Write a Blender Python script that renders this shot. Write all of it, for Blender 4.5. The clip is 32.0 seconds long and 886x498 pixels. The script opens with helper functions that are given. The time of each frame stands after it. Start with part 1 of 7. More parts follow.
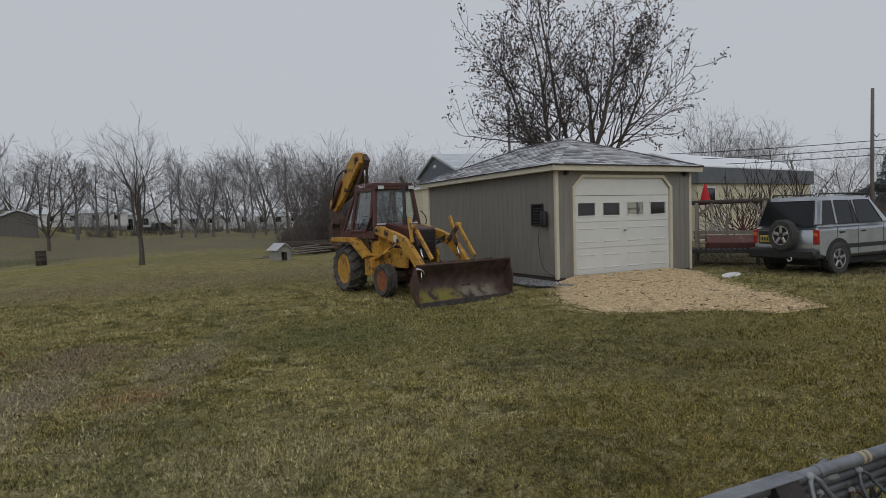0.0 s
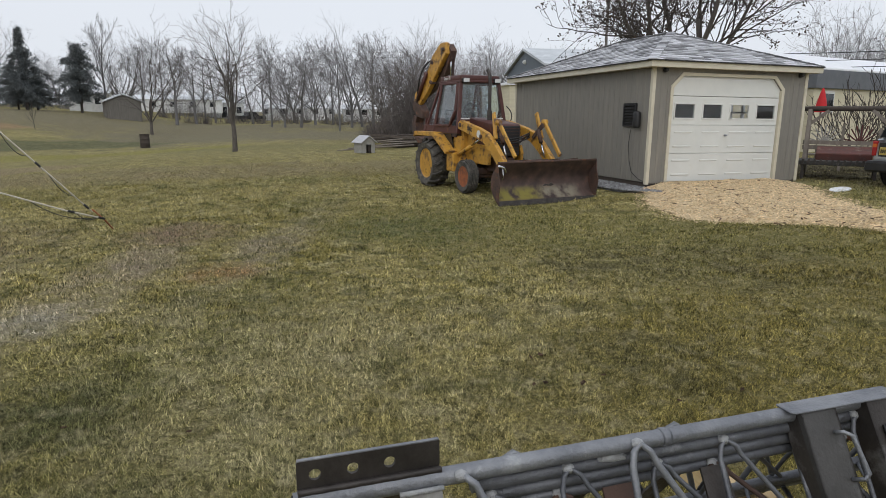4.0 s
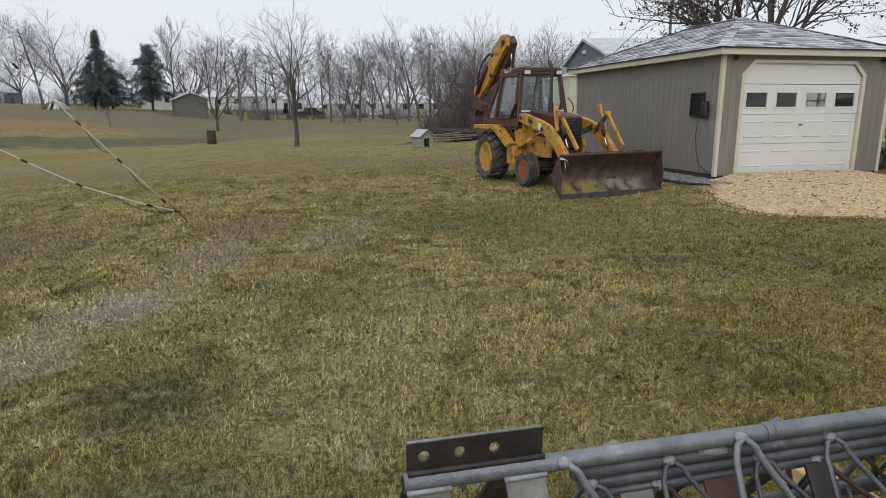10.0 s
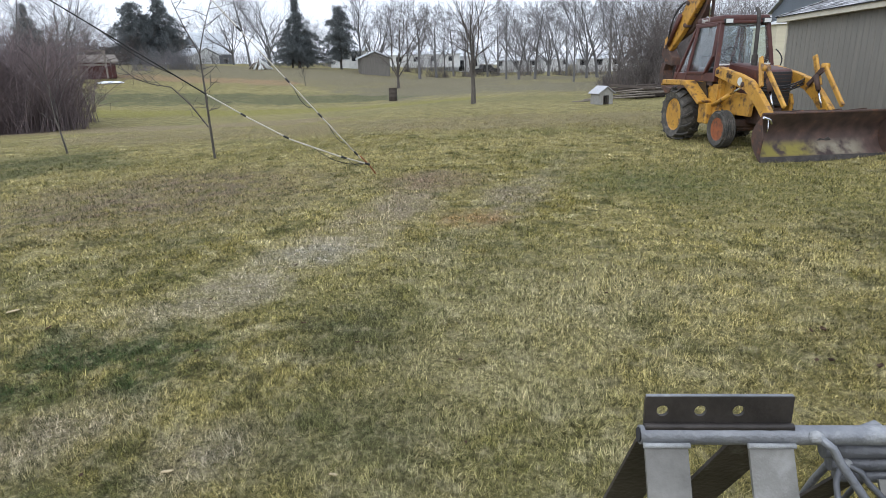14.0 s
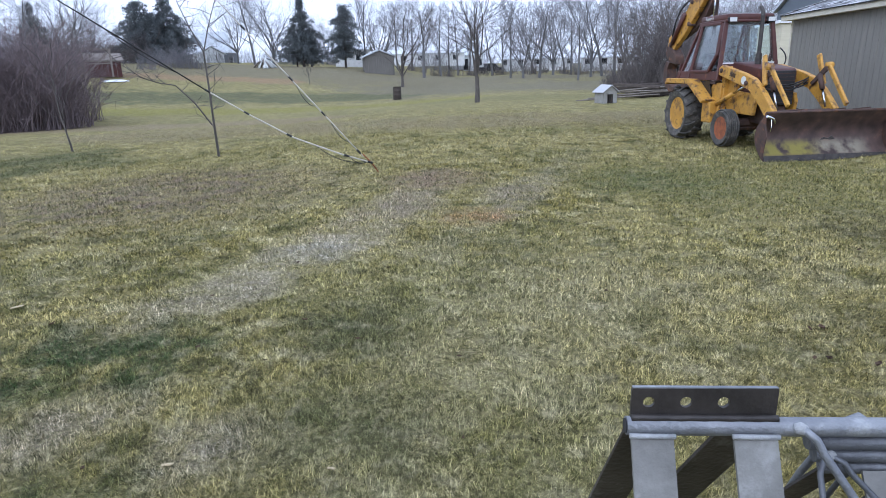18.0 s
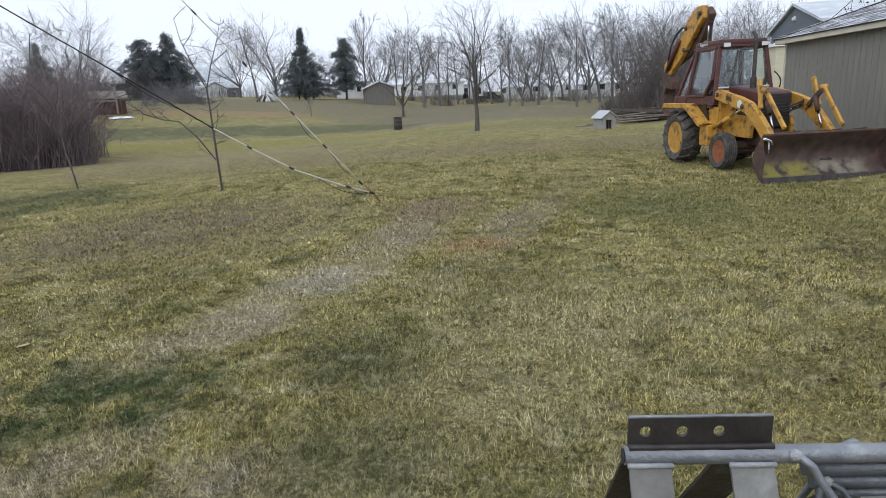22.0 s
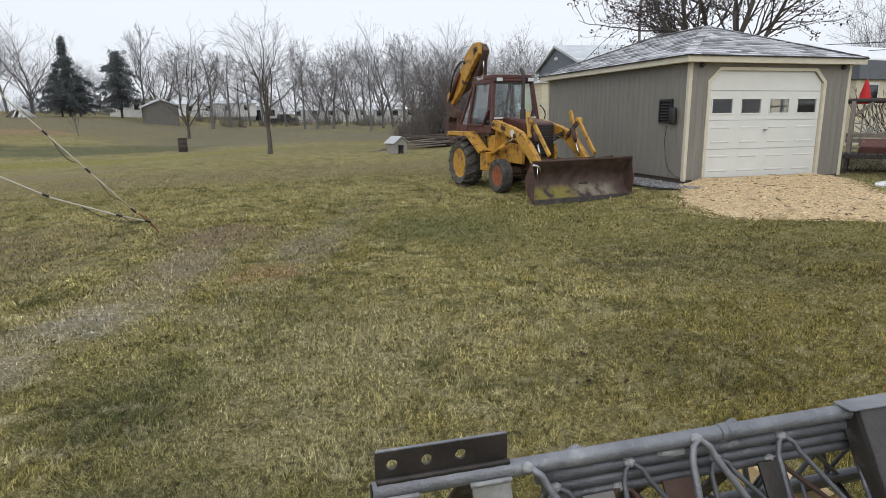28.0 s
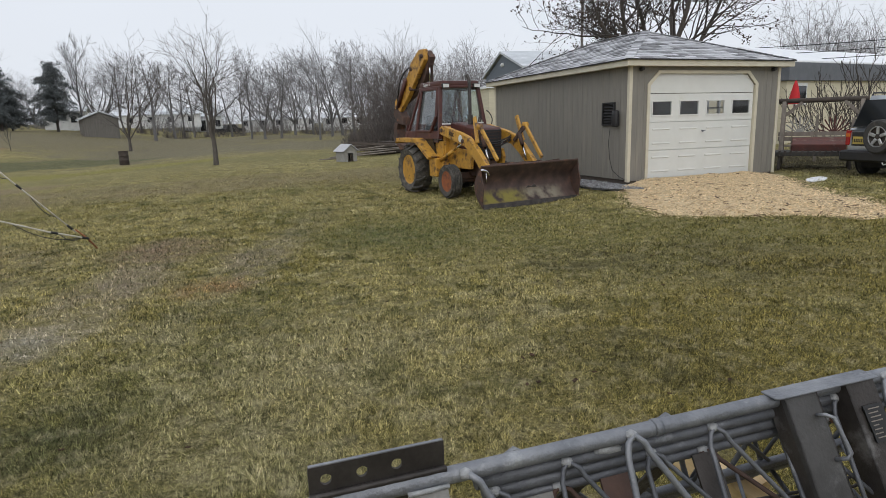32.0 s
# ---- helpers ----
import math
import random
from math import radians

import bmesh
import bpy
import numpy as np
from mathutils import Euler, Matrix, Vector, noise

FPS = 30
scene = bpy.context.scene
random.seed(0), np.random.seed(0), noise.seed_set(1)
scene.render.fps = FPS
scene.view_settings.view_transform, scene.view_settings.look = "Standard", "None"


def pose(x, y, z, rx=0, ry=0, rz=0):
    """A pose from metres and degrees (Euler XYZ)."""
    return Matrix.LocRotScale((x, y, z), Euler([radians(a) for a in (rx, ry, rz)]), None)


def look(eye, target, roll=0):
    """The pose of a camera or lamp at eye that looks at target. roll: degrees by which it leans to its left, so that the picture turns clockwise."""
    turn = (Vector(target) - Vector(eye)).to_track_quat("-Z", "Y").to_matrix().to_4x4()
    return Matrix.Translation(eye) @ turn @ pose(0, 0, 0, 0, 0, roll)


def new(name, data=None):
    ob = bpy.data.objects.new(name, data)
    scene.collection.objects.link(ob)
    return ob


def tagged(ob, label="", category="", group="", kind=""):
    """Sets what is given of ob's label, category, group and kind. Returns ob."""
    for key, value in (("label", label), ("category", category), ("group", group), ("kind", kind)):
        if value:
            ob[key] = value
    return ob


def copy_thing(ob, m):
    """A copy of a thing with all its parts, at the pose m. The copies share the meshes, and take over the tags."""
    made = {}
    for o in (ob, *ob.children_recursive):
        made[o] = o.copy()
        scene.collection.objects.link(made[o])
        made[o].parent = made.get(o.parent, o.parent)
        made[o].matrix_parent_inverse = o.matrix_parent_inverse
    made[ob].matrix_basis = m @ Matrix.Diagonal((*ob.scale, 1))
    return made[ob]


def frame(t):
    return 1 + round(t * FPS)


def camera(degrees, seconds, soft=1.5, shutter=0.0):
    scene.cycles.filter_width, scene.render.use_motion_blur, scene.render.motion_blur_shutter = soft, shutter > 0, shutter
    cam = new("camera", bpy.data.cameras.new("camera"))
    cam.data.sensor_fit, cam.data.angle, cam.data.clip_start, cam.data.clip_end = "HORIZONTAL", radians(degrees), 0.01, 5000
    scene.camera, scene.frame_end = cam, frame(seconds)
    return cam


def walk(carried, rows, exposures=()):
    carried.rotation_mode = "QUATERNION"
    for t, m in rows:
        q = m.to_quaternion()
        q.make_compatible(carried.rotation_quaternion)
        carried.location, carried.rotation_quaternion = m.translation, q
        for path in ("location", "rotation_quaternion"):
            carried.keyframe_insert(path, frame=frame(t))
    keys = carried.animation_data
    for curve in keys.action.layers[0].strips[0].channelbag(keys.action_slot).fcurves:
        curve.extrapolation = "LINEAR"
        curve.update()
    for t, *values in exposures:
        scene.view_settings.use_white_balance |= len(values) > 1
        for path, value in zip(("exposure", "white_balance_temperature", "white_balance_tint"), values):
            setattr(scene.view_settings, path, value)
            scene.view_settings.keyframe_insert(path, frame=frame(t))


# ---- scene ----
cam = camera(70.77, 32.0, 0.5)
PATH = [
    (0, (-6.752, -11.616, 1.471), (-6.084, -9.734, 1.361), -1.94),
    (0.5, (-6.73, -11.612, 1.435), (-6.078, -9.731, 1.243), -2.28),
    (1, (-6.711, -11.609, 1.424), (-6.042, -9.741, 1.172), -2.00),
    (1.5, (-6.705, -11.59, 1.414), (-6.032, -9.728, 1.128), -0.46),
    (2, (-6.696, -11.549, 1.407), (-6.081, -9.67, 1.106), 0.25),
    (2.5, (-6.685, -11.543, 1.4), (-6.147, -9.645, 1.072), -0.07),
    (3, (-6.675, -11.53, 1.396), (-6.198, -9.633, 0.98), -0.32),
    (3.5, (-6.687, -11.542, 1.398), (-6.258, -9.636, 0.971), -0.08),
    (5.5, (-6.748, -11.554, 1.414), (-6.381, -9.625, 1.035), 0.10),
    (6, (-6.745, -11.547, 1.41), (-6.404, -9.61, 1.047), 0.01),
    (6.5, (-6.769, -11.567, 1.414), (-6.433, -9.629, 1.052), -0.02),
    (7, (-6.774, -11.572, 1.42), (-6.44, -9.634, 1.054), -1.01),
    (7.5, (-6.788, -11.539, 1.412), (-6.492, -9.595, 1.044), -0.19),
    (8, (-6.811, -11.558, 1.41), (-6.63, -9.603, 1.029), -0.62),
    (8.5, (-6.817, -11.561, 1.407), (-6.656, -9.611, 0.994), -0.56),
    (9, (-6.809, -11.563, 1.407), (-6.632, -9.62, 0.967), -1.13),
    (9.5, (-6.794, -11.564, 1.406), (-6.531, -9.631, 0.964), -0.75),
    (10, (-6.81, -11.559, 1.402), (-6.582, -9.622, 0.96), -0.71),
    (10.5, (-6.834, -11.557, 1.397), (-6.695, -9.615, 0.939), 0.02),
    (11, (-6.874, -11.537, 1.385), (-6.882, -9.593, 0.915), -0.26),
    (11.5, (-6.913, -11.515, 1.37), (-7.063, -9.586, 0.865), -1.09),
    (12, (-6.948, -11.55, 1.386), (-7.195, -9.636, 0.862), -1.21),
    (12.5, (-6.962, -11.598, 1.405), (-7.24, -9.689, 0.876), -0.99),
    (13, (-6.961, -11.594, 1.394), (-7.231, -9.69, 0.846), -1.20),
    (13.5, (-6.97, -11.586, 1.388), (-7.254, -9.69, 0.818), -1.50),
    (14, (-6.97, -11.585, 1.387), (-7.268, -9.688, 0.828), -1.43),
    (14.5, (-6.971, -11.596, 1.388), (-7.277, -9.706, 0.81), -1.95),
    (16.5, (-6.942, -11.593, 1.378), (-7.243, -9.695, 0.823), -1.44),
    (17, (-6.945, -11.609, 1.38), (-7.273, -9.718, 0.818), -1.20),
    (17.5, (-6.942, -11.611, 1.382), (-7.263, -9.719, 0.818), -1.17),
    (18, (-6.939, -11.603, 1.381), (-7.25, -9.709, 0.819), -1.39),
    (18.5, (-6.937, -11.593, 1.385), (-7.255, -9.691, 0.855), -1.83),
    (19, (-6.937, -11.621, 1.396), (-7.265, -9.714, 0.891), -2.18),
    (19.5, (-6.914, -11.61, 1.396), (-7.145, -9.689, 0.89), -2.74),
    (20, (-6.925, -11.586, 1.399), (-7.148, -9.658, 0.917), -2.36),
    (20.5, (-6.967, -11.619, 1.399), (-7.391, -9.721, 0.932), -2.56),
    (21, (-6.968, -11.638, 1.399), (-7.436, -9.756, 0.909), -3.06),
    (21.5, (-6.95, -11.64, 1.408), (-7.349, -9.743, 0.914), -3.15),
    (22, (-6.919, -11.63, 1.408), (-7.242, -9.715, 0.931), -2.71),
    (22.5, (-6.899, -11.608, 1.408), (-7.109, -9.676, 0.937), -2.51),
    (23, (-6.852, -11.591, 1.411), (-6.904, -9.637, 0.987), -2.26),
    (23.5, (-6.828, -11.614, 1.426), (-6.745, -9.655, 1.03), -1.93),
    (24, (-6.812, -11.632, 1.438), (-6.619, -9.684, 1.028), -1.66),
    (24.5, (-6.803, -11.605, 1.427), (-6.53, -9.666, 1.018), -1.09),
    (25, (-6.805, -11.604, 1.422), (-6.534, -9.668, 1.001), -1.24),
    (25.5, (-6.801, -11.597, 1.421), (-6.532, -9.667, 0.969), -1.00),
    (27.5, (-6.794, -11.597, 1.422), (-6.525, -9.667, 0.971), -1.64),
    (28, (-6.792, -11.598, 1.426), (-6.487, -9.668, 1.001), -0.93),
    (28.5, (-6.785, -11.6, 1.429), (-6.452, -9.672, 1.014), -1.27),
    (29, (-6.778, -11.597, 1.43), (-6.416, -9.673, 1.023), -1.63),
    (29.5, (-6.784, -11.591, 1.428), (-6.411, -9.668, 1.023), -1.05),
    (30, (-6.806, -11.588, 1.48), (-6.43, -9.665, 1.078), -0.52),
    (30.5, (-6.773, -11.563, 1.483), (-6.32, -9.636, 1.198), -1.71),
    (31, (-6.77, -11.585, 1.431), (-6.381, -9.655, 1.081), -2.59),
    (31.5, (-6.761, -11.598, 1.434), (-6.374, -9.676, 1.04), -2.71),
    (32, (-6.739, -11.598, 1.423), (-6.29, -9.692, 1.014), -1.99),
]
EXPOSURES = [(0, -0.54, 6400, 10), (.5, -0.34, 6400, 10), (1, -0.28, 6400, 10), (2, -0.08, 6400, 10), (3, 0.10, 6400, 10), (6, 0.17, 6450, 10), (9, 0.15, 6450, 10), (11, 0.34, 6400, 10), (12, 0.64, 6300, 10), (14, 0.74, 6000, 10),
             (16.5, 0.76, 5350, 14), (18, 0.82, 5280, 14), (19.5, 0.80, 5380, 14), (21, 0.42, 5750, 13), (22.3, 0.50, 6050, 10), (23.5, 0.22, 6250, 10), (25, 0.12, 6300, 10), (27.5, 0.34, 6400, 10), (28.2, 0.34, 6400, 10), (29, 0.24, 6400, 10), (30.2, 0.22, 6350, 10),
             (30.6, -0.08, 6350, 10), (31.2, -0.02, 6400, 10), (32, 0.16, 6400, 10)]
walk(cam, [(t, look(eye, target, roll)) for t, eye, target, roll in PATH], EXPOSURES)


# ---- world, sun ----
world = bpy.data.worlds.new("overcast_sky")
scene.world = world
world.use_nodes = True
wn, wl = world.node_tree.nodes, world.node_tree.links
sky = wn.new("ShaderNodeTexSky")
sky.sky_type, sky.sun_disc = "NISHITA", False
sky.sun_elevation, sky.sun_rotation = radians(32), radians(200)
sky.air_density, sky.dust_density, sky.ozone_density = 1.0, 4.0, 1.0
sky_dim = wn.new("ShaderNodeVectorMath")
sky_dim.operation, sky_dim.inputs[3].default_value = "SCALE", 0.10
wl.new(sky.outputs[0], sky_dim.inputs[0])
cloud = wn.new("ShaderNodeMix")
cloud.data_type = "RGBA"
cloud.inputs[0].default_value = 0.93
cloud.inputs[7].default_value = (0.735, 0.765, 0.815, 1)
wl.new(sky_dim.outputs[0], cloud.inputs[6])
# soft structure of the cloud deck
wtc = wn.new("ShaderNodeTexCoord")
wns = wn.new("ShaderNodeTexNoise")
wns.inputs["Scale"].default_value, wns.inputs["Detail"].default_value = 1.6, 3.0
wl.new(wtc.outputs["Generated"], wns.inputs["Vector"])
wmr = wn.new("ShaderNodeMapRange")
wmr.inputs[3].default_value, wmr.inputs[4].default_value = 0.94, 1.06
wl.new(wns.outputs["Fac"], wmr.inputs[0])
wsc = wn.new("ShaderNodeVectorMath")
wsc.operation = "SCALE"
wl.new(cloud.outputs[2], wsc.inputs[0])
wl.new(wmr.outputs[0], wsc.inputs[3])
wl.new(wsc.outputs[0], wn["Background"].inputs[0])
wn["Background"].inputs[1].default_value = 1.0
sun = new("sun", bpy.data.lights.new("sun", "SUN"))
sun.data.energy, sun.data.angle, sun.data.color = 0.9, radians(60), (1.0, 0.97, 0.92)
sun.matrix_world = look((-8, -20, 18), (0, 0, 0))

# ---- small helpers ----
rnd = random.Random(7)
TAU = math.tau


def smooth(a, b, x):
    t = min(1, max(0, (x - a) / (b - a)))
    return t * t * (3 - 2 * t)


def ground_z(x, y):
    """Height of the lawn: level by the garage, a swale to the north-west, then a long rise."""
    d = math.hypot(x + 6.8, y + 11.7)
    z = -.285 + .205 * smooth(-2.5, 1.0, x)
    z -= .30 * smooth(-7, -20, x)
    z -= .45 * smooth(-6, -24, x) * smooth(20, 38, d)
    z += (.10 + .45 * smooth(0, -14, x) + 2.2 * smooth(-12, -38, x) + .9 * smooth(-36, -55, x)) * smooth(38, 86, d)
    z += .5 * smooth(88, 170, d)
    return z


def part(name, bm, material, parent=None, label="", shade=False):
    me = bpy.data.meshes.new(name)
    bm.normal_update()
    bm.to_mesh(me)
    bm.free()
    if shade:
        me.shade_smooth()
    me.materials.append(material)
    ob = new(name, me)
    if parent is not None:
        ob.parent = parent
    if label:
        ob["label"] = label
    return ob


def smart(ob, degrees=40):
    """Smooth shading with sharp edges kept."""
    ob.data.shade_smooth()
    ob.data.set_sharp_from_angle(angle=radians(degrees))
    return ob


def thing(name, m, label, category, group="", kind=""):
    ob = new(name)
    ob.matrix_world = m
    return tagged(ob, label, category, group, kind)


def B():
    return bmesh.new()


def box(bm, c, s, rot=None, bevel=0.0, seg=1):
    """A box of size s about c, turned by Euler degrees rot about its centre."""
    m = Matrix.Translation(c) @ (Euler([radians(a) for a in rot]).to_matrix().to_4x4() if rot else Matrix()) @ Matrix.Diagonal((*s, 1))
    r = bmesh.ops.create_cube(bm, size=1, matrix=m)
    if bevel:
        es = {e for v in r["verts"] for e in v.link_edges}
        bmesh.ops.bevel(bm, geom=list(es), offset=bevel, segments=seg, affect="EDGES", profile=0.5)
    return bm


def beam(bm, a, b, w, h, up=(0, 0, 1), bevel=0.0):
    """A bar of width w and height h from a to b."""
    a, b = Vector(a), Vector(b)
    d = b - a
    y = d.normalized()
    x = y.cross(Vector(up))
    x = x.normalized() if x.length > 1e-4 else Vector((1, 0, 0))
    z = x.cross(y)
    m = Matrix.Translation((a + b) / 2) @ Matrix((x, y, z)).transposed().to_4x4() @ Matrix.Diagonal((w, d.length, h, 1))
    r = bmesh.ops.create_cube(bm, size=1, matrix=m)
    if bevel:
        es = {e for v in r["verts"] for e in v.link_edges}
        bmesh.ops.bevel(bm, geom=list(es), offset=bevel, segments=1, affect="EDGES")
    return bm


def tube(bm, pts, r, n=10, cap=True):
    """A round bar through pts; r is one radius or one for each point."""
    pts = [Vector(p) for p in pts]
    rs = r if isinstance(r, (list, tuple)) else [r] * len(pts)
    rings, x = [], None
    for i, p in enumerate(pts):
        d = (pts[min(i + 1, len(pts) - 1)] - pts[max(i - 1, 0)]).normalized()
        if x is None:
            x = d.orthogonal().normalized()
        x = (x - d * x.dot(d)).normalized()
        y = d.cross(x)
        rings.append([bm.verts.new(p + (x * math.cos(TAU * k / n) + y * math.sin(TAU * k / n)) * rs[i]) for k in range(n)])
    for a, b in zip(rings, rings[1:]):
        for k in range(n):
            f = bm.faces.new((a[k], a[(k + 1) % n], b[(k + 1) % n], b[k]))
            f.smooth = n > 5
    if cap:
        bm.faces.new(rings[0][::-1])
        bm.faces.new(rings[-1])
    return bm


def arc(p0, p1, p2, n=8):
    """Points on a quadratic bend."""
    p0, p1, p2 = Vector(p0), Vector(p1), Vector(p2)
    return [p0 * (1 - t) ** 2 + p1 * 2 * t * (1 - t) + p2 * t * t for t in [k / n for k in range(n + 1)]]


def lathe(bm, profile, n=32, axis="x", c=(0, 0, 0), close=False):
    """A solid of revolution: profile of (along, radius)."""
    c = Vector(c)
    rings = []
    for a, r in profile:
        ring = []
        for k in range(n):
            u, v = r * math.cos(TAU * k / n), r * math.sin(TAU * k / n)
            ring.append(bm.verts.new(c + Vector({"x": (a, u, v), "y": (u, a, v), "z": (u, v, a)}[axis])))
        rings.append(ring)
    pairs = list(zip(rings, rings[1:])) + ([(rings[-1], rings[0])] if close else [])
    for a, b in pairs:
        for k in range(n):
            f = bm.faces.new((a[k], a[(k + 1) % n], b[(k + 1) % n], b[k]))
            f.smooth = True
    if not close:
        for ring in (rings[0], rings[-1]):
            if (ring[0].co - ring[n // 2].co).length > 1e-4:
                bm.faces.new(ring)
    bmesh.ops.recalc_face_normals(bm, faces=bm.faces[:])
    return bm


def slab(bm, poly, axis, lo, hi, bevel=0.0):
    """A flat polygon pulled from lo to hi along an axis. poly: pairs in the other two axes, in order."""
    def at(u, v, w):
        return {"x": (w, u, v), "y": (u, w, v), "z": (u, v, w)}[axis]
    a = [bm.verts.new(at(u, v, lo)) for u, v in poly]
    b = [bm.verts.new(at(u, v, hi)) for u, v in poly]
    fs = [bm.faces.new(a), bm.faces.new(b[::-1])]
    for k in range(len(poly)):
        j = (k + 1) % len(poly)
        fs.append(bm.faces.new((a[j], a[k], b[k], b[j])))
    bmesh.ops.recalc_face_normals(bm, faces=fs)
    if bevel:
        bmesh.ops.bevel(bm, geom=list({e for f in fs for e in f.edges}), offset=bevel, segments=1, affect="EDGES")
    return bm


def mesh_from(name, verts, faces, material, parent=None, flat=True):
    """One mesh from numpy arrays: faces is an (n, 3) or (n, 4) array."""
    me = bpy.data.meshes.new(name)
    n, k = faces.shape
    me.vertices.add(len(verts))
    me.vertices.foreach_set("co", np.asarray(verts, np.float32).ravel())
    me.loops.add(n * k)
    me.loops.foreach_set("vertex_index", faces.astype(np.int32).ravel())
    me.polygons.add(n)
    me.polygons.foreach_set("loop_start", np.arange(0, n * k, k, dtype=np.int32))
    me.update(calc_edges=True)
    if not flat:
        me.shade_smooth()
    me.materials.append(material)
    ob = new(name, me)
    if parent is not None:
        ob.parent = parent
    return ob


# ---- materials ----
def material(name, color, rough=0.7, metal=0.0, color2=None, scale=6.0, detail=6.0, spot=None, spot_scale=2.0, spot_at=(0.55, 0.7),
             bump=0.0, bump_scale=60.0, per_object=0.0, island=0.0, stretch=(1, 1, 1), coat=0.0):
    """A surface in two tones (grain), with patches of a third (wear, stains) and a fine relief."""
    mat = bpy.data.materials.new(name)
    mat.use_nodes = True
    n, l = mat.node_tree.nodes, mat.node_tree.links
    p = n["Principled BSDF"]
    p.inputs["Roughness"].default_value, p.inputs["Metallic"].default_value = rough, metal
    p.inputs["Coat Weight"].default_value = coat
    tc, mp = n.new("ShaderNodeTexCoord"), n.new("ShaderNodeMapping")
    mp.inputs["Scale"].default_value = stretch
    l.new(tc.outputs["Object"], mp.inputs[0])
    ns = n.new("ShaderNodeTexNoise")
    ns.inputs["Scale"].default_value, ns.inputs["Detail"].default_value, ns.inputs["Roughness"].default_value = scale, detail, 0.65
    l.new(mp.outputs[0], ns.inputs["Vector"])
    c2 = color2 or tuple(c * 0.75 for c in color)
    mx = n.new("ShaderNodeMix")
    mx.data_type = "RGBA"
    mx.inputs[6].default_value, mx.inputs[7].default_value = (*c2, 1), (*color, 1)
    rp = n.new("ShaderNodeMapRange")
    rp.inputs[1].default_value, rp.inputs[2].default_value = 0.35, 0.65
    l.new(ns.outputs["Fac"], rp.inputs[0])
    l.new(rp.outputs[0], mx.inputs[0])
    out = mx.outputs[2]
    if spot:
        s2 = n.new("ShaderNodeTexNoise")
        s2.inputs["Scale"].default_value, s2.inputs["Detail"].default_value, s2.inputs["Roughness"].default_value = spot_scale, 8.0, 0.7
        l.new(mp.outputs[0], s2.inputs["Vector"])
        r2 = n.new("ShaderNodeMapRange")
        r2.inputs[1].default_value, r2.inputs[2].default_value = spot_at
        l.new(s2.outputs["Fac"], r2.inputs[0])
        m2 = n.new("ShaderNodeMix")
        m2.data_type = "RGBA"
        m2.inputs[7].default_value = (*spot, 1)
        l.new(r2.outputs[0], m2.inputs[0])
        l.new(out, m2.inputs[6])
        out = m2.outputs[2]
    if per_object or island:
        src = n.new("ShaderNodeObjectInfo").outputs["Random"] if per_object else n.new("ShaderNodeNewGeometry").outputs["Random Per Island"]
        amount = per_object or island
        r3 = n.new("ShaderNodeMapRange")
        r3.inputs[3].default_value, r3.inputs[4].default_value = 1 - amount, 1 + amount
        l.new(src, r3.inputs[0])
        vm = n.new("ShaderNodeVectorMath")
        vm.operation = "SCALE"
        l.new(out, vm.inputs[0])
        l.new(r3.outputs[0], vm.inputs[3])
        out = vm.outputs[0]
    l.new(out, p.inputs["Base Color"])
    if bump:
        bn = n.new("ShaderNodeTexNoise")
        bn.inputs["Scale"].default_value, bn.inputs["Detail"].default_value = bump_scale, 4.0
        l.new(mp.outputs[0], bn.inputs["Vector"])
        bp = n.new("ShaderNodeBump")
        bp.inputs["Strength"].default_value, bp.inputs["Distance"].default_value = bump, 0.01
        l.new(bn.outputs["Fac"], bp.inputs["Height"])
        l.new(bp.outputs[0], p.inputs["Normal"])
    return mat


M = {}
M["siding"] = material("taupe_siding", (0.218, 0.206, 0.182), 0.75, color2=(0.188, 0.178, 0.158), scale=3, stretch=(6, 6, .5), bump=.25, bump_scale=40,
                       spot=(0.27, 0.25, 0.21), spot_scale=1.2, spot_at=(.5, .8))
M["trim"] = material("cream_trim", (0.60, 0.56, 0.45), 0.6, color2=(0.53, 0.49, 0.385), scale=5, bump=.1, spot=(0.40, .36, .26), spot_scale=2.5, spot_at=(.6, .85))
M["door_white"] = material("white_door_paint", (0.67, 0.68, 0.655), 0.45, color2=(0.62, 0.63, 0.605), scale=2, bump=.08, bump_scale=140, spot=(0.55, .53, .45), spot_scale=1.6, spot_at=(.62, .9))
M["shingle"] = material("grey_shingle", (0.43, 0.435, 0.46), 0.9, color2=(0.32, 0.325, 0.345), scale=30, per_object=.62, bump=.5, bump_scale=220, spot=(.50, .51, .54), spot_scale=1.1, spot_at=(.5, .75))
M["dark_gap"] = material("dark_underlay", (0.03, 0.03, 0.032), 0.9)
M["glass_dark"] = material("dark_window_glass", (0.015, 0.017, 0.02), 0.06, scale=1)
M["black_plastic"] = material("black_plastic", (0.02, 0.02, 0.022), 0.5, bump=.1)
M["steel"] = material("galvanised_steel", (0.275, 0.285, 0.305), 0.5, metal=.5, color2=(0.165, 0.174, 0.195), scale=9, spot=(.44, .45, .46), spot_scale=11, spot_at=(.57, .76), bump=.3, bump_scale=130)
# darker copy of the steel: shade among the nested tubes put into colour
M["shaded_zinc"] = material("shaded_galvanised_steel", (0.175, 0.182, 0.20), 0.55, metal=.5, color2=(0.10, 0.106, 0.12), scale=8, spot=(.33, .335, .345), spot_scale=10, spot_at=(.60, .76), bump=.25, bump_scale=120)
M["dark_steel"] = material("weathered_dark_steel", (0.072, 0.063, 0.058), 0.5, metal=.4, color2=(0.033, 0.029, 0.027), scale=7, spot=(.21, .205, .20), spot_scale=6, spot_at=(.58, .74), bump=.25, bump_scale=80)
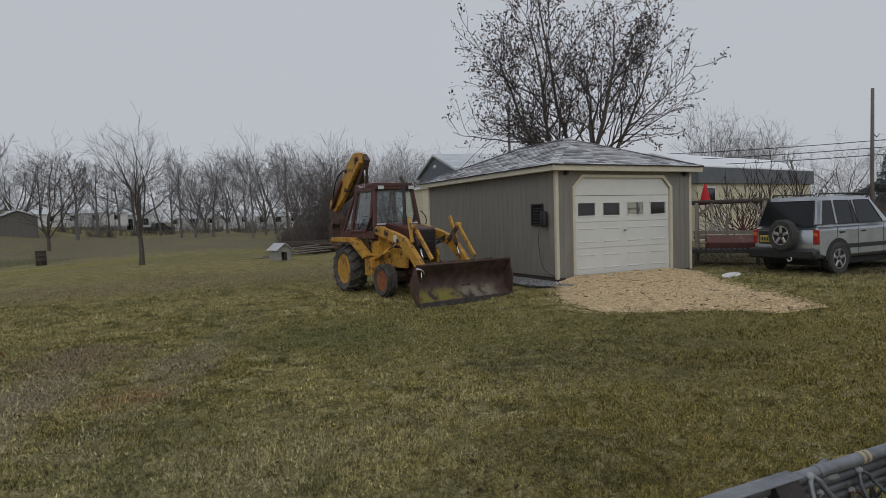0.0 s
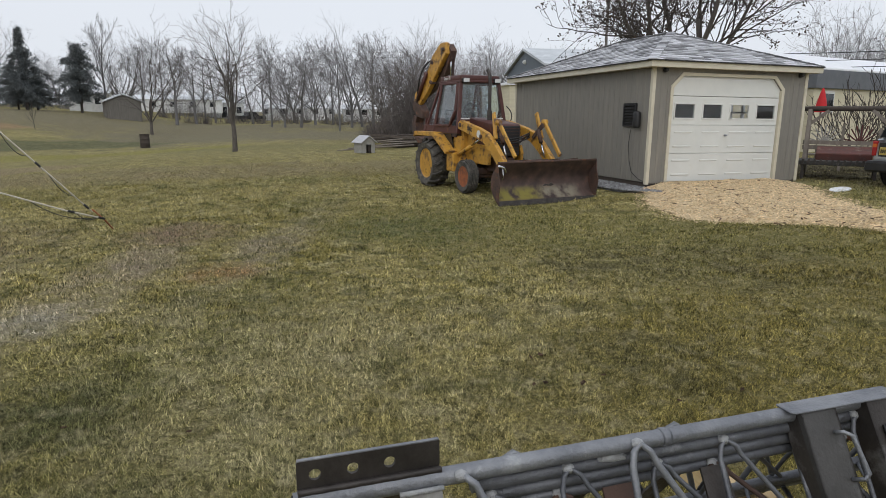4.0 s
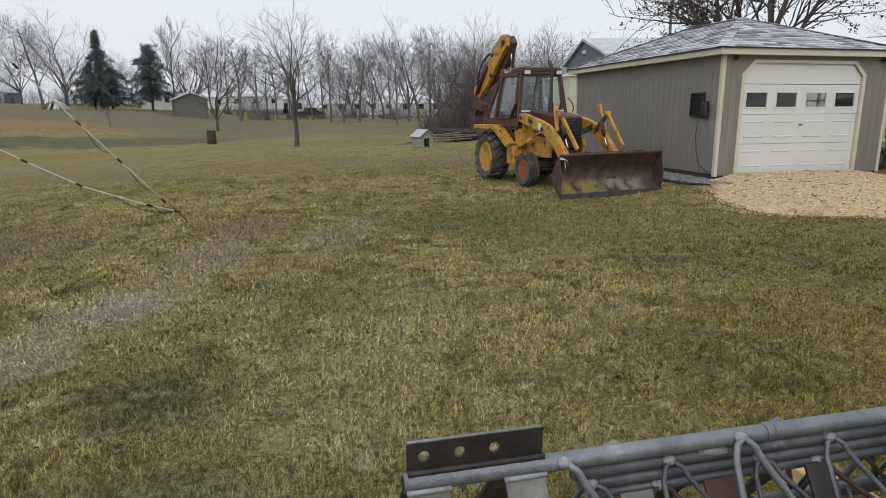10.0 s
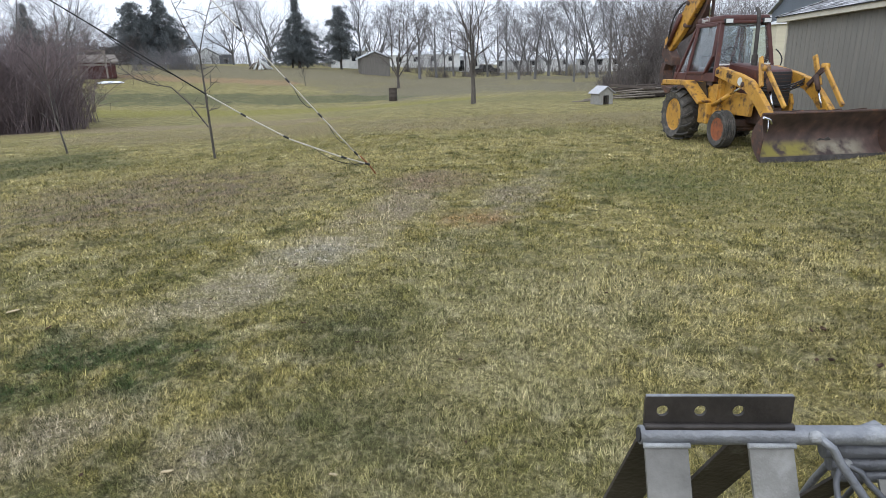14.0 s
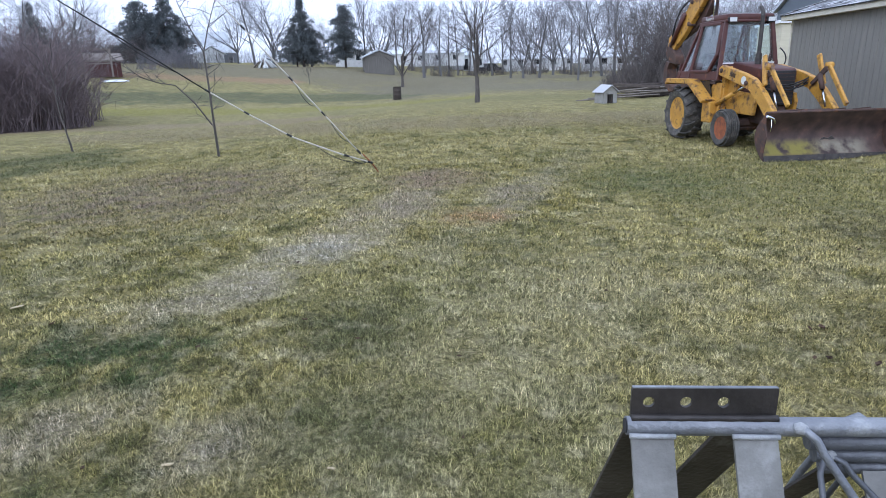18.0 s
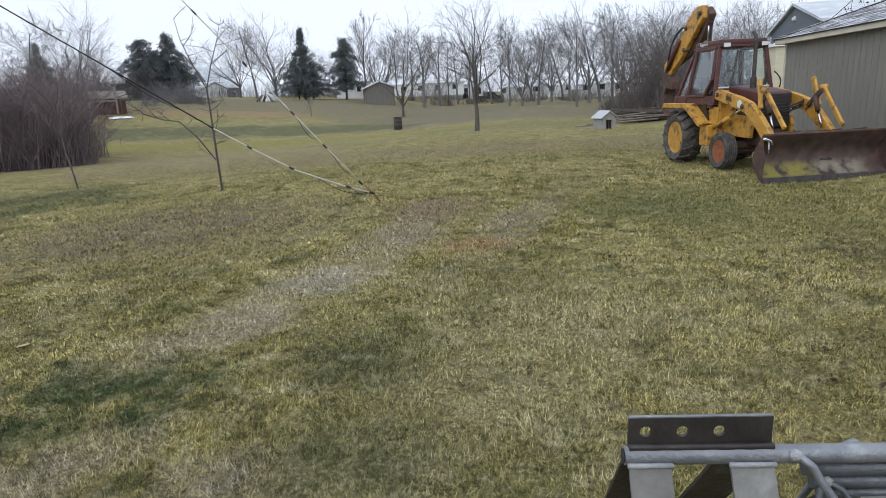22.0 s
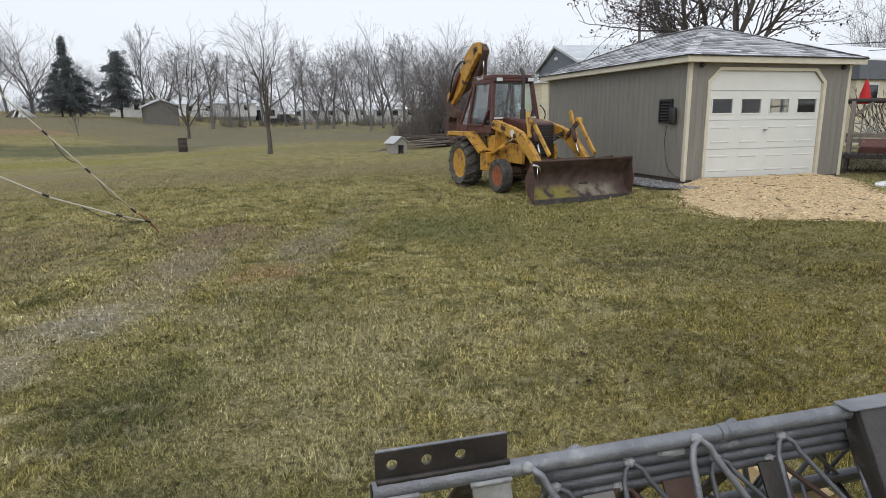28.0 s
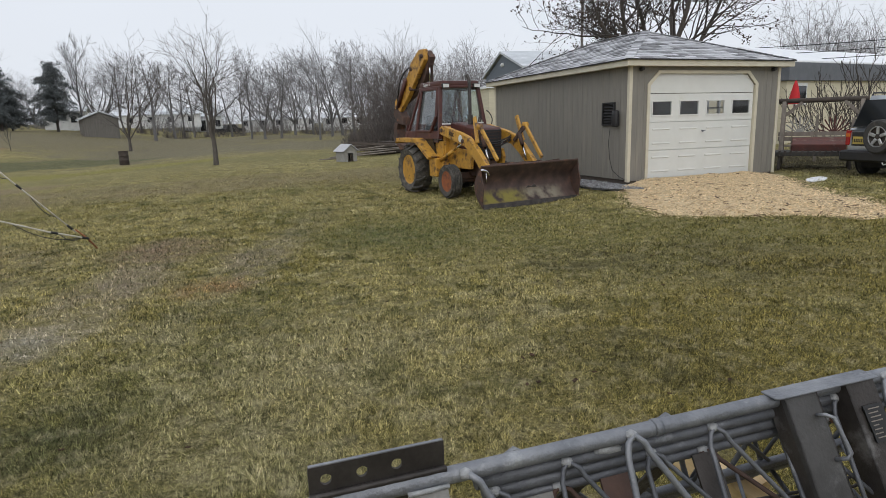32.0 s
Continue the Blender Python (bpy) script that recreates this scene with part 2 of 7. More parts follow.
M["yellow"] = material("worn_yellow_paint", (0.55, 0.30, 0.042), 0.5, color2=(0.41, 0.21, 0.032), scale=5, spot=(0.11, 0.058, 0.03), spot_scale=5.5, spot_at=(.51, .63), bump=.2)
M["maroon"] = material("faded_maroon_paint", (0.085, 0.028, 0.022), 0.5, color2=(0.06, 0.02, 0.017), scale=6, spot=(.16, .06, .03), spot_scale=5, spot_at=(.58, .7), bump=.1)
M["rust"] = material("rusty_steel", (0.105, 0.06, 0.045), 0.75, metal=.2, color2=(0.055, 0.038, 0.034), scale=4, spot=(0.20, .09, .045), spot_scale=5, spot_at=(.55, .72), bump=.3)
M["rubber"] = material("worn_tyre_rubber", (0.055, 0.054, 0.052), 0.85, color2=(0.035, 0.034, 0.033), scale=9, spot=(.11, .10, .085), spot_scale=7, bump=.3)
M["bark"] = material("grey_bark", (0.115, 0.102, 0.09), 0.95, color2=(0.06, 0.053, 0.047), scale=14, stretch=(1, 1, .3), bump=.5, bump_scale=50)
M["twig"] = material("grey_brown_twigs", (0.105, 0.092, 0.085), 0.95, color2=(0.07, 0.061, 0.057), scale=3, island=.25)
M["twig_dark"] = material("dark_twigs", (0.075, 0.064, 0.058), 0.95, color2=(0.05, 0.042, 0.038), scale=3, island=.25)
# distance haze put into the colour: paler than the near twigs
M["twig_far"] = material("far_haze_twigs", (0.215, 0.208, 0.214), 0.95, color2=(0.155, 0.15, 0.155), scale=1, island=.25)
M["dead_leaf"] = material("clinging_dead_leaves", (0.06, 0.042, 0.03), 0.9, island=.4)
# needle colour raised towards blue-grey in place of real haze
M["needle"] = material("hazy_conifer_needles", (0.115, 0.128, 0.132), 1.0, color2=(0.090, 0.102, 0.107), scale=2, island=.12)
M["wood_grey"] = material("weathered_grey_wood", (0.24, 0.21, 0.18), 0.85, color2=(0.16, 0.14, 0.12), scale=12, stretch=(1, 1, .3), bump=.3, per_object=.15)
M["wood_dark"] = material("dark_weathered_wood", (0.075, 0.06, 0.05), 0.9, color2=(0.045, 0.037, 0.032), scale=10, bump=.4, per_object=.3)
M["snow"] = material("wet_snow", (0.82, 0.84, 0.87), 0.7, color2=(0.74, 0.76, 0.8), scale=3, bump=.3, bump_scale=30)
M["white"] = material("white_paint", (0.62, 0.63, 0.62), 0.6, color2=(0.60, 0.61, 0.60), scale=3, bump=.1)
M["cream"] = material("cream_siding", (0.60, 0.56, 0.42), 0.7, color2=(0.52, 0.48, 0.36), scale=4, stretch=(.3, .3, 4), bump=.1)
M["blue_grey"] = material("blue_grey_siding", (0.145, 0.17, 0.195), 0.7, color2=(0.12, 0.142, 0.165), scale=4, stretch=(4, 4, .3), bump=.2)
M["slate"] = material("slate_grey_panel", (0.13, 0.14, 0.16), 0.6, color2=(0.105, 0.115, 0.13), scale=3, bump=.1)
M["red_shed"] = material("faded_red_boards", (0.10, 0.03, 0.027), 0.8, color2=(0.06, 0.022, 0.02), scale=5, bump=.2)
M["red_cloth"] = material("red_canvas", (0.55, 0.02, 0.025), 0.8, color2=(0.42, 0.015, 0.02), scale=6, bump=.2)
M["bark_strip"] = material("brown_bark_strip", (0.21, 0.14, 0.085), 0.9, color2=(0.11, 0.072, 0.045), scale=20, island=.4)
M["gravel"] = material("blue_grey_gravel", (0.27, 0.27, 0.28), 0.9, color2=(0.135, 0.137, 0.143), scale=25, island=.5, bump=.4)
M["chips"] = material("fresh_wood_chips", (0.75, 0.60, 0.385), 0.85, color2=(0.59, 0.45, 0.265), scale=9, spot=(.38, .28, .17), spot_scale=2.5, spot_at=(.55, .72), island=.38, bump=.4)
M["silver"] = material("silver_car_paint", (0.50, 0.53, 0.57), 0.32, metal=.75, color2=(0.36, 0.39, 0.43), scale=2, spot=(.28, .29, .30), spot_scale=3, spot_at=(.6, .9), coat=.5)
M["chrome"] = material("polished_steel_rod", (0.65, 0.66, 0.68), 0.18, metal=1.0, scale=5)
M["fibreglass"] = material("pale_fibreglass_rod", (0.58, 0.55, 0.47), 0.5, color2=(0.45, 0.42, 0.35), scale=12, bump=.1)
M["black_tape"] = material("black_tape", (0.015, 0.015, 0.016), 0.5)
M["amber"] = material("amber_lens", (0.55, 0.14, 0.02), 0.2)
M["red_lens"] = material("red_lens", (0.35, 0.015, 0.015), 0.15)
M["alloy"] = material("alloy_wheel", (0.48, 0.49, 0.50), 0.35, metal=.8)
M["plate_yellow"] = material("yellow_number_plate", (0.55, 0.42, 0.10), 0.5)
M["leaf_brown"] = material("dry_brown_leaf", (0.10, 0.06, 0.035), 0.85, per_object=.4)
M["bone"] = material("pale_wood_chip", (0.55, 0.45, 0.28), 0.8)
M["rust_orange"] = material("rusty_orange_rim", (0.33, 0.10, 0.03), 0.7, color2=(0.20, 0.06, 0.025), scale=8, spot=(0.09, .04, .025), spot_scale=7, spot_at=(.5, .65), bump=.2)


def blade_material():
    """Rusty plate with a band of old yellow paint low down and scraped pale steel beside it."""
    mat = bpy.data.materials.new("blade_steel")
    mat.use_nodes = True
    n, l = mat.node_tree.nodes, mat.node_tree.links
    p = n["Principled BSDF"]
    p.inputs["Roughness"].default_value, p.inputs["Metallic"].default_value = .6, .3
    tc = n.new("ShaderNodeTexCoord")
    sep = n.new("ShaderNodeSeparateXYZ")
    l.new(tc.outputs["Object"], sep.inputs[0])
    ns = n.new("ShaderNodeTexNoise")
    ns.inputs["Scale"].default_value, ns.inputs["Detail"].default_value = 5, 8
    l.new(tc.outputs["Object"], ns.inputs["Vector"])
    ramp = n.new("ShaderNodeValToRGB")
    for pos_, c in ((.3, (0.045, 0.032, 0.03)), (.6, (0.10, 0.065, 0.055)), (.75, (0.17, 0.10, 0.07))):
        e = ramp.color_ramp.elements.new(pos_)
        e.color = (*c, 1)
    ramp.color_ramp.elements.remove(ramp.color_ramp.elements[0])
    ramp.color_ramp.elements.remove(ramp.color_ramp.elements[-1])
    l.new(ns.outputs["Fac"], ramp.inputs[0])
    side = n.new("ShaderNodeValToRGB")
    side.color_ramp.elements[0].position, side.color_ramp.elements[0].color = .40, (0.23, 0.20, 0.045, 1)
    side.color_ramp.elements[1].position, side.color_ramp.elements[1].color = .52, (0.24, 0.215, 0.16, 1)
    mr = n.new("ShaderNodeMapRange")
    mr.inputs[1].default_value, mr.inputs[2].default_value = -1.1, 1.2
    l.new(sep.outputs[1], mr.inputs[0])
    l.new(mr.outputs[0], side.inputs[0])

    def bandpass(sock, a, b, c, d):
        x, y = n.new("ShaderNodeMapRange"), n.new("ShaderNodeMapRange")
        x.inputs[1].default_value, x.inputs[2].default_value = a, b
        y.inputs[1].default_value, y.inputs[2].default_value = d, c
        l.new(sock, x.inputs[0])
        l.new(sock, y.inputs[0])
        m = n.new("ShaderNodeMath")
        m.operation = "MULTIPLY"
        l.new(x.outputs[0], m.inputs[0])
        l.new(y.outputs[0], m.inputs[1])
        return m.outputs[0]

    zb = bandpass(sep.outputs[2], .05, .10, .22, .34)
    yb = bandpass(sep.outputs[1], -1.08, -.98, .70, .95)
    w = n.new("ShaderNodeMapRange")
    w.inputs[1].default_value, w.inputs[2].default_value = .36, .56
    l.new(ns.outputs["Fac"], w.inputs[0])
    m1, m2 = n.new("ShaderNodeMath"), n.new("ShaderNodeMath")
    m1.operation = m2.operation = "MULTIPLY"
    l.new(zb, m1.inputs[0])
    l.new(yb, m1.inputs[1])
    l.new(m1.outputs[0], m2.inputs[0])
    l.new(w.outputs[0], m2.inputs[1])
    mx = n.new("ShaderNodeMix")
    mx.data_type = "RGBA"
    l.new(m2.outputs[0], mx.inputs[0])
    l.new(ramp.outputs[0], mx.inputs[6])
    l.new(side.outputs[0], mx.inputs[7])
    l.new(mx.outputs[2], p.inputs["Base Color"])
    bp = n.new("ShaderNodeBump")
    bp.inputs["Strength"].default_value, bp.inputs["Distance"].default_value = .3, .01
    l.new(ns.outputs["Fac"], bp.inputs["Height"])
    l.new(bp.outputs[0], p.inputs["Normal"])
    return mat


M["blade"] = blade_material()
M["weld"] = material("zinc_sprayed_weld", (0.42, 0.43, 0.44), 0.7, metal=.3, scale=60, bump=.4, bump_scale=300)
# plate darkened in its colour for the shadow under the cap plate
M["shaded_plate"] = material("shaded_dark_plate", (0.095, 0.092, 0.09), 0.55, metal=.4, color2=(0.055, 0.053, 0.052), scale=6, spot=(.19, .19, .19), spot_scale=5, spot_at=(.56, .72), bump=.2, bump_scale=100)
M["steel_plate"] = material("dull_grey_plate", (0.25, 0.246, 0.23), 0.6, metal=.35, color2=(0.15, 0.146, 0.136), scale=7, spot=(.42, .42, .41), spot_scale=6, spot_at=(.55, .75), bump=.2, bump_scale=100)
M["car_glass_flat"] = material("dark_car_glass", (0.014, 0.017, 0.02), 0.12, scale=1)
M["car_glass_flat"].node_tree.nodes["Principled BSDF"].inputs["Specular IOR Level"].default_value = .3
M["twig_brown"] = material("red_brown_thicket", (0.20, 0.158, 0.158), 0.95, color2=(0.135, 0.105, 0.106), scale=1, island=.3)
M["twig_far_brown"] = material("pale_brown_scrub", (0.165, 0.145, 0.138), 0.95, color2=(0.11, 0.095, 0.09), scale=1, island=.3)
# bark lightened and greyed to paint in the distance haze
M["bark_far"] = material("far_haze_bark", (0.165, 0.16, 0.162), 0.95, color2=(0.115, 0.112, 0.114), scale=6, bump=.3)
M["roof_snowy"] = material("snow_dusted_roof", (0.58, 0.61, 0.64), 0.7, color2=(0.44, 0.47, 0.5), scale=1.2, bump=.15, spot=(.74, .76, .79), spot_scale=.8)
M["shed_grey"] = material("grey_brown_boards", (0.16, 0.15, 0.135), 0.85, color2=(0.12, 0.112, 0.10), scale=3, stretch=(4, 4, .3), bump=.2)
M["wood_pole"] = material("silvered_pole_wood", (0.17, 0.16, 0.15), 0.9, color2=(0.11, 0.10, 0.095), scale=8, stretch=(1, 1, .1), bump=.3)
M["rust_red"] = material("faded_red_tray", (0.14, 0.05, 0.04), 0.8, color2=(0.09, 0.045, 0.04), scale=6, spot=(.22, .17, .14), spot_scale=5, bump=.2)
M["shingle_rest"] = material("grey_shingle_joined", (0.43, 0.435, 0.46), 0.9, color2=(0.32, 0.325, 0.345), scale=30, island=.62, bump=.5, bump_scale=220, spot=(.50, .51, .54), spot_scale=1.1, spot_at=(.5, .75))
M["old_white"] = material("dirty_white_clapboard", (0.33, 0.325, 0.31), 0.85, color2=(0.24, 0.235, 0.22), scale=5, bump=.2, spot=(.24, .23, .20), spot_scale=4, spot_at=(.55, .75))

M["muddy_rubber"] = material("mud_dried_rubber", (0.075, 0.070, 0.062), 0.9, color2=(0.042, 0.040, 0.037), scale=5, spot=(.17, .155, .13), spot_scale=7, spot_at=(.48, .72), bump=.4, bump_scale=60)


def lawn_material(name, blades=False):
    """Dormant lawn: straw, olive and green patches, worn wheel tracks and a bare clay spot, by place on the ground."""
    mat = bpy.data.materials.new(name)
    mat.use_nodes = True
    n, l = mat.node_tree.nodes, mat.node_tree.links
    p = n["Principled BSDF"]
    p.inputs["Roughness"].default_value = 0.9
    p.inputs["Specular IOR Level"].default_value = 0.15
    geo = n.new("ShaderNodeNewGeometry")
    flat = n.new("ShaderNodeVectorMath")
    flat.operation, flat.inputs[1].default_value = "MULTIPLY", (1, 1, 0)
    l.new(geo.outputs["Position"], flat.inputs[0])
    pos = flat.outputs[0]

    def noise_at(scale, lo, hi, detail=5, rough=.6):
        x = n.new("ShaderNodeTexNoise")
        x.inputs["Scale"].default_value, x.inputs["Detail"].default_value, x.inputs["Roughness"].default_value = scale, detail, rough
        l.new(pos, x.inputs["Vector"])
        r = n.new("ShaderNodeMapRange")
        r.inputs[1].default_value, r.inputs[2].default_value = lo, hi
        l.new(x.outputs["Fac"], r.inputs[0])
        return r.outputs[0]

    def mixed(fac, a, b):
        m = n.new("ShaderNodeMix")
        m.data_type = "RGBA"
        for sock, v in ((m.inputs[0], fac), (m.inputs[6], a), (m.inputs[7], b)):
            if isinstance(v, tuple):
                sock.default_value = (*v, 1)
            elif isinstance(v, float):
                sock.default_value = v
            else:
                l.new(v, sock)
        return m.outputs[2]

    def math_(op, a, b, clamp=False):
        m = n.new("ShaderNodeMath")
        m.operation, m.use_clamp = op, clamp
        for sock, v in ((m.inputs[0], a), (m.inputs[1], b)):
            if isinstance(v, (int, float)):
                sock.default_value = v
            else:
                l.new(v, sock)
        return m.outputs[0]

    straw, olive, green, soil = (0.430, 0.365, 0.150), (0.265, 0.226, 0.064), (0.172, 0.172, 0.050), (0.058, 0.048, 0.027)
    pale, dark = (0.55, 0.49, 0.27), (0.100, 0.092, 0.030)
    col = mixed(noise_at(.22, .38, .62), olive, straw)
    col = mixed(noise_at(.35, .52, .66, 4), col, green)
    col = mixed(noise_at(1.4, .46, .66, 6, .7), col, straw)
    col = mixed(noise_at(2.6, .53, .64, 6, .7), col, pale)
    col = mixed(noise_at(1.7, .51, .63, 6, .7), col, tuple(q * .66 for q in green))
    col = mixed(noise_at(3.7, .53, .64, 6, .7), col, dark)
    col = mixed(noise_at(7.5, .54, .74, 6, .75), col, dark)
    col = mixed(noise_at(11, .58, .74, 6, .75), col, pale)
    # worn wheel tracks
    sep = n.new("ShaderNodeSeparateXYZ")
    l.new(pos, sep.inputs[0])
    wob = noise_at(.5, 0, 1, 3)
    for x0, y0, x1, y1, wide, much, tone in TRACKS + BANDS:
        dx, dy = x1 - x0, y1 - y0
        ln = math.hypot(dx, dy)
        ux, uy = dx / ln, dy / ln
        sx, sy = math_("SUBTRACT", sep.outputs[0], x0), math_("SUBTRACT", sep.outputs[1], y0)
        along = math_("ADD", math_("MULTIPLY", sx, ux), math_("MULTIPLY", sy, uy))
        side = math_("ADD", math_("MULTIPLY", sx, -uy), math_("MULTIPLY", sy, ux))
        side = math_("ADD", side, math_("MULTIPLY", math_("SUBTRACT", wob, .5), wide * 1.6))
        over = math_("MAXIMUM", math_("SUBTRACT", math_("ABSOLUTE", math_("SUBTRACT", along, ln / 2), 0), ln / 2), 0)
        dist = math_("ADD", math_("ABSOLUTE", side, 0), over)
        f = math_("SUBTRACT", 1, math_("DIVIDE", dist, wide), True)
        f = math_("MULTIPLY", math_("MULTIPLY", math_("MULTIPLY", f, 1.8, True), noise_at(min(4.5, 2.0 / wide), *((.42, .57) if wide < 1.5 else (.30, .55)), 8, .75)), much, True)
        col = mixed(f, col, tone)
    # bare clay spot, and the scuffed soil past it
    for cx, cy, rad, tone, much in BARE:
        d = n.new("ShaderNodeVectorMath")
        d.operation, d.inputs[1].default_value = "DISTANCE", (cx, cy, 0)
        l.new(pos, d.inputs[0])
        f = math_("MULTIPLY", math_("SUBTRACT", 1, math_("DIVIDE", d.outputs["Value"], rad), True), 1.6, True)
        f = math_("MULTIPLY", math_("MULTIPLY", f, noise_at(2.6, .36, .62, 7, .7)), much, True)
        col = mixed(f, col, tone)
    if blades:
        ramp = n.new("ShaderNodeValToRGB")
        ramp.color_ramp.elements[0].color = (.15, .17, .12, 1)
        ramp.color_ramp.elements[1].color = (2.4, 2.38, 2.45, 1)
        for at_, c in ((.30, (.55, .60, .48)), (.55, (1.2, 1.18, 1.12)), (.82, (1.75, 1.74, 1.85))):
            e = ramp.color_ramp.elements.new(at_)
            e.color = (*c, 1)
        l.new(geo.outputs["Random Per Island"], ramp.inputs[0])
        v = n.new("ShaderNodeVectorMath")
        v.operation = "MULTIPLY"
        l.new(col, v.inputs[0])
        l.new(ramp.outputs[0], v.inputs[1])
        col = v.outputs[0]
        # tufts of greener and of bleached blades
        col = mixed(math_("MULTIPLY", noise_at(8.5, .52, .68, 4, .65), .50), col, (.085, .088, .030))
        col = mixed(math_("MULTIPLY", noise_at(6.2, .52, .66, 4, .65), .55), col, (.54, .48, .31))
        # near-black flecks: shade between the tufts put into the blade colour
        col = mixed(math_("MULTIPLY", noise_at(24, .50, .60, 3, .6), .74), col, (.032, .031, .013))
    else:
        col = mixed(noise_at(38, .33, .60, 6, .7), soil, col)
        col = mixed(math_("MULTIPLY", noise_at(14, .50, .62, 8, .8), .8), col, tuple(q * 1.1 for q in dark))
        col = mixed(math_("MULTIPLY", noise_at(19, .52, .64, 8, .8), .6), col, pale)
        col = mixed(math_("MULTIPLY", noise_at(2.4, .48, .66, 12, .9), .55), col, tuple(q * 1.3 for q in dark))
        col = mixed(math_("MULTIPLY", noise_at(3.1, .50, .66, 12, .9), .36), col, pale)
        x = n.new("ShaderNodeTexNoise")
        x.inputs["Scale"].default_value, x.inputs["Detail"].default_value, x.inputs["Roughness"].default_value = 26, 6, .75
        l.new(pos, x.inputs["Vector"])
        bp = n.new("ShaderNodeBump")
        bp.inputs["Strength"].default_value, bp.inputs["Distance"].default_value = .9, .04
        l.new(x.outputs["Fac"], bp.inputs["Height"])
        l.new(bp.outputs[0], p.inputs["Normal"])
    l.new(col, p.inputs["Base Color"])
    return mat


# two wheel tracks, then scuffs; clay and soil patches
TRACKS = [(-9.95, -8.1, -9.35, -6.9, .55, .75, (0.49, 0.425, 0.30)), (-9.35, -6.9, -8.95, -5.7, .65, .85, (0.52, 0.455, 0.33)), (-8.95, -5.7, -8.68, -3.4, .55, .75, (0.45, 0.38, 0.27)), (-8.7, -3.5, -8.62, -1.6, .6, .9, (0.36, 0.29, 0.215)),
          (-8.0, -6.2, -7.55, -4.4, .40, .55, (0.39, 0.345, 0.22)), (-7.5, -4.5, -7.0, -2.2, .50, .9, (0.33, 0.285, 0.205)), (-7.0, -2.3, -6.2, .6, .45, .6, (0.33, 0.29, 0.19)), (-9.6, -9.6, -9.1, -8.9, .35, .7, (0.40, 0.35, 0.25)),
          (-11.6, -7.6, -10.0, -3.6, .4, .4, (0.32, 0.29, 0.19)), (-7.7, -9.4, -6.6, -6.6, .7, .6, (0.43, 0.38, 0.21)), (-6.6, -7.3, -3.2, -5.2, .7, .45, (0.38, 0.33, 0.18))]
BANDS = [(-75, 50, -16, 56, 10, 1.5, (0.195, 0.168, 0.115)), (-17, 44, 4, 38, 13, 1.5, (0.184, 0.164, 0.127)), (-40, 62, 0, 66, 14, 1.3, (0.195, 0.172, 0.130)), (-4.2, -9.5, 1.5, -6.0, 3.4, .9, (0.255, 0.210, 0.062)), (-5.0, -1.5, -1.5, -4.6, 2.6, .8, (0.20, 0.185, 0.058)),
         (-34, 13, -17, 14.5, 3.4, 1.4, (0.315, 0.245, 0.150)), (-22, 8, -2, 9, 3.4, .9, (0.285, 0.232, 0.135)), (-14, 25, 3, 20, 3.0, 1.0, (0.238, 0.221, 0.090)),
         (-40, 23.6, -12, 27.4, 2.6, 1.8, (0.285, 0.265, 0.050)), (-48, 30.0, -20, 37.0, 5.0, 1.5, (0.068, 0.086, 0.042)), (-46, 45.5, -31, 47.5, 2.6, 1.3, (0.35, 0.215, 0.13)), (-40, -1, -18, 1, 3.0, 1.1, (0.095, 0.108, 0.042))]
BARE = [(-7.7, -4.6, .55, (0.38, 0.22, 0.10), 1.1), (-8.68, -4.2, .8, (0.33, 0.27, 0.20), 1.1), (-8.6, -2.2, 1.1, (0.26, 0.185, 0.13), 1.2), (-12.8, -2.8, 3.4, (0.235, 0.18, 0.13), 1.2), (-6.9, -7.6, 2.4, (0.43, 0.385, 0.215), .6), (-9.1, -6.0, .55, (0.43, 0.39, 0.31), 1.2),
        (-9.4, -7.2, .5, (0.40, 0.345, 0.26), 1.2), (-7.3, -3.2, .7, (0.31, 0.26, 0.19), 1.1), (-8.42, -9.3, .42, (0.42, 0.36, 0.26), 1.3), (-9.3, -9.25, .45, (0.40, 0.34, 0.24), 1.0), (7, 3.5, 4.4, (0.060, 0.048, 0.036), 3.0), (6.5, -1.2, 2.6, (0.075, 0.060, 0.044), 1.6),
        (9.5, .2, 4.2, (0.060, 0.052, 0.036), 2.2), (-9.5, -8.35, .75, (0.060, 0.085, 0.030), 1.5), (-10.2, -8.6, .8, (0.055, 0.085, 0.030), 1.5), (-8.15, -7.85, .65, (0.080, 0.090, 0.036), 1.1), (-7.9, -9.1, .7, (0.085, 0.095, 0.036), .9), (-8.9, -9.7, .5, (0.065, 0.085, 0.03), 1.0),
        (-5.3, -2.4, 1.5, (0.10, 0.128, 0.046), .9), (-3.4, -4.9, 1.2, (0.085, 0.075, 0.036), .8), (-2.0, -5.5, 1.6, (0.10, 0.085, 0.042), .7), (-4.4, -7.7, .9, (0.09, 0.082, 0.036), .8), (-7.2, -5.9, .7, (0.10, 0.105, 0.04), .7)]
M["lawn"] = lawn_material("dormant_lawn")
M["blades"] = lawn_material("dormant_grass_blades", True)

# ---- ground: one sheet to the horizon, finer towards the middle ----
radii = [0.0]
step = .22
while radii[-1] < 3200:
    radii.append(radii[-1] + step)
    step *= 1.045 if radii[-1] < 160 else 1.3
AZ = 144
cx0, cy0 = -6.8, -11.7
gv = [(cx0, cy0, ground_z(cx0, cy0))]
